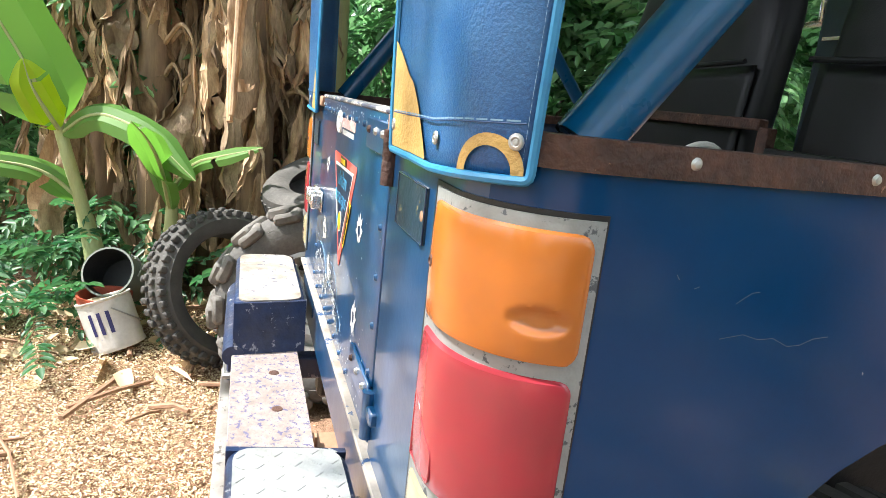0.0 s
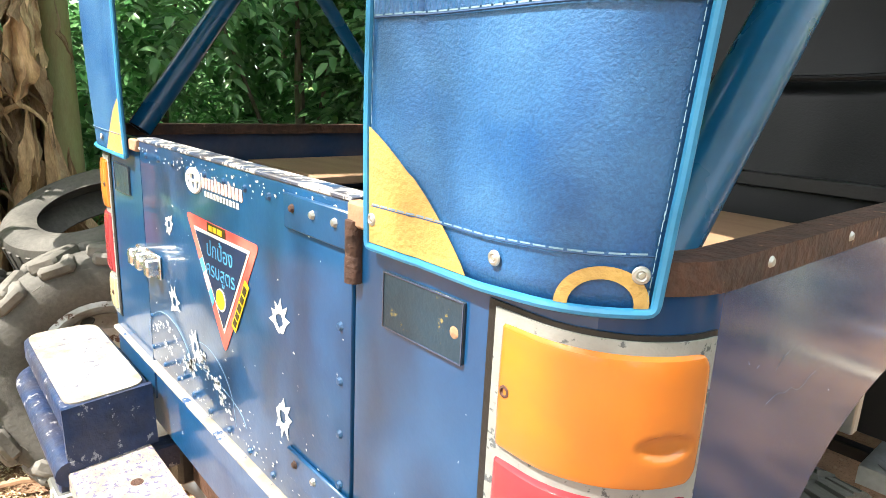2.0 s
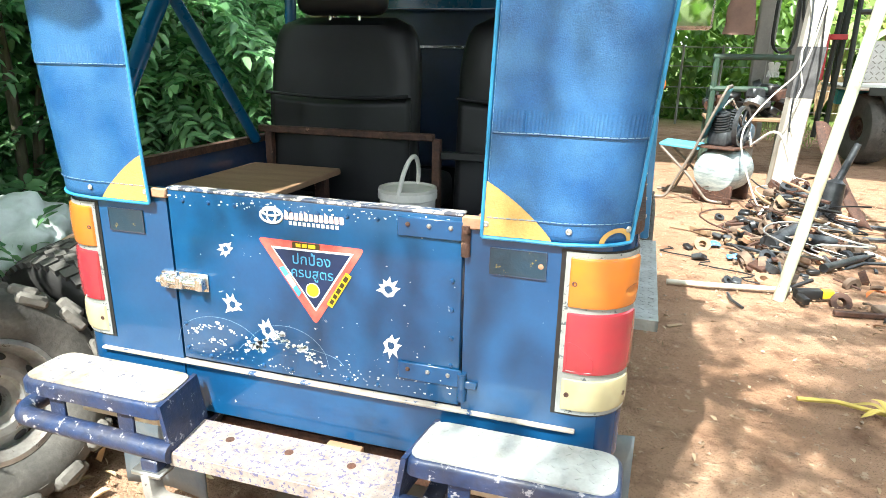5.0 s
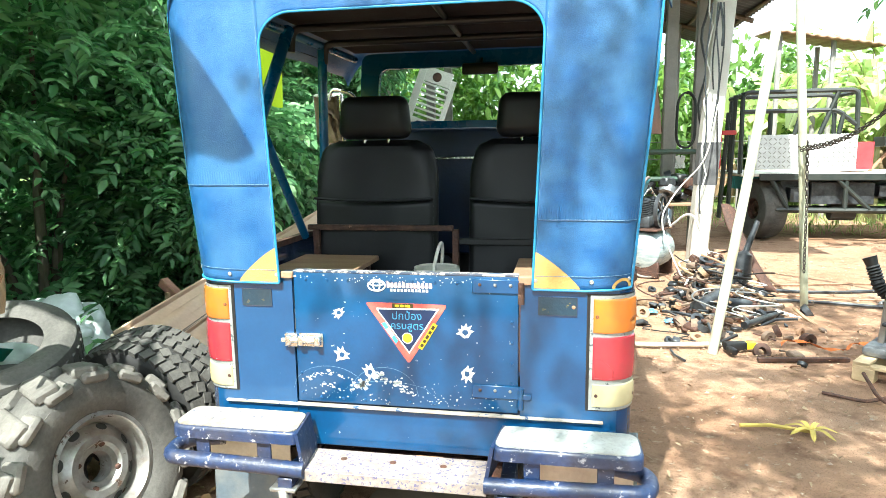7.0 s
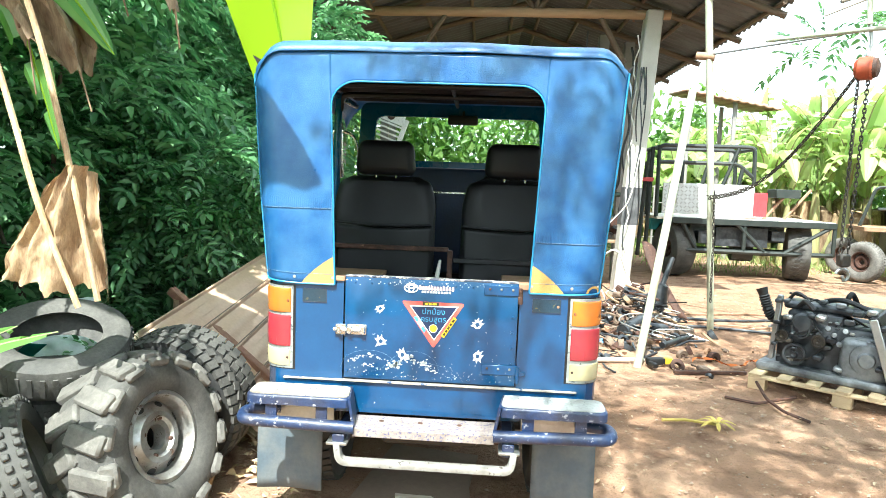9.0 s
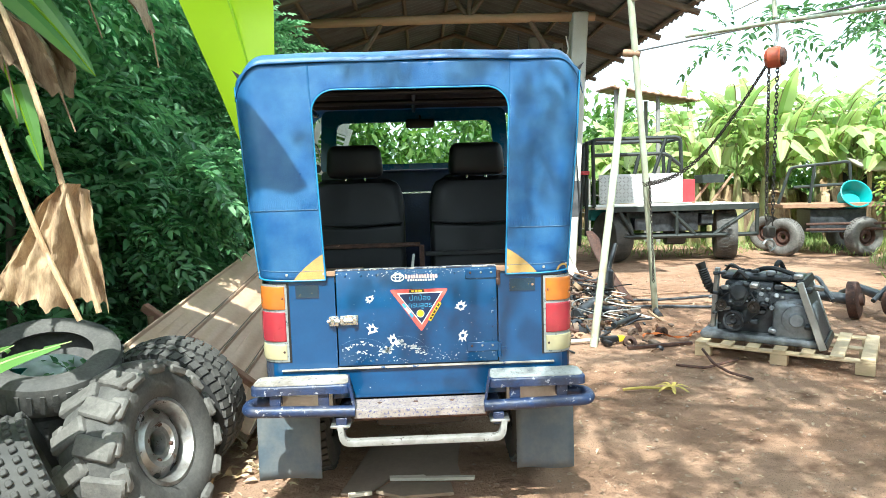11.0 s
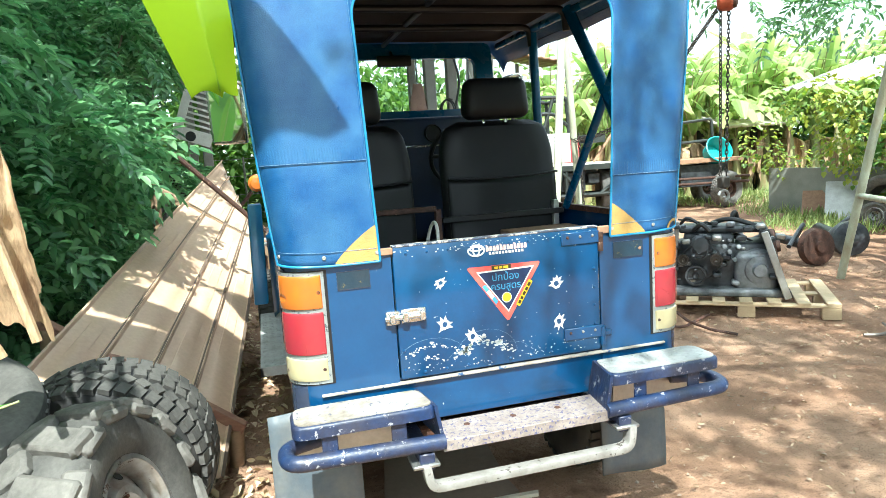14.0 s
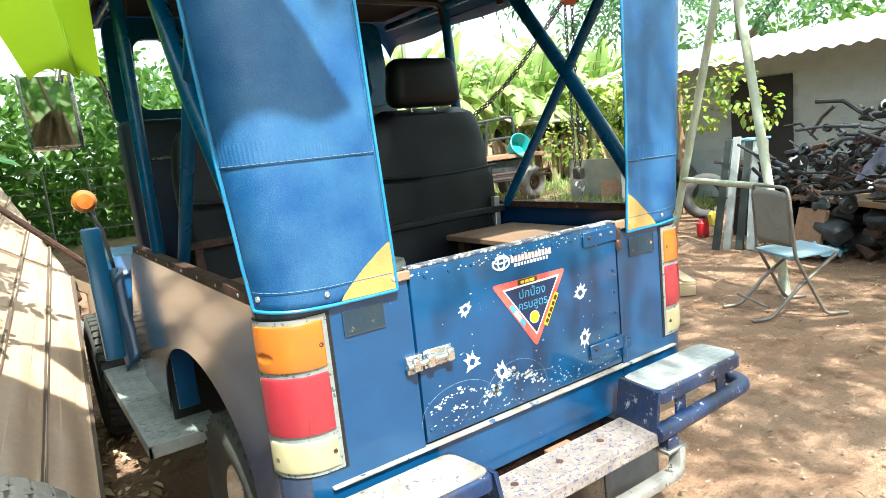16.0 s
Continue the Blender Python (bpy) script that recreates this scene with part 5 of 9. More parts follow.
MUD = [(14, -0.075, 0.2, 0.098, 0.036, 22, 0.014), (14, 0.075, 0.2, 0.098, 0.036, -22, 0.014), (14, -0.145, 0.08, 0.11, 0.036, 8, 0.042), (14, 0.145, 0.08, 0.11, 0.036, -8, 0.042), (26, -0.148, 0.03, 0.03, 0.012, 0, 0.065), (26, 0.148, 0.03, 0.03, 0.012, 0, 0.065)]
KNOB = [(44, -0.077, 0.028, 0.03, 0.019, 0, 0.016), (44, 0.077, 0.028, 0.03, 0.019, 0, 0.016), (44, -0.028, 0.028, 0.028, 0.019, 0, 0.002), (44, 0.028, 0.028, 0.028, 0.019, 0, 0.002)]
ROAD = [(44, -0.11, 0.06, 0.046, 0.013, 12, 0.014), (44, 0.11, 0.06, 0.046, 0.013, -12, 0.014), (44, -0.058, 0.042, 0.05, 0.013, 28, 0.002), (44, 0.058, 0.042, 0.05, 0.013, -28, 0.002), (44, -0.004, 0.048, 0.046, 0.013, 15, 0.0)]
ATW = [(40, -0.10, 0.06, 0.036, 0.013, 12, 0.012), (40, 0.10, 0.06, 0.036, 0.013, -12, 0.012), (40, -0.045, 0.04, 0.034, 0.012, 25, 0.0), (40, 0.045, 0.04, 0.034, 0.012, -25, 0.0), (40, 0.0, 0.034, 0.03, 0.012, 10, 0.0)]
tyre_thing("mud_tyre", "big mud tyre with pale dried lugs on a steel rim", (-1.40, 0.13, 0.39), (0.94, -0.22, 0.26), 0.40, 0.32, RUBBER_MID, MUD, 0.205, RIM, 3, 20, RUBBER_PALE)
tyre_thing("road_tyre", "worn dusty tyre leaning on the mud tyre", (-1.50, 0.74, 0.385), (-0.12, -0.97, -0.16), 0.41, 0.28, RUBBER_DARK, ROAD, 0.21, None, 4, 0, RUBBER_MID)
tyre_thing("knobby_tyre", "grey knobby tyre lying against dead banana leaves", (-1.72, -0.24, 0.35), (0.78, 0.5, 0.34), 0.345, 0.18, RUBBER, KNOB, 0.24, None, 5)
BALD = [(40, 0.0, 0.1, 0.02, 0.004, 0, 0.0)]
tyre_thing("old_tyre", "bald old tyre tilted on top of a stack", (-1.9, 0.24, 0.80), (0.22, -0.34, 1), 0.34, 0.19, RUBBER_MID, BALD, 0.20, None, 6)
for k, (x, y, z) in enumerate(((-2.02, 0.33, 0.10), (-1.98, 0.36, 0.30), (-2.0, 0.32, 0.52))):
    tyre_thing("old_tyre", "bald old tyre lying in a stack", (x, y, z), (0.05 * k, -0.06, 1), 0.335, 0.2, RUBBER_MID, BALD, 0.20, None, 7 + k)

# torn board on the ground under the jeep
bm = bmesh.new()
prism(bm, [(-0.295, 1.13), (0.244, 1.04), (0.20, 0.62), (0.21, 0.47), (0.05, 0.46), (-0.02, 0.49), (-0.19, 0.48), (-0.23, 0.40), (-0.30, 0.30), (-0.45, 0.30)], lambda a, b, d: (a, b, 0.016 - d), 0.014)
solid("board", bm, surface("dusty_board", (0.27, 0.2, 0.145), 0.85, second=(0.2, 0.14, 0.1), scale=4, grain=35), "torn dusty board lying on the earth under the jeep", "board", smooth=False)
SPLINT = surface("split_pale_wood", (0.7, 0.62, 0.5), 0.8, second=(0.5, 0.4, 0.28), scale=12, stretch=(1, 6, 6))
for pts in ([(-0.195, 0.475), (0.0, 0.47), (0.015, 0.452), (0.29, 0.435), (0.28, 0.41), (0.03, 0.425), (-0.19, 0.445)], [(-0.41, 0.285), (-0.285, 0.30), (-0.28, 0.283), (-0.40, 0.262)], [(-0.18, 0.40), (0.15, 0.36), (0.16, 0.24), (-0.12, 0.22), (-0.26, 0.30)]):
    bm = bmesh.new()
    prism(bm, pts, lambda a, b, d: (a, b, 0.022 - d), 0.018)
    solid("wood_splinter", bm, SPLINT if len(pts) != 5 else surface("dusty_scrap_board", (0.25, 0.185, 0.13), 0.85, scale=5, grain=35), "pale splintered strip of wood on the ground", "wood scrap", group="splinters under the jeep", smooth=False)

# ---- leaves ----
LEAF_DARK = leaf_material("shrub_leaves", (0.055, 0.15, 0.062), (0.23, 0.41, 0.2), 0.33, 0.42)
LEAF_SPRAY = leaf_material("feathery_leaves", (0.05, 0.12, 0.05), (0.13, 0.24, 0.09), 0.4, 0.35)
LEAF_WEED = leaf_material("weed_leaves", (0.03, 0.1, 0.045), (0.075, 0.18, 0.075))
LEAF_FAR = leaf_material("distant_leaves", (0.07, 0.15, 0.04), (0.15, 0.24, 0.06), 0.4, 0.4)
LEAF_VINE = leaf_material("vine_leaves", (0.14, 0.25, 0.05), (0.36, 0.38, 0.07))
BANANA = leaf_material("banana_leaf", (0.08, 0.2, 0.045), (0.13, 0.26, 0.06), 0.35, 0.35)
# grove leaves are lightened so their colour carries the distance haze
GROVE_HAZED = leaf_material("hazed_grove_leaf", (0.2, 0.32, 0.1), (0.48, 0.54, 0.24), 0.4, 0.45)
BANANA_BRIGHT = leaf_material("young_banana_leaf", (0.22, 0.36, 0.015), (0.3, 0.42, 0.02), 0.35, 0.55)
DEAD = surface("dead_banana_leaf", (0.56, 0.4, 0.24), 0.7, second=(0.22, 0.125, 0.065), scale=6.5, amount=0.95, stretch=(3, 3, 0.8), grain=45, bump=0.35, fine=0.3, vary=0.5)
DRY = leaf_material("dry_leaf_litter", (0.34, 0.23, 0.12), (0.72, 0.6, 0.4), 0.8, 0.1)
GRASS = leaf_material("grass_blades", (0.16, 0.26, 0.07), (0.42, 0.46, 0.2), 0.5, 0.3)
BARK = surface("grey_bark", (0.16, 0.13, 0.1), 0.85, second=(0.08, 0.065, 0.05), scale=6, stretch=(3, 3, 0.6), grain=25, bump=0.5)
STEM = surface("banana_stem", (0.28, 0.3, 0.13), 0.6, second=(0.22, 0.14, 0.07), scale=5, stretch=(3, 3, 0.7), amount=0.8)
STEM_DEAD = surface("dead_banana_stem", (0.3, 0.2, 0.12), 0.85, second=(0.14, 0.09, 0.06), scale=5, stretch=(5, 5, 0.7), amount=0.9)
STEM_LIVE = surface("young_banana_stem", (0.36, 0.42, 0.2), 0.5, second=(0.3, 0.3, 0.12), scale=6, stretch=(4, 4, 0.7), amount=0.8)
rng = np.random.default_rng(4)


def unit(a):
    return a / np.maximum(1e-9, np.linalg.norm(a, axis=-1, keepdims=True))


def leaves_mesh(name, base, along, normal, length, width, material, fold=0.25):
    """Many single leaves, each folded along its midrib."""
    n = len(base)
    along, normal = unit(along), unit(normal)
    side = unit(np.cross(along, normal))
    normal = np.cross(side, along)
    L, W = np.asarray(length).reshape(-1, 1) * np.ones((n, 1)), np.asarray(width).reshape(-1, 1) * np.ones((n, 1))
    tip = base + along * L - normal * L * 0.16
    v = [base]
    for sg in (-1, 1):
        v += [base + along * L * 0.28 + side * (sg * W * 0.46) + normal * W * fold, base + along * L * 0.66 + side * (sg * W * 0.4) + normal * (W * fold * 0.8 - L * 0.05)]
    v = np.stack(v + [tip], 1).reshape(-1, 3)
    i = np.arange(n).reshape(-1, 1) * 6
    f = np.concatenate([i + [0, 2, 1], i + [0, 5, 2], i + [0, 3, 4], i + [0, 4, 5]], 1).reshape(-1, 3)
    me = bpy.data.meshes.new(name)
    me.vertices.add(len(v))
    me.vertices.foreach_set("co", v.astype(np.float32).ravel())
    me.loops.add(f.size)
    me.loops.foreach_set("vertex_index", f.astype(np.int32).ravel())
    me.polygons.add(len(f))
    me.polygons.foreach_set("loop_start", np.arange(0, f.size, 3, dtype=np.int32))
    me.update(calc_edges=True)
    me.validate()
    me.materials.append(material)
    return me


def sprig_leaves(tips, out, pairs=5, sprig=0.22, leaf=0.06, width=0.026, jitter=0.3):
    """Leaflets set in pairs along small twigs; out: the twigs' ways. Gives arrays for leaves_mesh."""
    n = len(tips)
    out = unit(out + rng.normal(0, jitter, (n, 3)))
    up = unit(np.array([0, 0, 1.0]) + rng.normal(0, 0.35, (n, 3)))
    side = unit(np.cross(out, up))
    nrm_ = np.cross(side, out)
    B, A, N = [], [], []
    for k in range(pairs):
        t = (k + 0.5) / pairs
        p = tips + out * sprig * t - np.array([0, 0, 1.0]) * sprig * 0.35 * t * t
        for s in (-1, 1):
            B.append(p)
            A.append(unit(side * s + out * 0.55 + rng.normal(0, 0.12, (n, 3)) - np.array([0, 0, 0.25])))
            N.append(nrm_ + rng.normal(0, 0.15, (n, 3)))
    B.append(tips + out * sprig - np.array([0, 0, 1.0]) * sprig * 0.35)
    A.append(out - np.array([0, 0, 0.4]))
    N.append(nrm_)
    m = len(B)
    L = leaf * rng.uniform(0.7, 1.25, n * m)
    return np.concatenate(B), np.concatenate(A), np.concatenate(N), L, L * (width / leaf)


def clumps(centres, radii, count):
    """Points near the skins of lumpy balls, and the ways out of them."""
    c = np.asarray(centres, float)
    r = np.asarray(radii, float)
    if r.ndim == 1:
        r = np.repeat(r[:, None], 3, 1)
    w = r.prod(1) ** (2 / 3)
    k = rng.choice(len(c), count, p=w / w.sum())
    d = unit(rng.normal(0, 1, (count, 3)))
    rad = rng.uniform(0.55, 1.0, (count, 1)) ** 0.6
    return c[k] + d * r[k] * rad, d


def tree(name, label, category, at, stems, centres, radii, count, material, leaf=0.06, width=0.026, sprig=0.22, pairs=5, group="", bark=None, r0=0.05, floor=0.1):
    t = thing(name, label, category, Matrix.Translation(at), group)
    bm = bmesh.new()
    for path in stems:
        path = [Vector(p) for p in path]
        n = len(path)
        tube(bm, bend(path, 0.15, 3), [r0 * (1 - 0.75 * i / (len(bend(path, 0.15, 3)) - 1)) for i in range(len(bend(path, 0.15, 3)))], 8)
    part("trunk", bm, bark or BARK, t)
    p, d = clumps(centres, radii, count)
    keep = p[:, 2] > floor
    arr = sprig_leaves(p[keep], d[keep] * [1, 1, 0.6], pairs, sprig, leaf, width)
    ob = new("crown", leaves_mesh("crown", *arr, material))
    ob.parent = t
    return t


# hedge of leafy shrubs beside the roofing sheets
def shrub_shape(seed, h, spread, n=16):
    r = random.Random(seed)
    cs = [(r.uniform(-spread, spread), r.uniform(-spread, spread), h * (k + 0.6) / n + r.uniform(-0.2, 0.2)) for k in range(n)]
    return cs, [(r.uniform(0.45, 0.85), r.uniform(0.45, 0.85), r.uniform(0.16, 0.34)) for _ in cs], [[(0, 0, -0.1), (c[0] * 0.4, c[1] * 0.4, c[2] * 0.5), c] for c in cs[2::3]]


for k, (x, y, h, sp, cnt) in enumerate([(-3.2, 1.9, 3.5, 0.75, 1300), (-2.75, 3.3, 4.8, 0.75, 1700), (-2.75, 5.0, 4.3, 0.75, 1600), (-3.9, 3.6, 6.0, 1.0, 1300), (-3.2, 6.8, 4.0, 0.9, 1200),
                                        (-4.4, 1.2, 3.3, 0.9, 900), (-4.6, 6.2, 6.5, 1.2, 1000), (-3.7, 8.6, 6.0, 1.1, 900), (-5.6, 3.0, 4.6, 1.2, 800), (-4.0, -0.3, 2.4, 0.7, 800), (-4.6, -1.7, 2.6, 1.0, 800), (-6.3, 0.2, 4.0, 1.2, 700)]):
    cs, rs, st = shrub_shape(k, h, sp)
    tree("shrub", "dense dark green shrub with small leaflets", "shrub", (x, y, 0), st, cs, rs, int(cnt * 1.3), LEAF_DARK, 0.105, 0.046, 0.33, 5, "shrubs beside the yard", r0=0.04)
# dim thicket that closes the view behind the shrubs
def thicket(name, label, boxes, count, material, leaf=0.2, width=0.1):
    pts = []
    per = count // len(boxes)
    for x0, x1, y0, y1, z0, z1 in boxes:
        q = rng.uniform((x0, y0, z0), (x1, y1, z1), (per, 3))
        edge = z1 - (z1 - z0) * 0.35 * np.abs(np.sin(q[:, 0] * 0.9 + 2 * np.sin(q[:, 1] * 0.6)))
        pts.append(q[q[:, 2] < edge])
    p = np.concatenate(pts)
    a = rng.normal(0, 1, p.shape) - [0, 0, 0.5]
    L = leaf * rng.uniform(0.6, 1.3, len(p))
    ob = new(name, leaves_mesh(name, p, a, rng.normal(0, 0.6, p.shape) + [0, 0, 1], L, L * width / leaf, material))
    return tagged(ob, label, "trees", kind="stuff")


thicket("thicket", "dim green thicket behind the shrubs", [(-9, -6.4, -5, 3, 0, 3.2), (-9, -6.0, 3, 12, 0, 7.5), (-8, -3.2, 10, 14, 0, 6.5)], 24000, LEAF_DARK, 0.26, 0.15)


# ---- banana plants ----
def blade(bm, rib, width, torn=0.0, seed=0, sag=0.25, n=30, up=(0, 0, 1)):
    """A banana leaf along its midrib; torn: how deeply the sides are split into strips."""
    r = random.Random(seed)
    rib = [Vector(p) for p in rib]
    fine = bend(rib, 9, 12) if len(rib) > 2 else rib
    tot = [0.0]
    for a, b in zip(fine, fine[1:]):
        tot.append(tot[-1] + (b - a).length)

    def at(t):
        d = t * tot[-1]
        for i in range(len(fine) - 1):
            if d <= tot[i + 1] or i == len(fine) - 2:
                s = (d - tot[i]) / max(1e-6, tot[i + 1] - tot[i])
                return fine[i].lerp(fine[i + 1], s), (fine[i + 1] - fine[i]).normalized()
    for sg in (-1, 1):
        strip, prev = 0.0, None
        for i in range(n + 1):
            t = i / n
            p, d = at(t)
            side_ = d.cross(Vector(up))
            side_ = side_.normalized() if side_.length > 1e-3 else Vector((1, 0, 0))
            nr = side_.cross(d).normalized()
            w = width / 2 * (min(1, t / 0.12) ** 0.6) * (min(1, (1 - t) / 0.3) ** 0.7 + 0.02)
            if torn and (i == 0 or r.random() < torn * 0.5):
                strip = r.uniform(-0.35, 0.35) * torn
                prev = None if i == 0 else "gap"
            ph = sag + strip
            q1 = p + side_ * sg * w * 0.5 + nr * w * (0.16 - ph * 0.15)
            q2 = p + side_ * sg * w * math.cos(ph) - nr * w * math.sin(ph) * 0.9 + d * w * 0.25
            if prev == "gap":
                vs = [bm.verts.new(p), bm.verts.new(q1), bm.verts.new(q2)]
                gap = d * (tot[-1] / n * 0.12)
                for v_ in vs[1:]:
                    v_.co += gap
            else:
                vs = [bm.verts.new(p), bm.verts.new(q1), bm.verts.new(q2)]
                if prev is not None:
                    bm.faces.new((prev[0], prev[1], vs[1], vs[0]))
                    bm.faces.new((prev[1], prev[2], vs[2], vs[1]))
            prev = vs
    return bm


def rib_tube(bm, rib, r):
    fine = bend([Vector(p) for p in rib], 9, 8)
    tube(bm, fine, [r * (1 - 0.8 * i / (len(fine) - 1)) for i in range(len(fine))], 6)


def banana_plant(name, label, at, height, leaves, size, seed, material, torn=0.5, dead=0, group="", stem=None, rise=0.0):
    r = random.Random(seed)
    t = thing(name, label, "banana plant", Matrix.Translation(at), group)
    bm = bmesh.new()
    tube(bm, [(0, 0, -0.05), (0.02, 0, height * 0.5), (0.03, 0.02, height)], [0.11 * size, 0.085 * size, 0.04 * size], 12)
    part("trunk", bm, stem or STEM, t)
    for k in range(leaves):
        a = 2.4 * k + r.uniform(-0.4, 0.4)
        el = r.uniform(0.5, 1.25) if k % 3 else r.uniform(1.1, 1.45)
        el = min(1.5, el + rise)
        ln_ = size * r.uniform(1.3, 1.9)
        d = Vector((math.cos(a), math.sin(a), 0))
        p0 = Vector((0.03, 0.02, height * 0.93))
        p1 = p0 + d * ln_ * 0.3 * math.cos(el) + Vector((0, 0, ln_ * 0.45 * math.sin(el)))
        p2 = p1 + d * ln_ * 0.45 + Vector((0, 0, ln_ * (0.32 * math.sin(el) - 0.2)))
        p3 = p2 + d * ln_ * 0.3 + Vector((0, 0, -ln_ * 0.32))
        if rise and k % 3 != 1:
            p2 = p1 + d * ln_ * 0.2 + Vector((0, 0, ln_ * 0.34))
            p3 = p2 + d * ln_ * 0.22 + Vector((0, 0, ln_ * (0.12 if k % 2 else -0.05)))
        bm = bmesh.new()
        blade(bm, [p0, p1, p2, p3], size * (r.uniform(0.26, 0.4) if rise else r.uniform(0.42, 0.6)), torn, seed * 31 + k, 0.25, 26)
        lf = part("leaf", bm, material, t)
        bm = bmesh.new()
        rib_tube(bm, [p0, p1, p2, p3], 0.018 * size)
        part("midrib", bm, STEM, lf)
    for k in range(dead):
        a = r.uniform(0, 6.28)
        d = Vector((math.cos(a), math.sin(a), 0))
        p0 = Vector((0.0, 0, height * r.uniform(0.7, 0.95)))
        ln_ = size * r.uniform(0.7, 1.3)
        bm = bmesh.new()
        rib = [p0, p0 + d * 0.22 * size + Vector((0, 0, 0.05)), p0 + d * 0.3 * size - Vector((0, 0, ln_ * 0.5)), p0 + d * r.uniform(0.15, 0.32) * size - Vector((0, 0, ln_))]
        drape(bm, rib, size * r.uniform(0.16, 0.34), seed * 17 + k)
        part("dead_leaf", bm, DEAD, t)
    return t


def drape(bm, rib, width, seed):
    """A withered leaf, folded lengthwise and hanging, with a ragged end."""
    r = random.Random(seed)
    fine = bend([Vector(p) for p in rib], 9, 10)
    n, a0, turn = len(fine), r.uniform(0, 6.28), r.uniform(-1.5, 1.5)
    pl, nu = r.uniform(2.0, 4.0), 12
    ends = [r.uniform(0.8, 1.0) for _ in range(nu + 1)]
    rows = []
    for i in range(n):
        t = i / (n - 1)
        w = width * (0.12 + min(1, t / 0.35)) * (1.0 - 0.55 * max(0, t - 0.65) / 0.35)
        a = a0 + turn * t
        s1, s2 = Vector((math.cos(a), math.sin(a), 0)), Vector((-math.sin(a), math.cos(a), 0))
        row = []
        for j in range(nu + 1):
            u = 2 * j / nu - 1
            q = fine[min(n - 1, int(i * ends[j]))] if t > 0.6 else fine[i]
            f = 0.22 * w * math.sin(u * pl * 1.57 + 2 * t + seed) + 0.15 * w * noise.noise((u * 2, t * 6, seed))
            row.append(bm.verts.new(q + s1 * (w * 0.5 * u) + s2 * f + Vector((0, 0, -abs(u) * 0.25 * w + 0.1 * w * noise.noise((t * 8, u * 3, seed + 5))))))
        rows.append(row)
    for a, b in zip(rows, rows[1:]):
        for j in range(nu):
            bm.faces.new((a[j], a[j + 1], b[j + 1], b[j]))
    return bm


# dead clump and young plants near the paint cans
def withered(bm, top, drop, width, seed):
    """A dry leaf hanging in crinkled folds from a point."""
    r = random.Random(seed)
    a0, tw = r.uniform(0, 6.28), r.uniform(-1.2, 1.2)
    lean = Vector((r.uniform(-0.3, 0.3), r.uniform(-0.3, 0.3), 0)) * drop
    nu, nv, pl = 10, 14, r.uniform(1.5, 4.5)
    cut = [r.uniform(0.78, 1.0) for _ in range(nu + 1)]

    def f(u, v):
        j = round(u * nu)
        t = v * (cut[j] if v > 0.5 else 1.0)
        a = a0 + tw * t
        w = width * (0.1 + 0.9 * math.sin(min(1, t / 0.75) * math.pi / 2) ** 1.3) * (1 - 0.45 * max(0, t - 0.7) / 0.3)
        s = 2 * u - 1
        fold = 0.3 * w * math.cos(s * pl + seed) + 0.12 * w * math.sin(s * 9 + t * 7)
        p = Vector(top) + lean * t * t - Vector((0, 0, drop * t)) + Vector((math.cos(a), math.sin(a), 0)) * (w * 0.5 * s) + Vector((-math.sin(a), math.cos(a), 0)) * fold
        c = p * 14 + Vector((seed, 0, 0))
        return p + Vector((noise.noise(c), noise.noise(c + Vector((7, 0, 0))), noise.noise(c + Vector((0, 7, 0))))) * (0.034 * (0.3 + t))
    return sheet(bm, f, nu, nv)


for k, (x, y, h) in enumerate([(-2.5, -0.12, 2.5), (-2.75, -0.66, 2.7), (-2.98, -0.35, 2.6), (-3.2, 0.0, 3.0), (-3.15, -1.0, 2.8)]):
    clump = banana_plant("banana_plant", "dying banana plant hung with brown withered leaves", (x, y, 0), h, 0 if k % 2 else 1, 1.0, 40 + k, BANANA, 0.6, 0, "dying banana clump", STEM_DEAD)
    rr = random.Random(60 + k)
    for j in range(52):
        a, d_ = rr.uniform(0, 6.28), rr.uniform(0.08, 0.42)
        z_ = rr.uniform(0.75, h + 0.15)
        bm = bmesh.new()
        withered(bm, (d_ * math.cos(a), d_ * math.sin(a), z_), min(z_ - 0.12, rr.uniform(0.35, 0.95)), rr.choice((0.06, 0.09, 0.13, 0.17, 0.24)) * rr.uniform(0.8, 1.2), 300 + 60 * k + j)
        part("dead_leaf", bm, DEAD, clump)
        bm = bmesh.new()
        a2, d2, z2 = rr.uniform(0, 6.28), rr.uniform(0.15, 0.46), rr.uniform(0.5, h)
        withered(bm, (d2 * math.cos(a2), d2 * math.sin(a2), z2), min(z2 - 0.08, rr.uniform(0.25, 0.7)), rr.uniform(0.025, 0.07), 900 + 60 * k + j)
        part("dead_strip", bm, DEAD, clump)
        if j % 3 == 0:
            bm = bmesh.new()
            rib_tube(bm, [(0, 0, z_ * 0.93), (d_ * 0.7 * math.cos(a), d_ * 0.7 * math.sin(a), z_ + 0.08), (d_ * math.cos(a), d_ * math.sin(a), z_), (d_ * 1.1 * math.cos(a), d_ * 1.1 * math.sin(a), z_ - 0.5)], 0.014)
            part("stalk", bm, DEAD, clump)


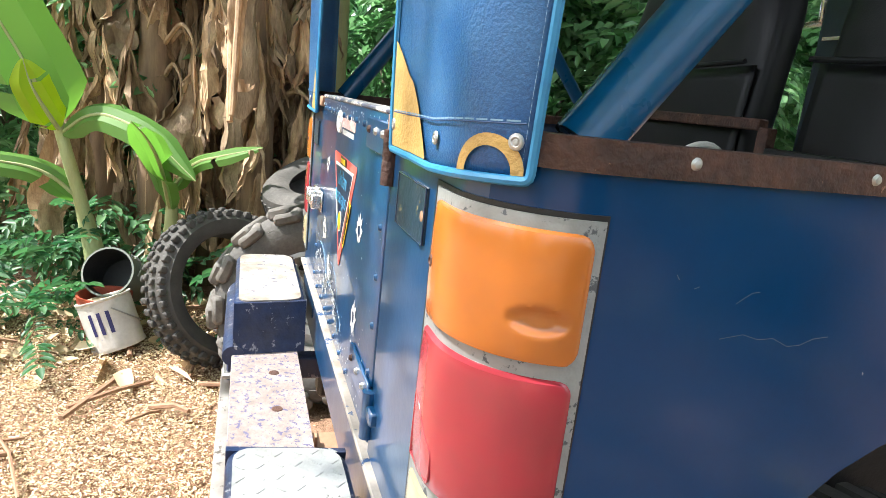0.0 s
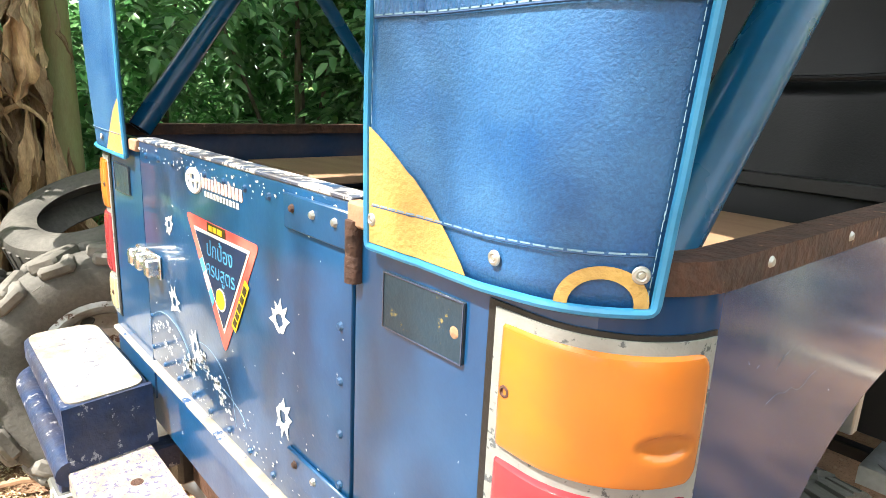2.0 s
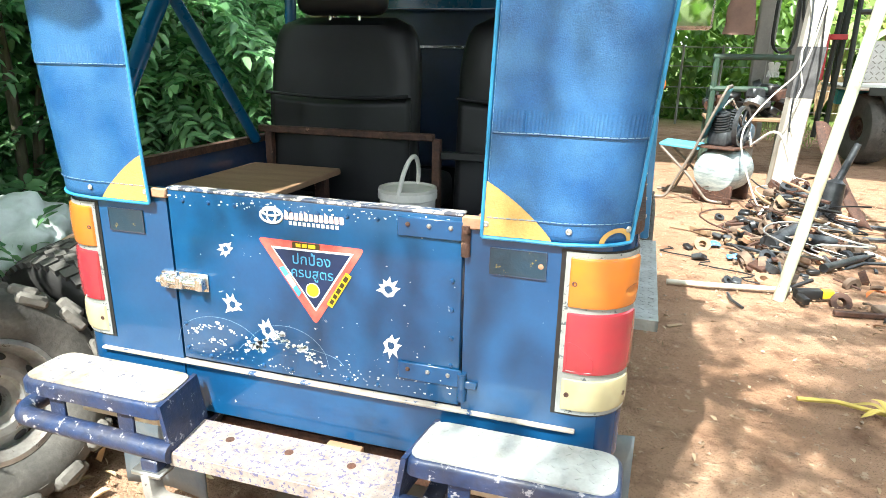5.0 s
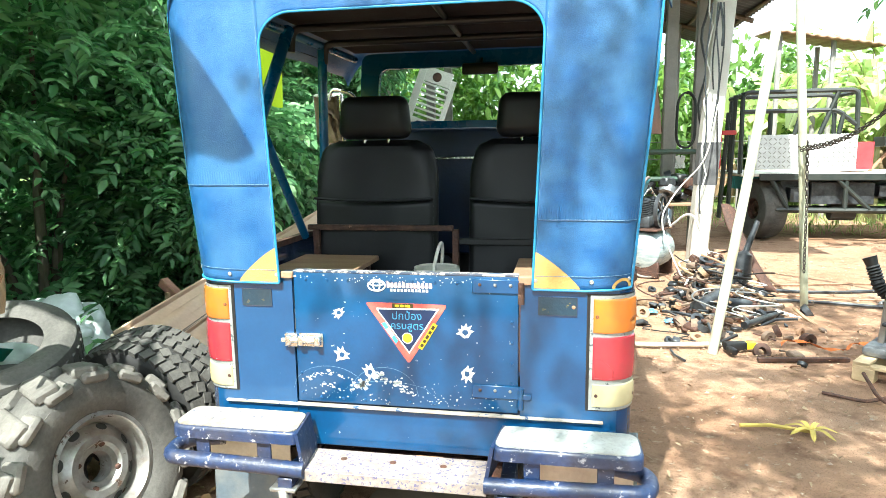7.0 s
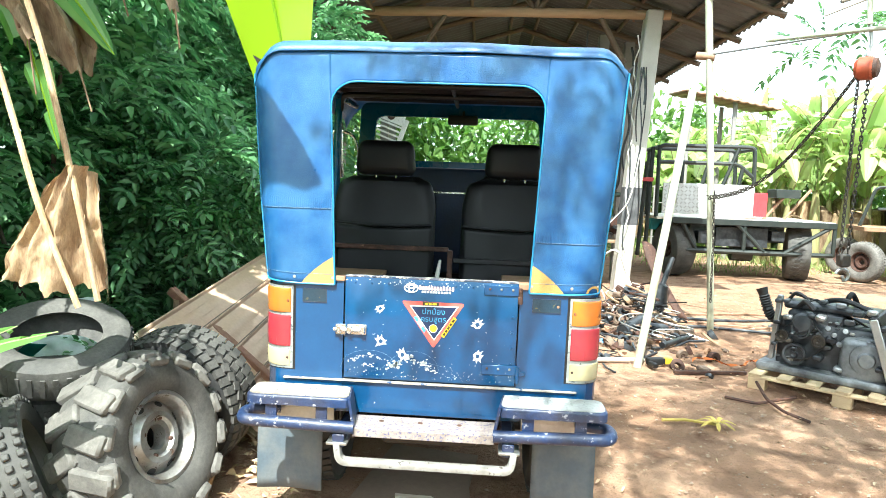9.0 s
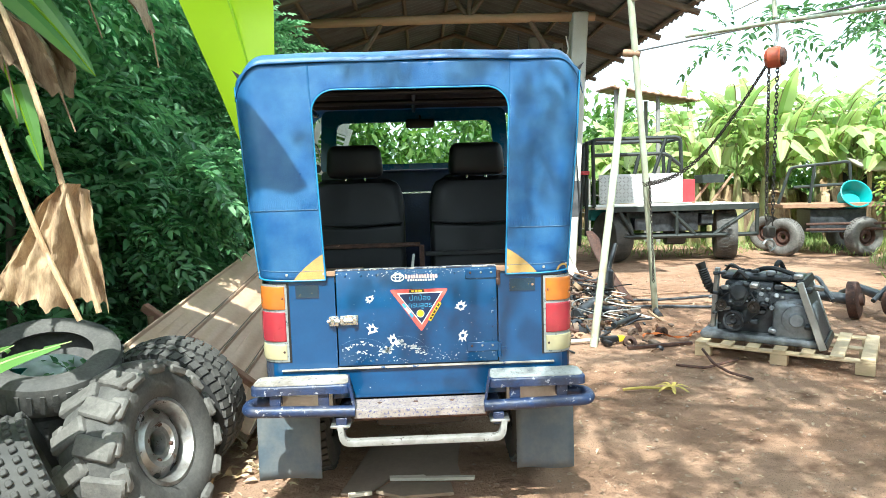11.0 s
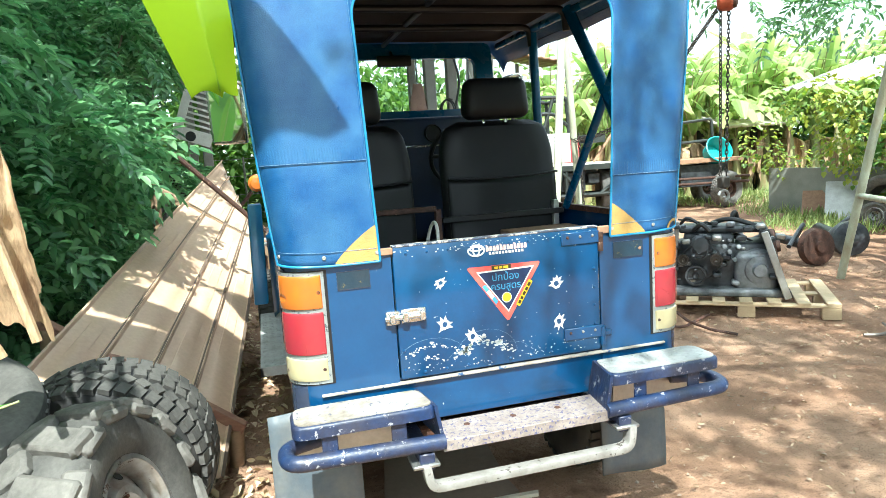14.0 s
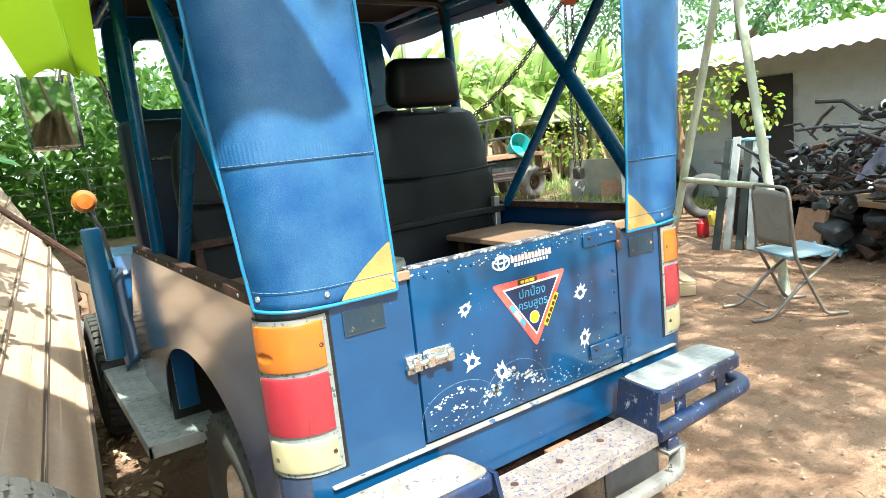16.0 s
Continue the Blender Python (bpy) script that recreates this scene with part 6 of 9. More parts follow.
def young(at, seed, trunk, leaves, label):
    t = thing("banana_shoot", label, "banana plant", Matrix.Translation(at))
    bm = bmesh.new()
    way = bend(trunk, 0.3, 4)
    tube(bm, way, [0.065 * (1 - 0.6 * i / (len(way) - 1)) for i in range(len(way))], 12)
    part("trunk", bm, STEM_LIVE, t)
    for k, (rib, w, mt) in enumerate(leaves):
        bm = bmesh.new()
        blade(bm, rib, w, 0.08, seed + k, 0.3, 24, (0.75, -0.15, 0.65))
        lf = part("leaf", bm, mt, t)
        bm = bmesh.new()
        rib_tube(bm, rib, 0.012)
        part("midrib", bm, STEM_LIVE, lf)
    return t


young((-2.3, -0.84, 0.0), 3, [(0, 0.02, -0.02), (0, -0.06, 0.4), (0, -0.2, 1.0)], [
    ([(0, -0.2, 0.95), (0.0, -0.3, 1.2), (0.05, -0.45, 1.5), (0.1, -0.62, 1.8)], 0.42, BANANA),
    ([(0, -0.19, 0.92), (0.1, -0.02, 1.06), (0.25, 0.22, 1.0), (0.4, 0.45, 0.8)], 0.17, BANANA),
    ([(0, -0.1, 0.6), (0.05, -0.25, 0.76), (0.1, -0.5, 0.8), (0.15, -0.85, 0.68)], 0.14, BANANA),
    ([(0.05, -0.18, 0.95), (0.14, -0.22, 1.06), (0.17, -0.26, 1.16), (0.18, -0.28, 1.26)], 0.17, BANANA_BRIGHT)], "young banana shoot with broad green leaves")
young((-2.15, -0.52, 0.0), 9, [(0, 0, -0.02), (0.02, 0.0, 0.4), (0.0, 0.01, 0.72)], [
    ([(0, 0, 0.7), (0.08, 0.1, 0.86), (0.2, 0.25, 0.92), (0.3, 0.42, 0.98)], 0.1, BANANA),
    ([(0, 0, 0.65), (0.02, -0.06, 0.82), (-0.02, -0.15, 0.98), (-0.04, -0.22, 1.1)], 0.09, BANANA),
    ([(0, 0, 0.6), (0.25, -0.02, 0.88), (0.55, -0.04, 1.02), (0.82, -0.05, 1.09)], 0.13, BANANA)], "small banana shoot with narrow leaves")

# dead leaf hanging in front of the tyres, from a bent stem
hung = thing("hanging_dead_leaf", "withered brown banana leaf hanging from dry stalks", "dead leaf")
bm = bmesh.new()


def broad_dead(u, v):
    w = 0.14 + 0.42 * v ** 0.75 + 0.03 * noise.noise((v * 5, 0, 3))
    x = -1.42 + 0.07 * v - w * (1 - u)
    y = -0.2 + 0.06 * math.sin(u * 9 + 0.6 * v) * (0.4 + 0.6 * v) + 0.022 * math.sin(u * 27 + 1 + v) + 0.02 * noise.noise((u * 6, v * 4, 2)) + 0.008 * noise.noise((u * 20, v * 12, 4))
    drop = 0.56 * (0.9 + 0.12 * noise.noise((u * 4.5, 1.5, 8)) + 0.07 * noise.noise((u * 22, 2.5, 8)))
    return (x + 0.008 * noise.noise((u * 9, v * 9, 5)), y, 1.66 - drop * v + 0.05 * math.sin(u * 3) + 0.01 * noise.noise((u * 9, v * 9, 7)))


sheet(bm, broad_dead, 56, 34)
torn = [f_ for f_ in bm.faces if noise.noise((f_.calc_center_median().x * 9, f_.calc_center_median().z * 7, 1.3)) > 0.55]
bmesh.ops.delete(bm, geom=torn, context="FACES")
part("dead_leaf", bm, DEAD, hung, "broad pale folded dry leaf")
for way in ([(-2.3, -0.2, 2.5), (-1.75, -0.22, 2.6), (-1.62, -0.215, 2.2), (-1.5, -0.215, 1.66), (-1.39, -0.23, 1.14)], [(-2.3, -0.3, 2.35), (-1.85, -0.26, 2.35), (-1.74, -0.25, 1.95), (-1.62, -0.25, 1.5), (-1.47, -0.24, 1.11)]):
    bm = bmesh.new()
    tube(bm, bend(way, 9, 8), 0.013, 8)
    part("stalk", bm, DEAD, hung)
for k, (rib, w) in enumerate([([(-2.3, -0.1, 2.5), (-2.0, -0.05, 2.7), (-1.85, 0.0, 2.4), (-1.82, 0.02, 2.02)], 0.22), ([(-2.3, -0.1, 2.8), (-1.9, 0.1, 3.0), (-1.6, 0.2, 2.8), (-1.5, 0.22, 2.42)], 0.16), ([(-2.0, 0.0, 2.6), (-1.75, 0.0, 2.45), (-1.64, 0.02, 2.22), (-1.56, 0.02, 1.95)], 0.24), ([(-1.9, 0.1, 2.8), (-1.4, 0.1, 2.75), (-1.22, 0.1, 2.5), (-1.19, 0.1, 2.25)], 0.13)]):
    bm = bmesh.new()
    drape(bm, rib, w, 70 + k)
    part("dead_leaf", bm, DEAD, hung)
    bm = bmesh.new()
    rib_tube(bm, rib, 0.02)
    part("stalk", bm, STEM_DEAD, hung)
# green banana leaves over the left of the jeep
big = banana_plant("banana_plant", "tall banana plant whose bright leaf hangs by the jeep", (-2.8, 0.3, 0), 2.7, 3, 1.0, 11, BANANA, 0.35)
bm = bmesh.new()


def hanging_blade(u, v):
    """Broad leaf that hangs beside the canvas, its end cut off square."""
    z = 3.35 - 1.47 * v
    xl, xr = -1.045 - 0.37 * (z - 1.88), -0.845 + 0.02 * (z - 1.9)
    fold = 0.07 * abs(u - 0.62) / 0.62 + 0.012 * math.sin(v * 11 + u * 4)
    return (2.8 + xl + (xr - xl) * u, 0.65 + fold - 0.3 * max(0, z - 2.7) ** 1.5, z + 0.03 * math.sin(u * 5) * v + (0.035 if u > 0.7 else 0) * v)


sheet(bm, hanging_blade, 24, 40)
lf = part("leaf", bm, BANANA_BRIGHT, big, "bright yellow-green leaf with its end cut off")
bm = bmesh.new()
rib_tube(bm, [(0, 0, 2.6), (0.5, 0.25, 3.3), (1.3, 0.5, 3.55), (1.68, 0.63, 3.0), (1.84, 0.655, 2.3), (1.88, 0.655, 1.9)], 0.02)
part("midrib", bm, BANANA_BRIGHT, lf)
for k, (rib, w, mt, up_) in enumerate([([(0, 0, 2.6), (0.45, -0.2, 2.85), (0.86, -0.25, 2.45), (0.97, -0.25, 2.12), (1.06, -0.25, 1.78)], 0.2, BANANA, (-0.2, -1, 0.3)), ([(0, 0, 2.6), (0.55, -0.2, 3.0), (1.0, -0.3, 2.65), (1.2, -0.3, 2.42), (1.36, -0.3, 2.2)], 0.2, BANANA, (0.2, -1, 0.6)),
                                 ([(0, 0, 2.65), (0.6, -0.85, 3.6), (1.4, -1.4, 3.9), (2.05, -1.5, 3.4)], 0.6, BANANA, (0, 0, 1)), ([(0, 0, 2.65), (0.7, -0.75, 3.8), (1.65, -1.15, 4.2), (2.45, -1.15, 3.75)], 0.62, BANANA, (0, 0, 1))]):
    bm = bmesh.new()
    blade(bm, rib, w, 0.35 if k < 2 else 0.06, 90 + k, 0.22, 30, up_)
    lf = part("leaf", bm, mt, big)
    bm = bmesh.new()
    rib_tube(bm, rib, 0.018)
    part("midrib", bm, BANANA_BRIGHT, lf)

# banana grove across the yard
base_plants = [banana_plant("banana_plant", "tall green banana plant in the grove", (11, 15, 0), 1.55, 12, 1.35, 200 + k, GROVE_HAZED, 0.6, 2, "banana grove", rise=0.35) for k in range(4)]
r2 = random.Random(8)
for k in range(64):
    a = (k / 45) if k < 46 else (k - 46) / 17
    x = 6.0 + 15 * a + r2.uniform(-0.8, 0.8)
    y = 19.5 - 6.5 * a + r2.uniform(-1.2, 1.8) + (2.0 if k % 3 == 0 else 0)
    s = r2.uniform(0.95, 1.45)
    if k > 45:
        x, y, s = 7.3 + 8.5 * a + r2.uniform(-0.3, 0.3), 13.6 - 0.6 * a + r2.uniform(-0.5, 0.5), r2.uniform(0.95, 1.25)
    src = base_plants[k % 4]
    if k < 4:
        src.matrix_world = pose(x, y, 0, 0, 0, r2.uniform(0, 360))
    else:
        copy_thing(src, pose(x, y, 0, 0, 0, r2.uniform(0, 360)) @ Matrix.Diagonal((s, s, s, 1)))

# woods that close the distance all round
thicket("far_woods", "distant green trees round the yard", [(4, 16, 20, 24, 0, 4.6), (16, 24, 12, 20, 0, 4.8), (-3, 4, 17, 22, 0, 5.5), (-9, -2, 14, 20, 0, 6.5), (19, 24, 0, 12, 0, 5.5), (2, 9, 21, 26, 0, 6)], 42000, LEAF_FAR, 0.36, 0.18)
# added trees, never in view, that limit sky light and fill reflections
thicket("unseen_back_woods", "unseen trees added behind the camera round the yard", [(-10, -7, -12, -5, 0, 4.5), (-7, 6, -15, -12, 0, 5), (6, 14, -12, -8, 0, 6), (14, 18, -8, 1, 0, 6)], 14000, LEAF_FAR, 0.4, 0.22)

# shade tree whose branches hang over the open side of the yard
limbs = [[(0, 0, -0.1), (-0.3, 0.4, 2.5), (-1.4, 1.2, 5.0), (-3.2, 1.6, 6.0), (-5.2, 2.2, 6.2)], [(-0.3, 0.4, 2.5), (-0.8, 2.2, 4.8), (-1.8, 4.2, 5.4), (-2.6, 5.8, 4.7)], [(-0.3, 0.4, 2.5), (0.2, 2.8, 5.0), (0.3, 5.4, 5.2), (0.1, 7.0, 4.6)], [(-0.3, 0.4, 2.5), (-2.2, 0.2, 5.2), (-4.4, -0.2, 5.9)]]
cs = [(-1.5, 1.3, 5.4), (-2.6, 1.2, 5.8), (-3.8, 1.8, 6.0), (-4.8, 2.3, 6.2), (-1.4, 3.2, 5.5), (-2.2, 4.4, 5.3), (-2.7, 5.4, 5.0), (0.2, 3.4, 5.3), (0.2, 5.0, 5.3), (0.2, 6.4, 4.9), (-3.4, 0.2, 5.6), (-4.4, 0.0, 5.9), (-0.8, 5.9, 5.2), (-3.3, 3.4, 5.7), (0.9, 1.4, 5.0), (-1.0, -0.2, 5.2), (-5.25, 1.8, 6.0), (-2.9, -0.6, 5.6), (-1.9, 0.4, 5.7), (-3.2, 2.4, 5.9), (-1.2, 4.6, 5.4), (-3.0, 4.6, 5.2)]
tree("shade_tree", "shade tree with drooping feathery leaves over the yard", "tree", (5.4, -4.6, 0), limbs, cs, [(0.95, 0.95, 0.35)] * len(cs), 2350, LEAF_DARK, 0.085, 0.038, 0.32, 6, r0=0.16)
cs = [(9.2, 6.5, 3.6), (8.1, 5.6, 3.45), (10.5, 5.5, 3.5), (12.5, 6.3, 3.9), (11.5, 5.0, 3.9), (9.6, 7.2, 4.3), (13.5, 5.4, 4.1), (12.0, 3.9, 4.1), (14.0, 4.2, 4.6), (10.6, 7.4, 4.9), (12.8, 7.5, 5.0), (7.6, 6.6, 4.2)]
fr = [(0.75, 0.75, 0.3)] * len(cs)
sprays = [(4.85, 7.0, 3.78), (5.1, 7.1, 3.95), (5.4, 7.0, 4.15), (5.55, 7.0, 4.3), (5.9, 7.0, 3.95), (6.2, 7.1, 4.35), (6.95, 7.0, 4.15), (7.2, 7.0, 3.8), (7.4, 7.0, 3.4), (7.5, 7.1, 4.2), (7.9, 6.6, 3.75), (8.3, 6.3, 3.9)]
tree("feathery_tree", "tree with feathery drooping twigs behind the store", "tree", (0, 0, 0), [[(14, 7.5, 0), (13.6, 7.2, 3.0), (12.2, 6.5, 4.8), (10.2, 6.2, 4.6), (8.2, 5.8, 3.8)], [(13.6, 7.2, 3.0), (13.4, 5.4, 4.8), (12.2, 4.2, 4.6)], [(12.2, 6.5, 4.8), (10.6, 7.3, 5.3), (8.0, 6.8, 5.0), (6.4, 7.0, 4.9), (5.2, 7.0, 4.5)]], cs, fr, 330, LEAF_SPRAY, 0.13, 0.055, 0.42, 5, r0=0.1, floor=-1)

tree("hanging_branch", "leafy branch with drooping feathery twigs over the yard", "branch", (0, 0, 0), [[(10.4, 7.4, 5.35), (8.0, 6.9, 5.0), (6.4, 7.05, 4.9), (5.0, 7.0, 4.3)], [(8.0, 6.9, 5.0), (7.6, 7.0, 4.5), (7.3, 7.0, 3.9)]], sprays, [(0.26, 0.2, 0.16)] * len(sprays), 62, LEAF_SPRAY, 0.15, 0.055, 0.5, 5, r0=0.04, floor=-1)

# ---- open shed ahead of the jeep ----
# grey tin with the underside's shade worked into its base colours
ROOF_TIN_SHADED = surface("shaded_grey_tin_roof", (0.13, 0.135, 0.135), 0.55, metal=0.3, second=(0.08, 0.07, 0.06), scale=2, amount=0.8, spots=(0.2, 0.1, 0.06), spot_at=0.66, spot_scale=4)
CONCRETE = surface("whitewashed_concrete", (0.6, 0.58, 0.53), 0.85, second=(0.4, 0.38, 0.33), scale=3, spots=(0.08, 0.08, 0.08), spot_at=0.7, spot_scale=4, bump=0.3)
GREY_CONC = surface("grey_concrete", (0.27, 0.26, 0.24), 0.9, second=(0.16, 0.15, 0.14), scale=3, bump=0.3)
# pole wood darkened to put the shade under the roof into its colour
RAFTER_SHADED = surface("shaded_pole_wood", (0.15, 0.105, 0.07), 0.8, second=(0.08, 0.055, 0.04), scale=5, stretch=(1, 8, 8), grain=25, bump=0.3)
shed = thing("open_shed", "open tin-roofed shed on posts with pole rafters", "shed")
RX, RZ = 0.9, 5.25
for x_e in (-2.6, 4.1):
    bm = bmesh.new()
    sheet(bm, lambda u, v: (RX + (x_e - RX) * v, 5.9 + 9.5 * u, RZ - 1.05 * v + 0.018 * math.sin(u * 9.5 * 2 * math.pi / 0.19)), 400, 6)
    rf = part("roof", bm, ROOF_TIN_SHADED, shed)
    for k in range(5):
        v = 0.08 + k * 0.22
        bm = bmesh.new()
        tube(bm, [(RX + (x_e - RX) * v, 5.95, RZ - 1.05 * v - 0.05), (RX + (x_e - RX) * v, 15.2, RZ - 1.05 * v - 0.05)], 0.035, 7)
        part("purlin", bm, RAFTER_SHADED, shed)
    for y in (6.2, 7.7, 9.6, 11.6, 13.6):
        bm = bmesh.new()
        tube(bm, [(RX, y, RZ - 0.12), (RX + (x_e - RX) * 0.5, y + 0.05, RZ - 0.62), (x_e, y, RZ - 1.17)], 0.05, 8)
        part("rafter", bm, RAFTER_SHADED, shed)
bm = bmesh.new()
tube(bm, [(-2.4, 7.7, 4.42), (0.5, 7.72, 4.46), (3.0, 7.7, 4.45)], 0.075, 10)
part("tie_beam", bm, surface("pale_pole_timber", (0.42, 0.27, 0.16), 0.7, second=(0.28, 0.17, 0.1), scale=4, stretch=(1, 6, 6)), shed)
for x in (0.6, 0.95, 1.25):
    bm = bmesh.new()
    tube(bm, [(0.9, 7.7, 4.45), (x * 1.4 - 0.35, 7.7, 5.1)], 0.04, 8)
    part("king_post", bm, RAFTER_SHADED, shed)
for x in (-1.0, 2.35):
    bm = bmesh.new()
    tube(bm, [(x, 7.75, 3.7), (x + (0.5 if x < 0 else -0.45), 7.72, 4.45)], 0.045, 8)
    part("brace", bm, RAFTER_SHADED, shed)
bm = bmesh.new()
box(bm, 2.40, 2.66, 7.55, 7.81, -0.05, 4.5, 0.02)
for v in bm.verts:
    v.co.x += 0.06 * v.co.z - 0.06
part("column", bm, CONCRETE, shed, "whitewashed concrete column with a black patch")
bm = bmesh.new()
box(bm, 2.395, 2.668, 7.545, 7.815, 1.15, 1.75, 0.004)
for v in bm.verts:
    v.co.x += 0.06 * v.co.z - 0.06
part("black_patch", bm, surface("black_soot_paint", (0.05, 0.05, 0.055), 0.8, second=(0.2, 0.2, 0.2), scale=6), shed)
for x, y in ((-2.2, 7.7), (2.75, 9.4), (2.2, 8.9), (-2.2, 13.5), (3.0, 13.5)):
    bm = bmesh.new()
    box(bm, x - 0.09, x + 0.09, y - 0.09, y + 0.09, -0.05, 4.4, 0.012)
    part("post", bm, GREY_CONC, shed)
# wire fence and litter wall ahead
bm = bmesh.new()
for k in range(12):
    tube(bm, [(-3 + k * 0.9, 16, 0), (-3 + k * 0.9, 16, 1.9)], 0.03, 6)
for z in (0.4, 0.9, 1.4, 1.85):
    tube(bm, [(-3, 16, z), (7, 16, z)], 0.012, 5)
solid("wire_fence", bm, GREY_CONC, "wire fence on thin posts behind the shed", "fence")

# small roofs beyond the yard
far_roof = thing("lean_to", "low brown tin lean-to on thin posts", "shed")
bm = bmesh.new()
sheet(bm, lambda u, v: (5.2 + 2.35 * u, 14.0 + 1.6 * v, 4.32 - 0.42 * u + 0.12 * v + 0.015 * math.sin(u * 70)), 60, 3)
rf = part("roof", bm, surface("brown_tin", (0.3, 0.17, 0.1), 0.6, second=(0.16, 0.1, 0.07), scale=3), far_roof)
rf.modifiers.new("thick", "SOLIDIFY").thickness = 0.05
for x, y in ((6.55, 14.3), (5.4, 14.3), (6.6, 15.4)):
    bm = bmesh.new()
    tube(bm, [(x, y, 0), (x, y, 4.32 - 0.42 * (x - 5.2) / 2.35)], 0.06, 8)
    part("post", bm, GREY_CONC, far_roof)
hut = thing("thatched_hut", "small open hut with a pale thatched roof", "hut")
THATCH = surface("pale_thatch", (0.5, 0.46, 0.4), 0.9, second=(0.3, 0.26, 0.2), scale=5, stretch=(8, 1, 1), bump=0.5)
bm = bmesh.new()
sheet(bm, lambda u, v: (11.0 + 2.6 * u, 12.3 + 1.5 * v, 1.9 + 0.55 * v + 0.03 * noise.noise((u * 14, v * 3, 0))), 50, 8)
rf = part("roof", bm, THATCH, hut)
rf.modifiers.new("thick", "SOLIDIFY").thickness = 0.07
for x, y in ((11.2, 12.5), (13.4, 12.5), (11.2, 13.6), (13.4, 13.6)):
    bm = bmesh.new()
    tube(bm, [(x, y, 0), (x, y, 1.9 + 0.37 * (y - 12.3))], 0.05, 8)
    part("post", bm, WOOD, hut)
bm = bmesh.new()
box(bm, 11.2, 13.4, 13.6, 13.66, 0, 1.9, 0.005)
part("back_board", bm, BLACK, hut)

# ---- gantry with chain hoist ----
PALE_POLE = surface("pale_painted_pipe", (0.5, 0.55, 0.42), 0.55, second=(0.32, 0.27, 0.17), scale=4, amount=0.9, stretch=(2, 2, 0.8), spots=(0.12, 0.1, 0.07), spot_at=0.66, spot_scale=7)
DARK_STEEL_WIRE = surface("dull_wire", (0.2, 0.2, 0.19), 0.5, metal=0.4)
gantry = thing("lifting_gantry", "home-made pipe gantry of two A-frames for lifting engines", "gantry")
A1, A2 = Vector((2.30, 4.02, 2.73)), Vector((4.52, 2.05, 3.14))
for top, feet in ((A1, ((1.765, 3.37, 0), (3.07, 5.14, 0))), (A2, ((5.06, 3.20, 0), (4.04, 1.33, 0)))):
    for k, f in enumerate(feet):
        f = Vector(f)
        head = Vector((2.585, 4.63, 3.85)) if top is A1 and k else top
        bm = bmesh.new()
        tube(bm, [f - Vector((0, 0, 0.02)), f.lerp(head, 0.5) + Vector((0.01, 0, 0)), head + (head - f).normalized() * (0.5 if top is A2 and k else 0.0)], 0.04, 12)
        part("leg", bm, PALE_POLE, gantry)
    h = 0.29 if top is A2 else 0.62
    a, b = Vector(feet[0]).lerp(top, h), Vector(feet[1]).lerp(head, h * 0.75 if top is A1 else h)
    bm = bmesh.new()
    tube(bm, [a, b], 0.03, 10)
    if top is A2:
        part("crossbar", bm, PALE_POLE, gantry)
        bm = bmesh.new()
        box(bm, top.x - 0.07, top.x + 0.07, top.y - 0.07, top.y + 0.07, top.z - 0.05, top.z + 0.06, 0.01)
        part("apex_plate", bm, PALE_RUST, gantry)
    else:
        bm.free()
BR = Vector((2.66, 4.72, 3.24))
bm = bmesh.new()
tube(bm, [BR + Vector((-0.12, 0.05, 0.0)), BR + Vector((0.06, -0.03, -0.03))], 0.045, 10)
part("clamp", bm, PALE_RUST, gantry)
bm = bmesh.new()
tube(bm, [BR, A2 + Vector((0.3, -0.5, 0.02))], 0.011, 8)
part("stay_wire", bm, DARK_STEEL_WIRE, gantry)
for nm, pts, r in (("top_beam", [(2.585, 4.63, 3.82), (3.2, 3.95, 3.9), (4.6, 2.1, 3.95)], 0.03), ("hoist_beam", [(2.95, 3.9, 3.22), (3.36, 2.9, 3.1), (4.45, 1.75, 3.0)], 0.02), ("hanger", [(3.36, 2.9, 3.14), (3.38, 3.05, 3.9)], 0.022)):
    bm = bmesh.new()
    tube(bm, pts, r, 12)
    part(nm, bm, PALE_POLE, gantry)
CHAIN = surface("oily_chain", (0.06, 0.055, 0.05), 0.45, metal=0.6, second=(0.12, 0.09, 0.07), scale=20)


def chain(parent, pts, pitch=0.045, wire=0.0055):
    pts = [Vector(p) for p in pts]
    bm0 = bmesh.new()
    link = [(0.5 * pitch * 0.55 * math.cos(a), 0.5 * pitch * 1.25 * math.sin(a), 0) for a in [2 * math.pi * i / 8 for i in range(8)]]
    tube(bm0, link, wire, 5, closed=True)
    me = mesh_of(bm0, "link")
    me.materials.append(CHAIN)
    k = 0
    for a, b in zip(pts, pts[1:]):
        n = max(1, int((b - a).length / (pitch * 0.85)))
        for i in range(n):
            o = new("link", me)
            q = (b - a).to_track_quat("Y", "Z").to_matrix().to_4x4()
            o.matrix_world = Matrix.Translation(a.lerp(b, i / n)) @ q @ pose(0, 0, 0, 0, 90 * (k % 2), 0)
            o.parent = parent
            k += 1


HX = Vector((3.36, 2.90, 2.78))
hoist = thing("chain_hoist", "orange chain hoist with a hook on oily chains", "hoist")
bm = bmesh.new()
lathe(bm, [(0.0, -0.08), (0.07, -0.075), (0.098, -0.045), (0.098, 0.045), (0.07, 0.075), (0.0, 0.08)], 24, aim(HX, (0.75, -0.65, 0)))
part("hoist_body", bm, surface("orange_enamel", (0.42, 0.075, 0.03), 0.4, second=(0.2, 0.06, 0.03), scale=12), hoist)
bm = bmesh.new()
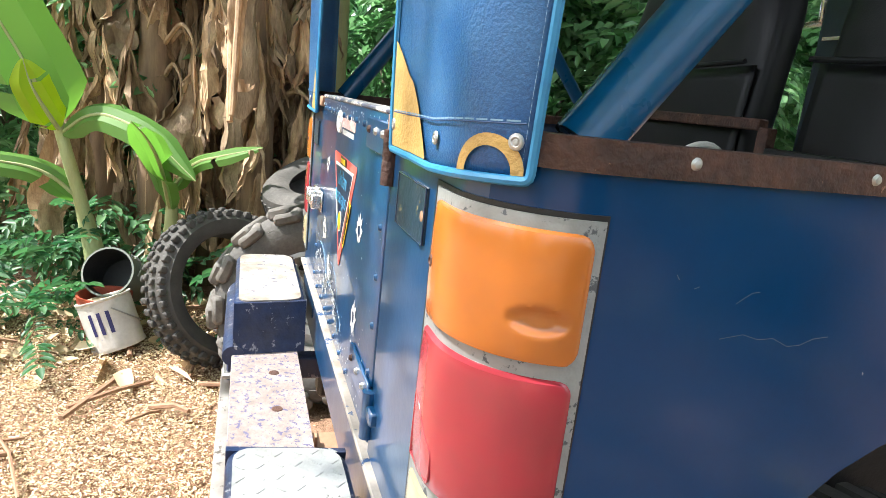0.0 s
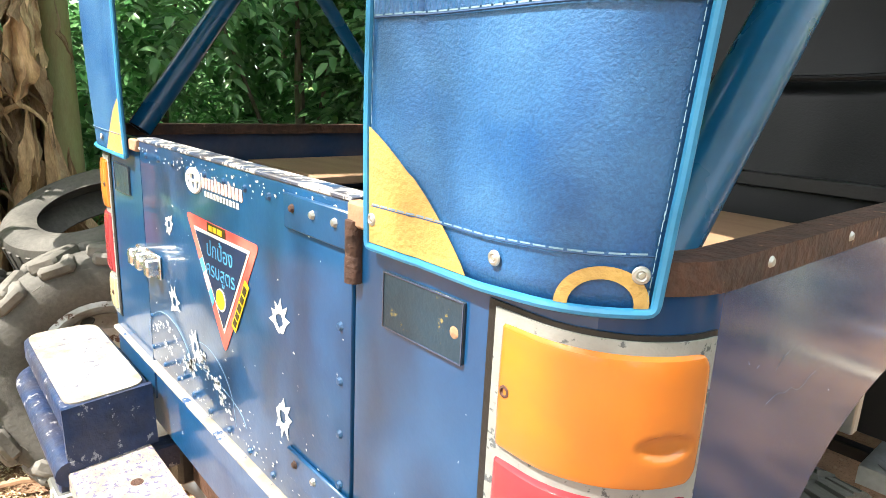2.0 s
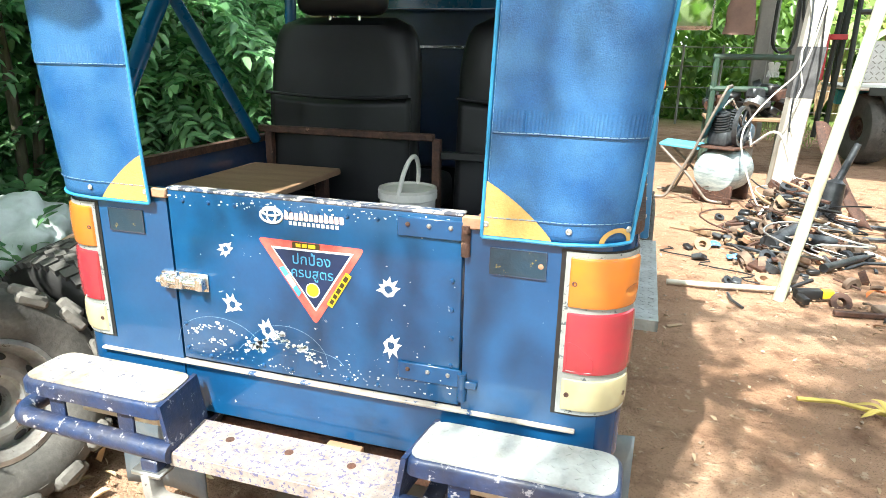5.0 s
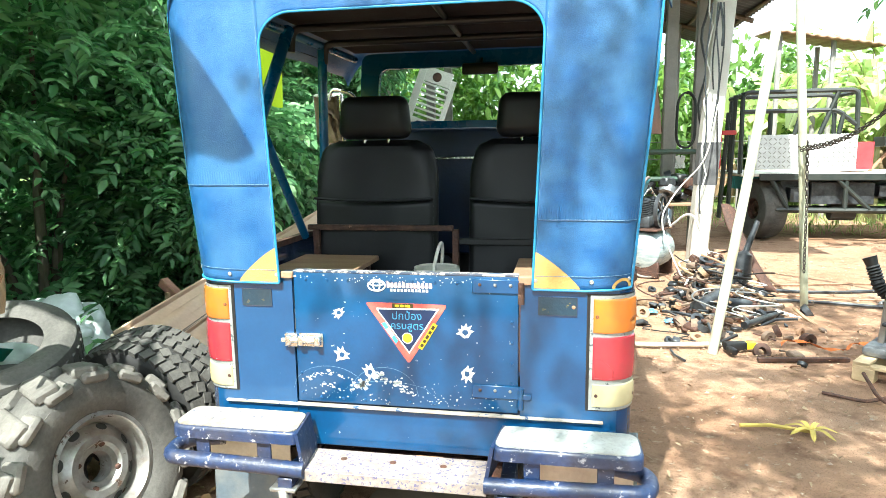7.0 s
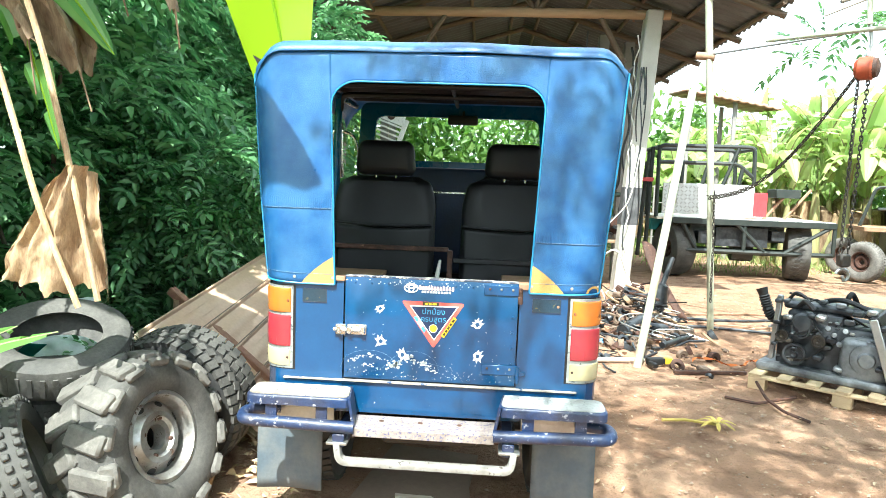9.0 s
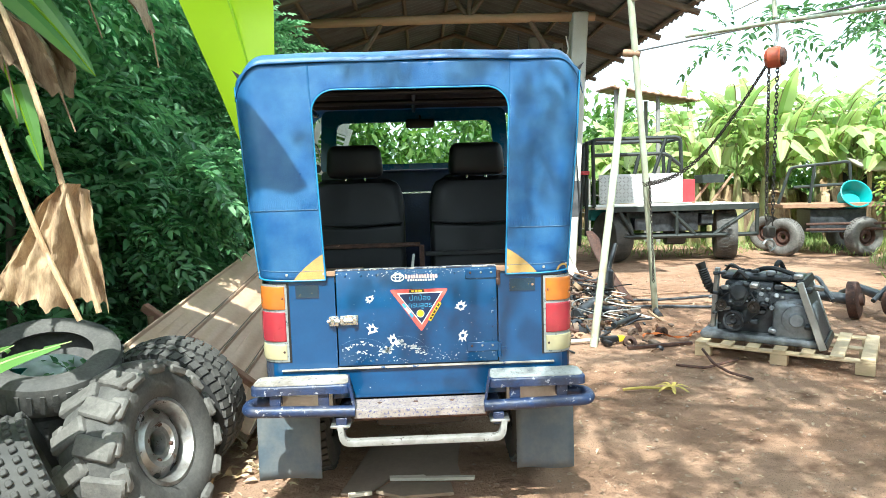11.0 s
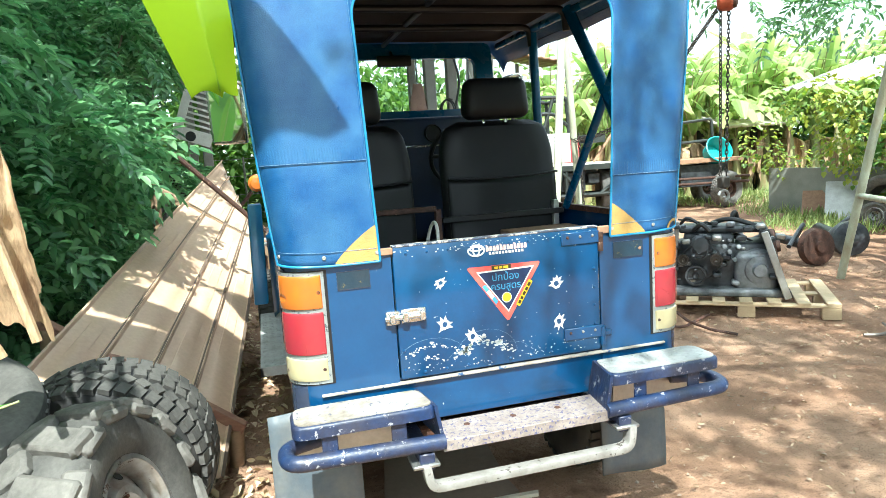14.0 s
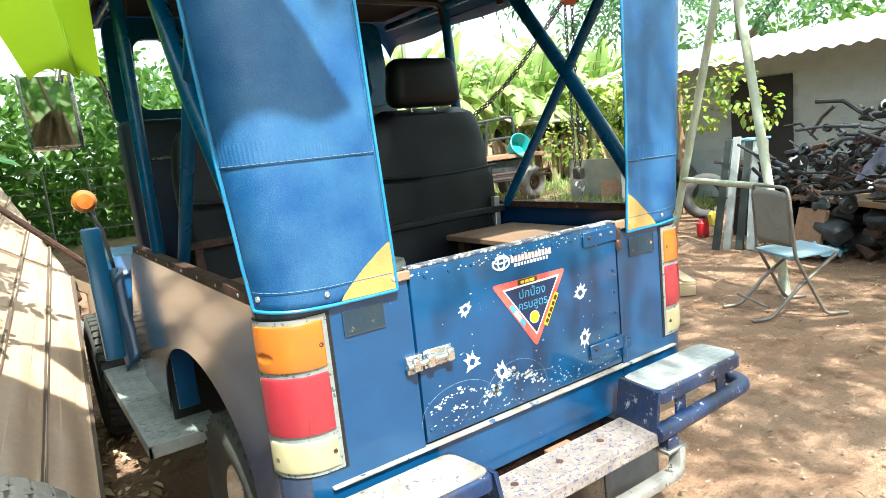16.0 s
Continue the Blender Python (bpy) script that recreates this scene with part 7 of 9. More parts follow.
lathe(bm, [(0.0, 0.1), (0.045, 0.1), (0.078, 0.085), (0.086, 0.055)], 20, aim(HX, (0.75, -0.65, 0)))
part("hand_wheel", bm, RUST, hoist)
bm = bmesh.new()
tube(bm, bend([HX + Vector((0, 0, 0.1)), HX + Vector((0.03, 0, 0.2)), HX + Vector((0, 0, 0.38))], 0.04), 0.014, 8)
part("top_hook", bm, STEEL, hoist)
chain(hoist, [HX + Vector((0.03, 0, -0.08)), (3.37, 2.91, 1.2)])
chain(hoist, [HX + Vector((-0.04, 0.02, -0.08)), (3.32, 2.93, 1.2)])
sag_ = [HX.lerp(Vector((2.88, 4.86, 1.68)), i / 12) + Vector((0, 0, -0.30 * math.sin(math.pi * i / 12))) for i in range(13)]
chain(hoist, [p + Vector((-0.06, 0, -0.05)) for p in sag_])
chain(hoist, [p + Vector((-0.03, 0.03, -0.02)) for p in sag_])
chain(hoist, [(2.87, 4.80, 1.70), (2.90, 4.80, 1.1), (2.93, 4.82, 0.4)])
chain(hoist, [(2.84, 4.90, 1.66), (2.90, 4.92, 1.62), (2.92, 4.82, 1.66), (2.87, 4.80, 1.70)])
bm = bmesh.new()
box(bm, 3.30, 3.39, 2.87, 2.96, 1.10, 1.21, 0.015)
part("hook_block", bm, CHAIN, hoist)
bm = bmesh.new()
tube(bm, [Vector((3.345, 2.915, 1.10)) + Vector((0.055 * math.sin(a), 0, -0.075 - 0.055 * math.cos(a) + 0.05 * (1 if a < 0.1 else 0))) for a in [0.0] + [0.3 + 0.35 * i for i in range(13)]], 0.013, 8)
part("hook", bm, STEEL, hoist)

# ---- engine on a pallet ----
PL = Vector((2.60, 2.85, 0))
PX = (Vector((3.725, 1.97, 0)) - PL).normalized()
pm = Matrix.Translation(PL) @ pose(0, 0, 0, 0, 0, math.degrees(math.atan2(PX.y, PX.x)))
pallet = thing("pallet", "pale pine pallet carrying a greasy engine", "pallet", pm)
PLL, PLW = 1.43, 1.05
for k in range(7):
    bm = bmesh.new()
    box(bm, k * 0.2208, k * 0.2208 + 0.105, 0.0, PLW, 0.118, 0.138, 0.003)
    part("deck_board", bm, PALLET, pallet)
for y in (0.0, PLW / 2 - 0.05, PLW - 0.1):
    bm = bmesh.new()
    box(bm, 0, PLL, y, y + 0.1, 0.098, 0.118, 0.003)
    part("stringer", bm, PALLET, pallet)
    for x in (0, PLL / 2 - 0.07, PLL - 0.14):
        bm = bmesh.new()
        box(bm, x, x + 0.14, y, y + 0.1, 0.0, 0.098, 0.004)
        part("block", bm, PALLET, pallet)
GREASE = surface("greasy_engine_black", (0.028, 0.031, 0.037), 0.36, metal=0.4, second=(0.12, 0.13, 0.14), scale=9, amount=0.7, bump=0.3, grain=35)
ALLOY = surface("grimy_cast_alloy", (0.3, 0.32, 0.34), 0.5, metal=0.5, second=(0.05, 0.052, 0.055), scale=7, amount=0.9, bump=0.3)
eng = thing("engine", "greasy black car engine with pulleys and hoses on a pallet", "engine", pm @ Matrix.Translation((-0.02, 0.28, 0.14)) @ Matrix.Diagonal((1.08, 1.0, 1.12, 1)))


def epart(name, f, mat=None, label=""):
    bm = bmesh.new()
    f(bm)
    return part(name, bm, mat or GREASE, eng, label)


epart("sump_tray", lambda bm: (box(bm, 0.02, 1.0, -0.12, 0.5, 0.0, 0.07, 0.03, seg=2)), ALLOY)
epart("block", lambda bm: (box(bm, 0.14, 0.86, 0.0, 0.42, 0.05, 0.42, 0.03, seg=2), box(bm, 0.2, 0.6, 0.02, 0.4, 0.38, 0.50, 0.03, seg=2)))
epart("gearbox", lambda bm: (lathe(bm, [(0.0, 0.13), (0.05, 0.13), (0.06, 0.09), (0.11, 0.085), (0.12, 0.05), (0.155, 0.04), (0.16, 0.0), (0.17, -0.2)], 24, aim((0.78, -0.02, 0.22), (0.1, -1, 0))), box(bm, 0.6, 0.92, -0.1, 0.3, 0.04, 0.36, 0.06, seg=3)), ALLOY)
epart("rocker_cover", lambda bm: box(bm, 0.16, 0.82, 0.05, 0.34, 0.5, 0.56, 0.025, seg=3))
for x, z, r in ((0.30, 0.17, 0.085), (0.33, 0.37, 0.07), (0.46, 0.30, 0.05), (0.20, 0.30, 0.045)):
    p_ = epart("pulley", lambda bm: lathe(bm, [(0.0, 0.03), (r * 0.25, 0.035), (r * 0.3, 0.012), (r * 0.75, 0.012), (r * 0.82, 0.03), (r, 0.03), (r * 0.93, 0.018), (r, 0.005), (r, -0.02), (0.0, -0.03)], 24, aim((x, -0.08, z), (0, -1, 0))), GREASE if r > 0.06 else CHAIN)
epart("alternator", lambda bm: lathe(bm, [(0.0, 0.08), (0.06, 0.075), (0.08, 0.05), (0.08, -0.05), (0.05, -0.08), (0.0, -0.085)], 20, aim((0.34, -0.04, 0.42), (0, -1, 0.05))))
epart("belt", lambda bm: tube(bm, bend([(0.22, -0.1, 0.14), (0.40, -0.1, 0.14), (0.53, -0.1, 0.3), (0.40, -0.1, 0.45), (0.26, -0.1, 0.42), (0.15, -0.1, 0.3)], 0.07) , 0.006, 6), BLACK)
for x, y, z in ((0.56, -0.06, 0.36), (0.60, -0.08, 0.30), (0.63, -0.05, 0.40), (0.52, -0.1, 0.41)):
    epart("valve_cap", lambda bm: lathe(bm, [(0.0, 0.03), (0.018, 0.028), (0.022, 0.0), (0.018, -0.03)], 10, aim((x, y, z), (0.1, -1, 0.2))), ALLOY)
way_ = bend([Vector((0.22, 0.04, 0.36)), Vector((0.07, 0.03, 0.42)), Vector((0.03, 0.02, 0.54)), Vector((-0.01, 0.02, 0.64))], 0.1, 10)
epart("intake_hose", lambda bm: tube(bm, way_, [0.046 if i % 2 else 0.037 for i in range(len(way_))], 14), BLACK)
epart("bracket", lambda bm: (box(bm, 0.09, 0.13, -0.06, 0.0, 0.1, 0.62, 0.006, pose(0, 0, 0, 0, 4, 0)),), STEEL)
rh = random.Random(3)
for k in range(9):
    a = Vector((rh.uniform(0.1, 0.9), rh.uniform(-0.05, 0.35), rh.uniform(0.35, 0.55)))
    b = Vector((rh.uniform(0.1, 0.9), rh.uniform(-0.1, 0.35), rh.uniform(0.3, 0.6)))
    mid = (a + b) / 2 + Vector((0, -0.05, rh.uniform(0.05, 0.14)))
    epart("hose", lambda bm: tube(bm, bend([a, mid, b], 0.3, 8), rh.choice((0.008, 0.014, 0.02)), 8), BLACK)
for k in range(64):
    x, y, z = rh.uniform(0.12, 0.92), rh.uniform(-0.05, 0.1), rh.uniform(0.08, 0.56)
    s = rh.uniform(0.01, 0.04)
    fd = rh.uniform(0.01, 0.11)
    epart("fitting", lambda bm: box(bm, x - s, x + s, y - fd, y, z - s * 0.6, z + s * 0.6, s * 0.3, pose(0, 0, 0, rh.uniform(-8, 8), rh.uniform(-10, 10), 0)), rh.choice((GREASE, GREASE, ALLOY, STEEL)))
rad_m = pm @ Matrix.Translation((1.02, 0.1, 0.14)) @ pose(0, 0, 0, 0, -18, 0)
rad = thing("radiator", "black radiator with metal side rails leaning on the engine", "radiator", rad_m)
for name, a, mat in (("core", (0.02, 0.05, 0.0, 0.62, 0.06, 0.56), GREASE), ("side_rail", (0.0, 0.06, -0.012, 0.012, 0.0, 0.62), GALV), ("side_rail", (0.0, 0.06, 0.61, 0.634, 0.0, 0.62), GALV), ("tank", (0.0, 0.07, 0.0, 0.62, 0.56, 0.63), BLACK), ("tank", (0.0, 0.07, 0.0, 0.62, 0.0, 0.06), BLACK)):
    bm = bmesh.new()
    box(bm, *a, 0.006)
    part(name, bm, mat, rad)
for k in range(18):
    bm = bmesh.new()
    box(bm, 0.012, 0.02, 0.02, 0.6, 0.07 + k * 0.027, 0.078 + k * 0.027)
    part("fin", bm, ALLOY, rad)

# ---- farm truck chassis across the yard ----
DARK_STEEL = surface("dark_green_steel", (0.015, 0.022, 0.02), 0.5, second=(0.05, 0.05, 0.045), scale=6)
CHEQ = surface("bright_chequer_plate", (0.72, 0.73, 0.74), 0.45, metal=0.15, scale=8)
PALE_DECK = surface("pale_deck", (0.75, 0.71, 0.64), 0.6, second=(0.45, 0.4, 0.33), scale=3)
RED_P = surface("faded_red_paint", (0.5, 0.03, 0.04), 0.45, second=(0.4, 0.08, 0.08), scale=5)
truck = thing("farm_truck", "stripped farm truck chassis with a flat deck and dark cage", "truck", pose(5.7, 10.6, 0, 0, 0, -3))


def tpart(name, mat, *boxes, tubes=()):
    bm = bmesh.new()
    for b in boxes:
        box(bm, *b, 0.008)
    for p, r in tubes:
        tube(bm, p, r, 8)
    return part(name, bm, mat, truck)


tpart("deck", PALE_DECK, (-2.0, 1.39, -0.5, 1.6, 1.16, 1.215))
tpart("deck_edge", DARK_STEEL, (-1.7, 1.39, -0.55, -0.5, 1.09, 1.21))
tpart("chequer_panel", CHEQ, (-1.9, -0.15, -0.42, -0.38, 1.28, 1.89))
bm = bmesh.new()
for i in range(22):
    for j in range(7):
        box(bm, -0.03, 0.03, -0.006, 0.0, -0.008, 0.008, 0, pose(-1.85 + i * 0.079, -0.42, 1.34 + j * 0.079, 0, 45 if (i + j) % 2 else -45, 0))
tagged(part("chequer_relief", bm, STEEL, truck), kind="stuff")
tpart("lower_rail", DARK_STEEL, tubes=(([(-1.5, -0.5, 0.57), (1.37, -0.5, 0.57)], 0.045),))
for a, b in (((-0.45, 1.12), (0.1, 0.57)), ((1.3, 1.12), (0.45, 0.57)), ((1.37, 1.15), (1.37, 0.55)), ((-0.3, 1.12), (-0.3, 0.57)), ((-1.5, 1.12), (-1.2, 0.57))):
    tpart("brace", DARK_STEEL, tubes=(([(a[0], -0.5, a[1]), (b[0], -0.5, b[1])], 0.04),))
for pts in ([(-2.0, -0.4, 1.2), (-2.02, -0.4, 2.63), (-0.2, -0.4, 2.63), (-0.17, -0.4, 1.89)], [(-1.98, 0.7, 1.2), (-2.0, 0.7, 2.63), (-0.2, 0.7, 2.63), (-0.18, 0.7, 1.89)], [(-2.0, -0.4, 2.3), (-0.5, -0.4, 2.3), (-0.2, -0.4, 2.05)], [(-2.02, -0.4, 2.6), (-2.02, 0.7, 2.6)], [(-0.2, -0.4, 2.6), (-0.2, 0.7, 2.6)],
            [(-1.55, -0.4, 1.89), (-1.55, -0.4, 2.3)], [(-1.15, -0.4, 1.89), (-1.05, -0.4, 2.3)], [(-0.75, -0.4, 1.89), (-0.5, -0.4, 2.6)], [(-0.45, -0.4, 1.89), (-0.4, -0.4, 2.25)], [(-2.3, -0.3, 0.4), (-2.22, -0.3, 2.3)], [(-2.15, -0.3, 0.6), (-2.12, -0.3, 2.6)]):
    tpart("cage_tube", DARK_STEEL, tubes=((bend(pts, 0.12), 0.04),))
tpart("red_corner", RED_P, (-2.42, -2.34, -0.45, -0.37, 1.3, 1.98), (-2.34, -2.1, -0.45, -0.37, 1.9, 1.98))
tpart("red_box", RED_P, (-0.14, 0.3, 0.1, 0.5, 1.26, 1.75))
tpart("tilt_tray", DARK_STEEL, (0.5, 0.98, 0.2, 0.7, 1.66, 1.84))
for a, b in (((0.35, 1.2), (0.75, 1.7)), ((0.75, 1.2), (1.25, 1.85))):
    tpart("strut", PALE_RUST, tubes=(([(a[0], 0.4, a[1]), (b[0], 0.4, b[1])], 0.03),))
tpart("axle", DARK_STEEL, tubes=(([(-1.5, 0, 0.54), (0.9, 0, 0.54)], 0.07), ([(-0.4, -0.05, 0.52), (0.0, -0.05, 0.52)], 0.17)))
tpart("under_gear", GREASE, (-1.25, 0.6, -0.1, 1.6, 0.75, 1.1), (-0.8, 0.2, -0.35, 0.3, 0.66, 1.05), (-1.15, -0.85, -0.4, 0.2, 0.7, 0.95), (0.25, 0.5, -0.4, 0.1, 0.8, 1.0))
tpart("teal_crate", surface("teal_plastic", (0.02, 0.3, 0.33), 0.5), (-1.95, -1.35, 0.3, 0.7, 0.9, 1.13))
for x in (-1.52, 0.91):
    w = new("wheel")
    w.parent = truck
    mm = aim((x, 0, 0.55), (math.copysign(1, x), -0.3, 0))
    wheel_parts(w, mm, 0.55, 0.42, RUBBER_MID, ATW, 0.2)
    rim_part(w, mm, 0.2, 0.15, RUST)

# small trailer buggy beside it
buggy = thing("garden_buggy", "small rusty buggy with knobbly wheels and a wooden load bed", "buggy", pose(9.0, 10.75, 0, 0, 0, -14))


def bpart(name, mat, *boxes, tubes=()):
    bm = bmesh.new()
    for b in boxes:
        box(bm, *b, 0.006)
    for p, r in tubes:
        tube(bm, p, r, 7)
    return part(name, bm, mat, buggy)


bpart("load_bed", PALE_RUST, (-1.0, 1.0, -0.35, 0.9, 1.05, 1.14))
for z in (0.58, 0.7):
    bpart("rail", RUST, tubes=(([(-0.55, -0.4, z), (1.1, -0.4, z)], 0.03),))
bpart("under_gear", GREASE, (-0.4, 0.7, -0.2, 0.7, 0.5, 1.0))
for pts in ([(-0.95, 0.2, 1.1), (-0.7, 0.2, 1.95), (0.5, 0.2, 2.05), (0.55, 0.2, 1.1)], [(-0.6, 0.3, 1.5), (0.5, 0.3, 1.55)], [(-0.3, 0.2, 1.1), (-0.2, 0.2, 2.0)]):
    bpart("frame_tube", DARK_STEEL, tubes=((bend(pts, 0.1), 0.035),))
bm = bmesh.new()
lathe(bm, [(0.0, 0.0), (0.24, 0.0), (0.3, 0.3), (0.31, 0.3), (0.33, 0.31), (0.31, 0.32), (0.29, 0.3), (0.23, 0.02), (0, 0.02)], 24, pose(0.42, 0.0, 1.2, 62, 20, 0))
part("teal_basin", bm, surface("teal_basin_plastic", (0.03, 0.36, 0.36), 0.4), buggy)
for x, y in ((-0.95, -0.3), (0.6, -0.35), (-0.95, 1.0), (0.7, 1.0)):
    w = new("wheel")
    w.parent = buggy
    mm = aim((x, y, 0.42), (-0.75, -0.65, 0) if x < 0 else (0.4, -0.9, 0))
    wheel_parts(w, mm, 0.41, 0.26, RUBBER_PALE, KNOB, 0.2)
    rim_part(w, mm, 0.2, 0.1, RUST)

# ---- folding chairs ----
def folding_chair(label, m, back_mat, tube_mat, seat_mat, lean=0.0):
    """A folding chair facing +y; lean: how far the top of the back stands behind its foot."""
    def tipped(pts):
        return [(a, b - lean * max(0, h - 0.45) / 0.45, h) for a, b, h in pts]
    c = thing("folding_chair", label, "chair", m, "folding chairs")
    for sg in (-1, 1):
        for pts in ([(sg * 0.21, -0.05, 0.86), (sg * 0.22, -0.02, 0.45), (sg * 0.22, 0.20, 0.015), (sg * 0.22, 0.36, 0.012)], [(sg * 0.19, 0.30, 0.44), (sg * 0.19, 0.02, 0.22), (sg * 0.19, -0.18, 0.015), (sg * 0.19, -0.32, 0.012)]):
            bm = bmesh.new()
            tube(bm, bend(tipped(pts), 0.05), 0.0125, 10)
            part("leg", bm, tube_mat, c)
    bm = bmesh.new()
    tube(bm, bend(tipped([(-0.21, -0.05, 0.86), (-0.19, -0.055, 0.94), (0.19, -0.055, 0.94), (0.21, -0.05, 0.86)]), 0.1, 8), 0.0125, 10)
    part("top_rail", bm, tube_mat, c)
    bm = bmesh.new()
    sheet(bm, lambda u, v: tipped([(-0.2 + 0.4 * u, -0.06 - 0.03 * math.sin(math.pi * u) + 0.03 * (1 - v), 0.52 + 0.4 * v - 0.03 * abs(2 * u - 1) ** 3 * v)])[0], 14, 10)
    b = part("backrest", bm, back_mat, c)
    s = b.modifiers.new("thick", "SOLIDIFY")
    s.thickness = 0.012
    bm = bmesh.new()
    box(bm, -0.2, 0.2, -0.03, 0.34, 0.43, 0.455, 0.01, pose(0, 0, 0, 3, 0, 0), seg=2)
    part("seat", bm, seat_mat, c)
    bm = bmesh.new()
    tube(bm, [(-0.19, -0.2, 0.1), (0.19, -0.2, 0.1)], 0.009, 8)
    part("stretcher", bm, tube_mat, c)
    return c


GREY_PVC = surface("worn_grey_vinyl", (0.2, 0.19, 0.17), 0.6, second=(0.3, 0.28, 0.25), scale=8, spots=(0.09, 0.08, 0.07), spot_at=0.68)
OLD_TUBE = surface("old_grey_tube", (0.25, 0.22, 0.19), 0.5, metal=0.3, second=(0.13, 0.09, 0.07), scale=9)
folding_chair("worn grey folding chair of bent steel tube", pose(3.66, 1.2, 0, 0, 0, -122) @ Matrix.Diagonal((1.18, 1.05, 1.05, 1)), GREY_PVC, OLD_TUBE, surface("pale_blue_seat", (0.2, 0.32, 0.4), 0.5, second=(0.25, 0.25, 0.25), scale=9))
folding_chair("folding chair with a light blue seat", pose(1.36, 6.75, 0, 0, 0, 78) @ Matrix.Diagonal((1.2, 1.2, 1.38, 1)), surface("teal_vinyl", (0.03, 0.16, 0.2), 0.5), OLD_TUBE, surface("sky_blue_vinyl", (0.1, 0.42, 0.6), 0.45), 0.16)

# ---- shed wall, scrap and vines on the far right ----
MORTAR = surface("wall_joint", (0.37, 0.42, 0.445), 0.9)
store = thing("store_shed", "grey block store shed under a pale tin roof", "shed")
SM = pose(9.3, 6.1, 0, 0, 0, -84)      # local x runs along the wall towards the viewer's right
bm = bmesh.new()
box(bm, 0, 8.5, 0.08, 0.2, 0, 2.5)
bmesh.ops.transform(bm, matrix=SM, verts=bm.verts)
wall_store = part("wall", bm, MORTAR, store)
bm0 = bmesh.new()
box(bm0, 0.0008, 0.3952, 0.076, 0.1, 0.0008, 0.1912, 0.0008)
blk = mesh_of(bm0, "block")
blk.materials.append(surface("block_face", (0.4, 0.46, 0.49), 0.85, second=(0.3, 0.35, 0.37), scale=3, vary=0.05, bump=0.3))
for j in range(13):
    for i in range(20):
        x = i * 0.396 + (0.198 if j % 2 else 0)
        if 1.15 < x + 0.2 < 2.1 and j < 11 or x > 8.0:
            continue
        o = new("block", blk)
        o.matrix_world = SM @ pose(x, 0, j * 0.192)
        o.parent = wall_store
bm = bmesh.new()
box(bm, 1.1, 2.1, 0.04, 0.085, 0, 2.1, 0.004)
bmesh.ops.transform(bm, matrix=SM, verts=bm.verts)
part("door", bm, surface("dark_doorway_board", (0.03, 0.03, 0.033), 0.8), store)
bm = bmesh.new()
sheet(bm, lambda u, v: SM @ Vector((-1.0 + 10 * u, 0.8 - 2.2 * v, 2.85 - 0.55 * v + 0.02 * math.sin(u * 10 * 2 * math.pi / 0.2))), 300, 4)
rf = part("roof", bm, surface("pale_tin_roof", (0.62, 0.6, 0.56), 0.5, metal=0.2, second=(0.45, 0.38, 0.3), scale=2), store)
bm = bmesh.new()
box(bm, -1.6, 0.95, 0.0, 0.15, 0, 0.9)
bmesh.ops.transform(bm, matrix=SM @ pose(-1.0, 0.2, 0), verts=bm.verts)
part("side_wall", bm, surface("mossy_wall", (0.26, 0.27, 0.23), 0.9, second=(0.13, 0.14, 0.11), scale=3), store)
for x in (0.9, 4.6):
    bm = bmesh.new()
    tube(bm, [SM @ Vector((x, -1.3, 0)), SM @ Vector((x, -1.3, 2.3))], 0.05, 8)
    part("post", bm, WOOD, store)

# heap of scrap under the eave: a rack with dark metal parts, a cloth and tubes
heap = thing("scrap_rack", "low rack heaped with dark scrap metal and tubes", "scrap heap")
HM = pose(6.35, 2.6, 0, 0, 0, -118)
rs = random.Random(12)
for k in range(6):
    bm = bmesh.new()
    x = 0.25 + k * 0.5
    tube(bm, [HM @ Vector((x, 0.1 * (k % 2), 0)), HM @ Vector((x + 0.05, 0.2, 0.56))], 0.03, 6)
    part("rack_post", bm, RUST, heap)
bm = bmesh.new()
box(bm, 0.0, 2.9, -0.1, 0.9, 0.54, 0.60, 0.01)
bmesh.ops.transform(bm, matrix=HM, verts=bm.verts)
part("rack_board", bm, WOOD, heap)
for k in range(560):
    bm = bmesh.new()
    u, v = rs.uniform(-0.1, 3.3), rs.uniform(-0.35, 0.8)
    z = 0.55 + (rs.random() ** 0.9) * 1.0 * math.exp(-((u - 1.9) / 1.7) ** 2)
    a = Vector((u, v, z))
    if k % 3 == 0:
        b = a + Vector((rs.uniform(-0.8, 0.8), rs.uniform(-0.3, 0.3), rs.uniform(-0.15, 0.3)))
        tube(bm, [a, (a + b) / 2 + Vector((0, 0, rs.uniform(-0.06, 0.1))), b], rs.uniform(0.006, 0.022), 7)
    elif k % 3 == 1:
        s = rs.uniform(0.02, 0.085)
        box(bm, -s, s, -s * 0.7, s * 0.7, -s * 0.4, s * 0.4, s * 0.15, Matrix.Translation(a) @ pose(0, 0, 0, rs.uniform(-40, 40), rs.uniform(-40, 40), rs.uniform(0, 180)))
    else:
        r = rs.uniform(0.025, 0.08)
        lathe(bm, [(r * 0.4, -0.03), (r, -0.03), (r, 0.03), (r * 0.4, 0.03)], 12, Matrix.Translation(a) @ pose(0, 0, 0, rs.uniform(0, 90), rs.uniform(0, 90), 0), closed=True)
    bmesh.ops.transform(bm, matrix=HM, verts=bm.verts)
    part("scrap_piece", bm, rs.choice((GREASE, GREASE, GREASE, BLACK, BLACK, BLACK, RUST, CHAIN)), heap)
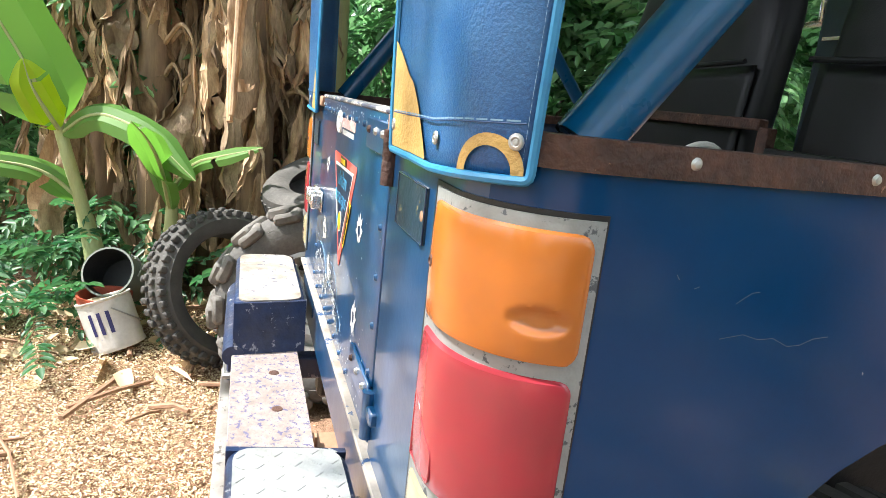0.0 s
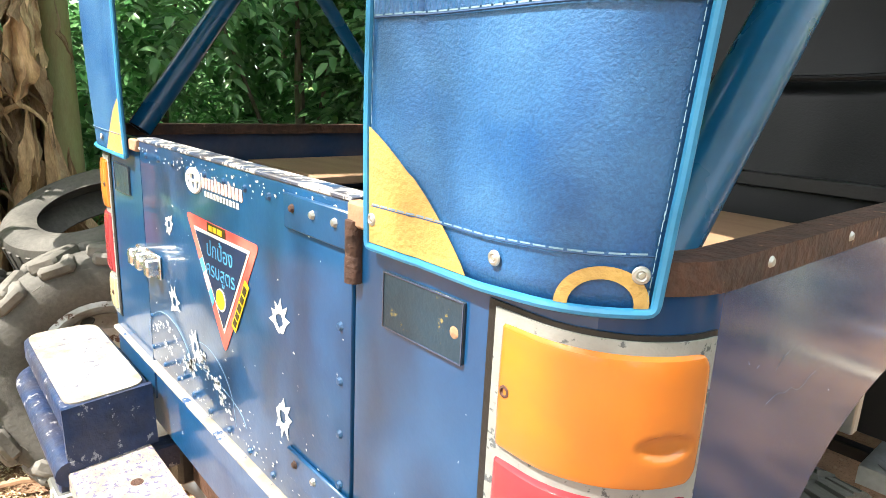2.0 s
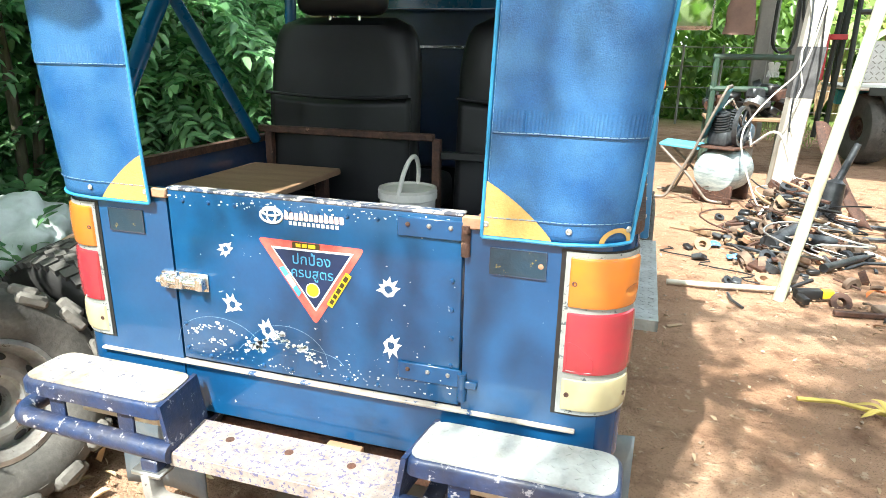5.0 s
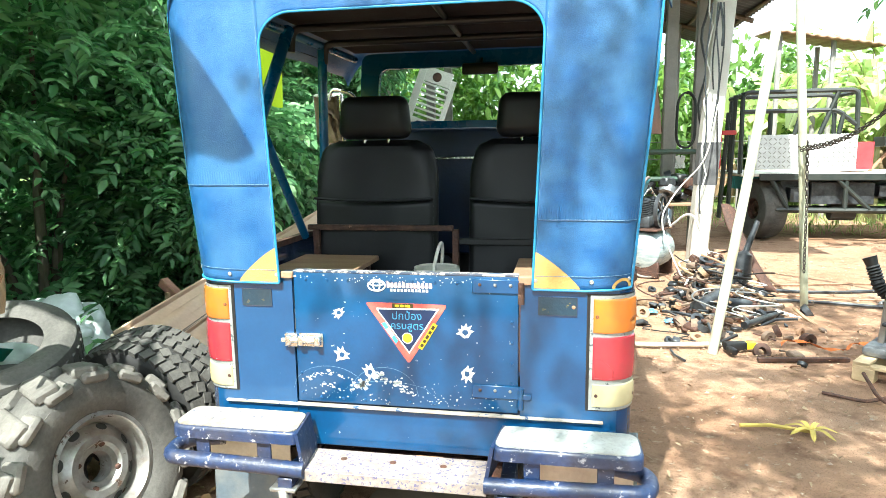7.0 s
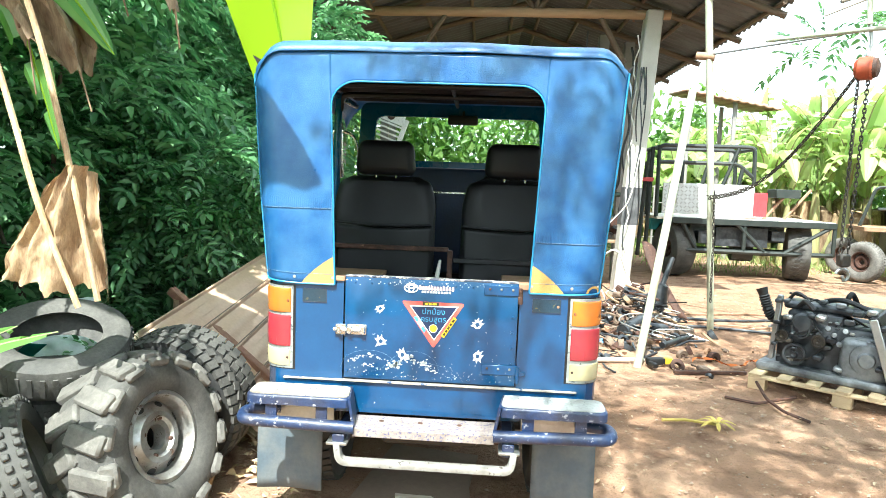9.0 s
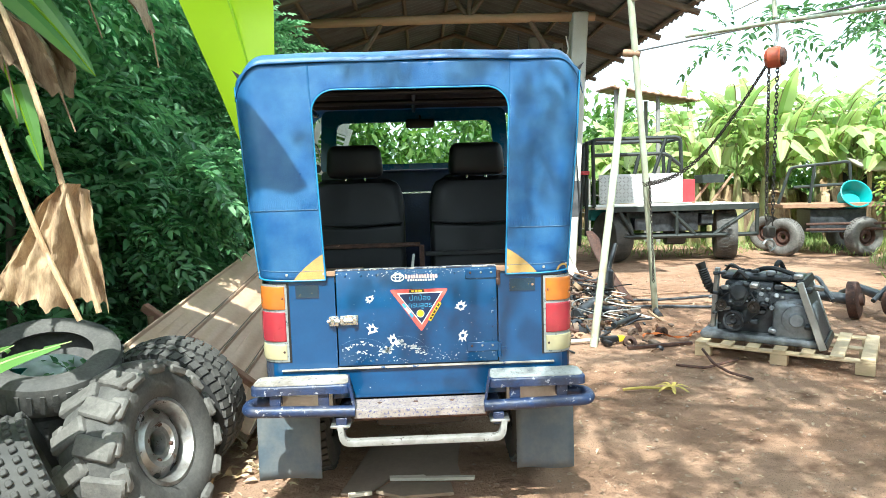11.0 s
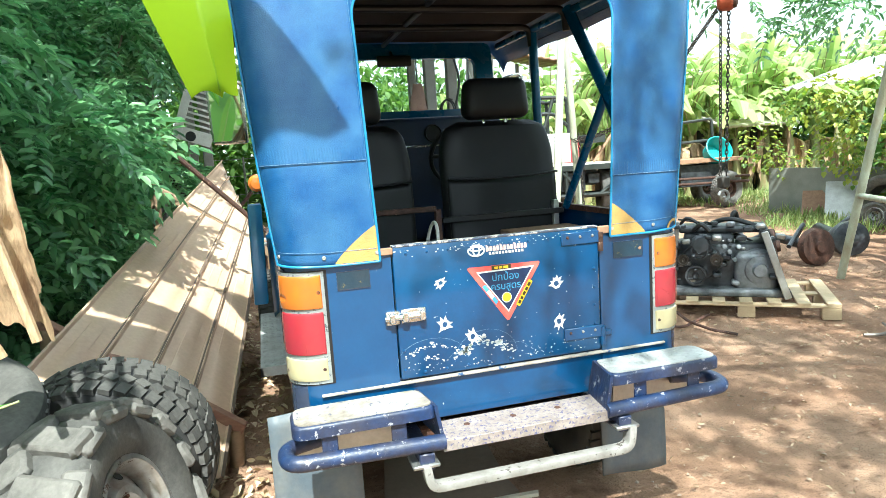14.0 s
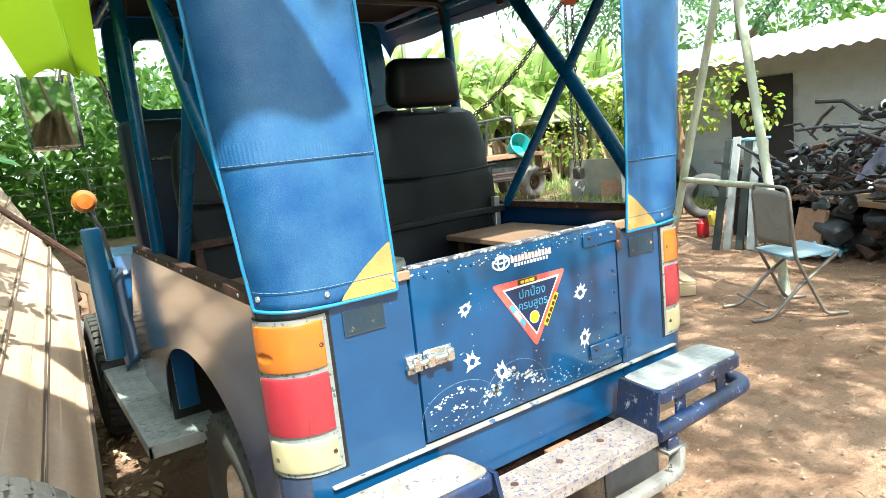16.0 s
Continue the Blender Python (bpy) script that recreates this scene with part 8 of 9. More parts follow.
for k in range(110):
    bm = bmesh.new()
    u, v = rs.uniform(-0.1, 3.3), rs.uniform(-0.15, 0.8)
    s = rs.uniform(0.06, 0.2)
    box(bm, -s, s, -s * 0.6, s * 0.6, 0, s, s * 0.2, HM @ pose(u, v, rs.uniform(0, 0.45), rs.uniform(-30, 30), rs.uniform(-30, 30), rs.uniform(0, 180)))
    part("scrap_piece", bm, rs.choice((GREASE, BLACK, BLACK, RUST)), heap)
bm = bmesh.new()
sheet(bm, lambda u, v: HM @ Vector((1.5 + 1.0 * u, -0.25 + 0.6 * v, 1.32 - 0.5 * (1 - v) ** 1.5 + 0.08 * noise.noise((u * 5, v * 5, 1)) + 0.1 * math.sin(math.pi * u))), 30, 24)
solid("cloth", bm, surface("faded_purple_cloth", (0.1, 0.1, 0.2), 0.85, second=(0.3, 0.28, 0.33), scale=7, amount=0.9), "faded purple cloth thrown over the scrap heap", "cloth")
for k, (foot, head) in enumerate((((5.58, 2.94, 0.0), (6.0, 2.98, 1.25)), ((5.63, 2.83, 0.0), (6.04, 2.9, 1.28)), ((5.69, 2.71, 0.0), (6.08, 2.78, 1.22)), ((5.73, 2.6, 0.0), (6.1, 2.72, 1.1)))):
    foot, head = Vector(foot), Vector(head)
    bm = bmesh.new()
    box(bm, 0, (head - foot).length, -0.045, 0.045, -0.012, 0.012, 0.003, Matrix.Translation(foot) @ (head - foot).to_track_quat("X", "Z").to_matrix().to_4x4())
    solid("metal_strip", bm, GALV if k % 2 else DARK_STEEL, "long metal channel strip leaning on the rack", "metal strip", group="leaning strips")
bm = bmesh.new()
tube(bm, [(6.15, 2.35, 0.82), (5.62, 1.3, 0.04)], [0.055, 0.05], 12)
solid("exhaust_pipe", bm, RUST, "old rusty exhaust pipe leaning on the scrap rack", "pipe")
bm = bmesh.new()
box(bm, 0.0, 0.42, -0.02, 0.02, 0.0, 0.5, 0.004, HM @ pose(0.65, -0.3, 0.0, -14, 0, 0))
solid("cardboard", bm, PALE_RUST, "brown board leaning under the scrap rack", "board")


def bottle(name, label, at, h, r, mat, cap):
    t = thing(name, label, "bottle", Matrix.Translation(at))
    bm = bmesh.new()
    lathe(bm, [(0.0, 0), (r, 0), (r * 1.03, h * 0.1), (r, h * 0.65), (r * 0.45, h * 0.82), (r * 0.35, h * 0.92), (0, h * 0.92)], 16, Matrix.Diagonal((1, 0.65, 1, 1)))
    part("bottle_body", bm, mat, t)
    bm = bmesh.new()
    lathe(bm, [(r * 0.4, h * 0.9), (r * 0.4, h), (0, h)], 12)
    part("cap", bm, cap, t)
    bm = bmesh.new()
    tube(bm, bend([(r * 0.5, 0, h * 0.78), (r * 1.1, 0, h * 0.72), (r * 1.0, 0, h * 0.35)], 0.03), r * 0.14, 6)
    part("handle", bm, mat, t)
    return t


RED_PL = surface("red_plastic", (0.5, 0.015, 0.02), 0.4, second=(0.3, 0.01, 0.01), scale=9)
bottle("oil_jug", "red plastic oil jug on the ground", (6.35, 3.6, 0), 0.27, 0.1, RED_PL, BLACK)
bottle("oil_jug", "yellow plastic oil jug on the ground", (7.2, 4.0, 0), 0.24, 0.08, surface("yellow_plastic", (0.55, 0.42, 0.04), 0.5), BLACK)
bottle("oil_jug", "teal plastic can under the rack", (6.1, 1.8, 0), 0.36, 0.12, surface("teal_can", (0.02, 0.26, 0.24), 0.5), BLACK)
bm = bmesh.new()
sheet(bm, lambda u, v: (5.45 + 0.45 * u, 1.6 + 0.45 * v, 0.06 + 0.07 * noise.noise((u * 4, v * 4, 0)) + 0.08 * math.sin(math.pi * u) * math.sin(math.pi * v)), 20, 20)
solid("blue_bag", bm, surface("blue_plastic_bag", (0.2, 0.42, 0.62), 0.35, second=(0.5, 0.6, 0.65), scale=6), "crumpled light blue plastic bag on the ground", "plastic bag")
tb = thing("clear_box", "clear plastic box with a blue lid on the strips", "box", pose(6.75, 3.15, 0.98))
bm = bmesh.new()
box(bm, -0.2, 0.2, -0.14, 0.14, 0, 0.22, 0.02, seg=2)
part("box_body", bm, surface("milky_plastic", (0.5, 0.56, 0.52), 0.35), tb)
bm = bmesh.new()
box(bm, -0.22, 0.22, -0.16, 0.16, 0.22, 0.25, 0.008)
part("box_lid", bm, surface("pale_blue_lid", (0.25, 0.5, 0.65), 0.4), tb)
st_ = thing("tool_stand", "dark stand under the plastic box", "stand", pose(6.75, 3.15, 0))
bm = bmesh.new()
box(bm, -0.22, 0.22, -0.16, 0.16, 0.9, 0.98, 0.01)
part("stand_top", bm, WOOD, st_)
for x in (-0.18, 0.18):
    bm = bmesh.new()
    box(bm, x - 0.03, x + 0.03, -0.14, 0.14, 0, 0.9, 0.005)
    part("stand_leg", bm, BLACK, st_)
tyre_thing("old_tyre", "bald grey tyre standing by the shed wall", (7.6, 4.35, 0.36), (-0.7, -0.65, 0.2), 0.35, 0.2, RUBBER, [(44, 0.0, 0.12, 0.02, 0.004, 0, 0.0)], 0.21, None, 21)
tyre_thing("road_tyre", "wide old tyre lying in the weeds", (9.0, 5.9, 0.4), (-0.8, -0.2, 0.1), 0.42, 0.42, RUBBER_PALE, ATW, 0.24, None, 22)
tyre_thing("old_tyre", "dark tyre in the weeds by the wall", (9.9, 5.6, 0.42), (-0.6, -0.6, 0.3), 0.4, 0.28, RUBBER, ATW, 0.24, None, 23)
tyre_thing("old_tyre", "small pale wheel in the weeds", (8.5, 5.7, 0.2), (-0.8, -0.4, 0.1), 0.22, 0.16, RUBBER_PALE, [(30, 0, 0.08, 0.02, 0.004, 0, 0)], 0.12, RIM, 24)
bm = bmesh.new()
box(bm, -0.32, 0.32, -0.01, 0.01, 0, 0.75, 0.003, pose(8.9, 6.6, 0, -25, 0, -50))
solid("sheet_of_metal", bm, GALV, "grey sheet metal panel leaning in the weeds", "panel")
bm = bmesh.new()
box(bm, -0.25, 0.25, -0.01, 0.01, 0, 0.55, 0.003, pose(9.1, 7.4, 0, -30, 0, -50))
solid("board", bm, PALE_RUST, "brown board leaning in the weeds", "board")
# axle hubs with brake drums
for k, (x, y, a) in enumerate(((5.434, 3.855, 20), (5.1, 4.18, 70), (6.2, 4.1, 0))):
    ax = thing("axle_hub", "rusty brake drum on a stub axle", "axle", pose(x, y, 0.225, 0, 0, a) @ Matrix.Scale(1.33, 4), "axle hubs")
    bm = bmesh.new()
    lathe(bm, [(0.0, 0.06), (0.05, 0.06), (0.055, 0.03), (0.13, 0.03), (0.16, 0.02), (0.165, -0.05), (0.1, -0.06), (0.0, -0.06)], 24, aim((0, 0, 0), (-0.4, -0.9, 0.1)))
    part("brake_drum", bm, RUST if k < 2 else GREASE, ax)
    bm = bmesh.new()
    tube(bm, [(0, 0.05, 0), (0.2, 0.55, 0.05), (0.35, 0.8, -0.08)], [0.05, 0.04, 0.06], 10)
    part("stub_axle", bm, GREASE, ax)
    bm = bmesh.new()
    tube(bm, bend([(-0.1, 0.2, 0.0), (0.3, 0.25, 0.18), (0.6, 0.5, -0.1)], 0.1), 0.02, 8)
    part("link_arm", bm, GREASE, ax)
# vines on the corner and weeds
cs = [(9.15 + 0.3 * math.cos(k * 1.7) + 0.04 * k, 6.2 + 0.3 * k, 0.75 + 0.24 * (k % 7)) for k in range(11)]
p, d = clumps(cs, [0.42] * len(cs), 900)
L_ = 0.095 * rng.uniform(0.6, 1.3, len(p))
ob = new("vine", leaves_mesh("vine", p, d + [-0.4, -0.3, -0.6], d + [-0.5, -0.5, 0.3], L_, L_ * 0.85, LEAF_VINE))
tagged(ob, "yellow-green vine over the corner of the wall", "vine", kind="stuff")
cs = [SM @ Vector((0.0 + 0.28 * k, -1.5, 2.15 - 0.28 * (k % 3))) for k in range(9)]
p, d = clumps([tuple(c) for c in cs], [(0.3, 0.3, 0.28)] * len(cs), 650)
L_ = 0.09 * rng.uniform(0.6, 1.3, len(p))
ob = new("vine", leaves_mesh("vine", p, d + [-0.4, -0.3, -0.6], d + [-0.5, -0.5, 0.3], L_, L_ * 0.85, LEAF_VINE))
tagged(ob, "vine with yellow leaves hanging from the eave", "vine", kind="stuff")


def weeds(name, label, spots, count, h, material, w=0.012):
    pts = []
    for x, y, r in spots:
        a, q = rng.uniform(0, 6.28, count), r * np.sqrt(rng.uniform(0, 1, count))
        pts.append(np.stack([x + q * np.cos(a), y + q * np.sin(a), np.zeros(count)], 1))
    p = np.concatenate(pts)
    al = rng.normal(0, 0.4, p.shape) + [0, 0, 1]
    L_ = h * rng.uniform(0.4, 1.2, len(p))
    ob = new(name, leaves_mesh(name, p, al, rng.normal(0, 1, p.shape), L_, np.full(len(p), w) * rng.uniform(0.7, 1.5, len(p)), material))
    return tagged(ob, label, "grass", kind="stuff")


weeds("grass", "rough green grass by the far wall", [(8.6, 6.2, 1.3), (10.2, 8.0, 1.8), (12, 11, 3), (10.5, 12.5, 2.0), (6, 14, 3), (9.5, 14, 2.5)], 1100, 0.22, GRASS, 0.016)

# ---- litter by the column ----
EARTHY = surface("earth_caked_metal", (0.2, 0.14, 0.1), 0.85, second=(0.1, 0.07, 0.055), scale=14, amount=0.9, bump=0.4)
junk = thing("junk_heap", "heap of small scrap parts at the foot of the column", "scrap heap")
rj = random.Random(31)
for k in range(290):
    bm = bmesh.new()
    u = rj.gauss(0, 0.42)
    v = rj.gauss(0, 0.75)
    x, y = 2.12 + u * 0.75 + 0.12 * v, 4.95 + v * 0.85
    z = max(0.015, 0.5 * math.exp(-(u * u) / 0.3 - ((v - 0.5) ** 2) / 0.7) * rj.random())
    s = rj.uniform(0.02, 0.08)
    m_ = pose(x, y, z, rj.uniform(-25, 25), rj.uniform(-25, 25), rj.uniform(0, 180))
    if k % 3 == 0:
        tube(bm, [m_ @ Vector((-s * 3, 0, 0)), m_ @ Vector((0, s * 0.6, s * 0.3)), m_ @ Vector((s * 3, 0, 0))], s * 0.25, 6)
    elif k % 3 == 1:
        box(bm, -s, s, -s * 0.7, s * 0.7, -s * 0.3, s * 0.4, s * 0.15, m_)
    else:
        lathe(bm, [(s * 0.5, -s * 0.4), (s, -s * 0.4), (s * 1.1, s * 0.4), (s * 0.5, s * 0.4)], 10, m_ @ pose(0, 0, 0, rj.uniform(0, 90), 0, 0), closed=True)
    part("scrap_piece", bm, rj.choice((GREASE, RUST, RUST, EARTHY, EARTHY, BLACK, EARTHY, PALE_RUST, WOOD, WHITE if k % 9 == 0 else GREASE)), junk)
for k in range(16):
    bm = bmesh.new()
    c_ = Vector((2.2 + rj.gauss(0, 0.3), 5.4 + rj.gauss(0, 0.5), rj.uniform(0.1, 0.5)))
    q_ = [rj.uniform(0.1, 0.3) for _ in range(3)]
    tube(bm, bend([c_ + Vector((q_[0] * math.cos(i * 1.3 + k), q_[1] * math.sin(i * 1.1 + k), -c_.z * 0.85 * i / 7)) for i in range(8)], 0.1, 3), rj.choice((0.005, 0.008, 0.013)), 6)
    part("wire", bm, rj.choice((BLACK, BLACK, RUST, WHITE, STEEL)), junk)
bm = bmesh.new()
tube(bm, [(2.44, 5.35, 0.06), (2.48, 5.38, 0.2), (2.5, 5.4, 0.24), (2.52, 5.42, 0.5), (2.54, 5.43, 0.53), (2.66, 5.5, 0.86)], [0.085, 0.075, 0.1, 0.085, 0.035, 0.03], 12)
part("gear_shaft", bm, GREASE, junk)
bm = bmesh.new()
tube(bm, [(2.5 + 0.11 * math.cos(i * 0.6) - 0.004 * i, 5.32 + 0.11 * math.sin(i * 0.6), 0.05 + 0.006 * i) for i in range(64)], 0.011, 6)
part("coil_spring", bm, GREASE, junk)
for a_, b_, r_ in (((1.86, 4.5, 0.09), (2.22, 4.9, 0.2), 0.065), ((2.1, 4.6, 0.14), (2.42, 4.72, 0.1), 0.05), ((1.72, 4.9, 0.06), (1.95, 5.3, 0.12), 0.05), ((2.2, 4.1, 0.04), (2.6, 4.5, 0.06), 0.03)):
    bm = bmesh.new()
    tube(bm, [a_, Vector(a_).lerp(Vector(b_), 0.12), Vector(a_).lerp(Vector(b_), 0.14), Vector(a_).lerp(Vector(b_), 0.8), b_], [r_ * 1.2, r_ * 1.2, r_, r_, r_ * 0.7], 12)
    part("pipe_stub", bm, GREASE, junk)
bm = bmesh.new()
sheet(bm, lambda u, v: (2.42 + 0.2 * u + 0.42 * (1 - v) ** 1.6, 6.15 - 0.5 * (1 - v), 0.05 + 0.95 * v - 0.12 * u + 0.05 * math.sin(u * 3)), 8, 14)
bs_ = part("bent_sheet", bm, RUST, junk, "curled brown sheet leaning on the column")
so_ = bs_.modifiers.new("thick", "SOLIDIFY")
so_.thickness = 0.01
# white gas bottle on its side, and the drill
gas = thing("air_compressor", "old air compressor with a streaked white tank and greasy pump", "compressor", pose(1.69, 6.75, 0.36, 0, 0, 62) @ Matrix.Diagonal((1.1, 1.24, 1.2, 1)))
bm = bmesh.new()
lathe(bm, [(0.0, -0.31), (0.1, -0.3), (0.19, -0.25), (0.22, -0.17), (0.22, 0.17), (0.19, 0.25), (0.1, 0.3), (0.0, 0.31)], 24, pose(0, 0, 0, 0, 90, 0))
part("tank_body", bm, surface("streaky_white_paint", (0.4, 0.45, 0.45), 0.5, second=(0.12, 0.17, 0.19), scale=9, amount=0.9, spots=(0.2, 0.15, 0.1), spot_at=0.66, stretch=(1, 1, 4)), gas)
for x in (-0.25, 0.2):
    bm = bmesh.new()
    box(bm, x, x + 0.05, -0.18, 0.18, -0.3, -0.12, 0.01)
    part("cradle", bm, RUST, gas)
bm = bmesh.new()
tube(bm, bend([(0.3, -0.1, 0.2), (0.1, -0.4, 0.45), (0.35, -0.5, 0.0), (0.2, -0.7, -0.27), (-0.3, -1.0, -0.28)], 0.2, 6), 0.012, 8)
part("hose", bm, WHITE, gas)
bm = bmesh.new()
box(bm, -0.3, 0.3, -0.17, 0.17, 0.215, 0.235, 0.004)
part("base_plate", bm, RUST, gas)
for x in (-0.12, 0.06):
    bm = bmesh.new()
    lathe(bm, [(0.0, 0.0), (0.055, 0.0)] + [p for i in range(7) for p in ((0.055, 0.02 + 0.025 * i), (0.085, 0.024 + 0.025 * i), (0.085, 0.034 + 0.025 * i), (0.055, 0.038 + 0.025 * i))] + [(0.06, 0.2), (0.0, 0.21)], 16, pose(x, 0.04, 0.36, 0, 14 if x > 0 else -14, 0))
    part("cylinder", bm, GREASE, gas)
bm = bmesh.new()
box(bm, -0.2, 0.14, -0.06, 0.13, 0.235, 0.37, 0.03, seg=2)
part("crankcase", bm, GREASE, gas)
bm = bmesh.new()
lathe(bm, [(0.16, -0.015), (0.19, -0.02), (0.19, 0.02), (0.16, 0.015)], 28, aim((-0.04, -0.12, 0.42), (0, -1, 0)), closed=True)
for i in range(5):
    a_ = 2 * math.pi * i / 5
    tube(bm, [(-0.04, -0.12, 0.42), (-0.04 + 0.165 * math.cos(a_), -0.12, 0.42 + 0.165 * math.sin(a_))], 0.014, 6)
part("flywheel", bm, GREASE, gas)
bm = bmesh.new()
lathe(bm, [(0.0, -0.14), (0.07, -0.13), (0.095, -0.09), (0.095, 0.1), (0.06, 0.13), (0.0, 0.135)], 18, aim((0.32, 0.02, 0.34), (0, 1, 0)))
part("motor", bm, surface("dull_blue_motor", (0.05, 0.1, 0.15), 0.5, second=(0.08, 0.07, 0.06), scale=9), gas)
bm = bmesh.new()
tube(bm, bend([(-0.13, 0.04, 0.58), (-0.05, 0.0, 0.68), (0.1, 0.02, 0.6), (0.2, -0.1, 0.4), (0.05, -0.2, 0.24)], 0.08, 6), 0.014, 8)
part("air_pipe", bm, CHROME, gas)
# rough bench with scrap behind the compressor
bench = thing("scrap_bench", "green steel bench loaded with dark scrap", "bench")
for a_, b_ in (((1.55, 8.35, 1.62), (2.75, 8.5, 1.62)), ((1.55, 8.35, 1.2), (2.75, 8.5, 1.2)), ((1.6, 8.36, 0.0), (1.6, 8.36, 1.62)), ((2.7, 8.5, 0.0), (2.7, 8.5, 1.62)), ((1.6, 8.9, 0.0), (1.6, 8.9, 1.2)), ((2.7, 9.0, 0.0), (2.7, 9.0, 1.2))):
    bm = bmesh.new()
    tube(bm, [a_, b_], 0.04, 8)
    part("rail" if a_[2] > 0 else "leg", bm, surface("dull_green_bench", (0.03, 0.07, 0.05), 0.6, second=(0.06, 0.05, 0.04), scale=8), bench)
bm = bmesh.new()
box(bm, 1.55, 2.75, 8.36, 9.0, 0.78, 0.83, 0.01)
part("shelf", bm, WOOD, bench)
rb_ = random.Random(12)
for k in range(34):
    bm = bmesh.new()
    s_ = rb_.uniform(0.05, 0.13)
    m_ = pose(rb_.uniform(1.6, 2.7), rb_.uniform(8.4, 8.9), 0.84 + s_ * 0.6 + rb_.uniform(0, 0.3), rb_.uniform(-20, 20), rb_.uniform(-30, 30), rb_.uniform(0, 180))
    if k % 2:
        box(bm, -s_, s_, -s_ * 0.7, s_ * 0.7, -s_ * 0.6, s_ * 0.6, s_ * 0.2, m_)
    else:
        lathe(bm, [(s_ * 0.5, -s_ * 0.4), (s_, -s_ * 0.4), (s_ * 1.1, s_ * 0.4), (s_ * 0.5, s_ * 0.4)], 12, m_ @ pose(0, 0, 0, rb_.uniform(0, 90), 0, 0), closed=True)
    part("scrap_piece", bm, rb_.choice((GREASE, BLACK, RUST, GREASE, ALLOY, DARK_STEEL)), bench)
# brown sack, white gloves and looped cable on the rear post
bm = bmesh.new()
sheet(bm, lambda u, v: (1.80 + (0.07 + 0.13 * v ** 0.7) * math.cos(2 * math.pi * u) + 0.03 * noise.noise((u * 4, v * 4, 2)), 8.2 + 0.1 * math.sin(2 * math.pi * u), 2.75 - 0.85 * v + 0.04 * noise.noise((u * 5, v * 3, 7))), 20, 16)
solid("sack", bm, surface("brown_sacking", (0.22, 0.13, 0.1), 0.85, second=(0.12, 0.08, 0.07), scale=6, bump=0.4), "brown sack hanging from the shed beam", "sack")
bm = bmesh.new()
tube(bm, [(1.80, 8.2, 2.7), (1.81, 8.2, 4.3)], 0.012, 6)
solid("cord", bm, BLACK, "dark cord that holds a hanging sack", "cord")
for dx_ in (-0.03, 0.035):
    bm = bmesh.new()
    box(bm, -0.035, 0.035, -0.015, 0.015, -0.06, 0.06, 0.012, pose(2.36 + dx_, 8.66, 1.5, 0, 12 * (1 if dx_ > 0 else -1), 0), seg=2)
    for i in range(4):
        tube(bm, [(2.36 + dx_ - 0.027 + 0.018 * i, 8.66, 1.45), (2.36 + dx_ * 1.3 - 0.033 + 0.022 * i, 8.655, 1.36)], 0.009, 6)
    solid("work_glove", bm, WHITE, "white work glove hung on the post", "glove", group="work gloves")
bm = bmesh.new()
tube(bm, [(2.4 + 0.16 * math.sin(a_) + 0.02 * math.sin(3 * a_), 8.62 - 0.004 * i, 2.1 + 0.42 * math.cos(a_)) for i, a_ in enumerate([2 * math.pi * i / 24 for i in range(50)])], 0.014, 6)
solid("cable", bm, BLACK, "black cable looped on the post", "cable")
bm = bmesh.new()
tube(bm, bend([(2.62, 7.45, 2.3), (2.45, 7.2, 1.5), (2.05, 6.9, 1.15), (1.75, 6.4, 0.8), (1.85, 6.1, 0.4), (2.0, 5.9, 0.05), (2.3, 5.7, 0.03)], 0.3, 8), 0.01, 8)
solid("air_hose", bm, surface("dirty_white_hose", (0.5, 0.47, 0.42), 0.6, second=(0.35, 0.3, 0.25), scale=8), "dirty white hose running down from the column", "hose")
for k in range(5):
    bm = bmesh.new()
    x_, w_ = 2.55 + 0.1 * rb_.uniform(-1, 1), rb_.uniform(0.02, 0.06)
    tube(bm, [(x_ + w_ * math.sin(i * 0.7 + k * 2), 7.44, 3.6 - 0.19 * i) for i in range(4 + 3 * k)], rb_.choice((0.006, 0.01, 0.014)), 6)
    solid("cable", bm, BLACK if k % 2 else GREASE, "dark cable tied down the column", "cable", group="cables on the column")
drill = thing("power_drill", "yellow and black power drill lying on the earth", "drill", pose(1.98, 3.42, 0.04, 0, 0, 15))
for nm, a, mt in (("motor_body", (-0.12, 0.06, -0.035, 0.035, -0.03, 0.04), BLACK), ("gear_head", (0.06, 0.14, -0.03, 0.03, -0.025, 0.035), YELLOW_INK), ("chuck", (0.14, 0.2, -0.018, 0.018, -0.015, 0.02), STEEL), ("grip", (-0.13, -0.08, -0.14, -0.03, -0.03, 0.02), BLACK)):
    bm = bmesh.new()
    box(bm, *a, 0.012, seg=2)
    part(nm, bm, mt, drill)
bm = bmesh.new()
tube(bm, [(2.0 - 0.05 * i + 0.12 * math.sin(i * 1.1), 3.82 + 0.05 * i, 0.012) for i in range(20)], 0.006, 6)
bmesh.ops.transform(bm, matrix=pose(2.08, 3.78, 0.04, 0, 0, 15).inverted(), verts=bm.verts)
part("cord", bm, BLACK, drill)
for k in range(4):
    bm = bmesh.new()
    tube(bm, [(2.3 + 0.35 * i, 5.2 + 0.35 * k + 0.12 * math.sin(i * 0.9 + k), 0.015) for i in range(9)], 0.012 if k % 2 else 0.02, 6)
    solid("pipe_length", bm, PALE_RUST if k % 2 else GREASE, "thin pipe lying on the earth", "pipe", group="pipes on the ground")
# hanging cable and rag on the grey post
bm = bmesh.new()
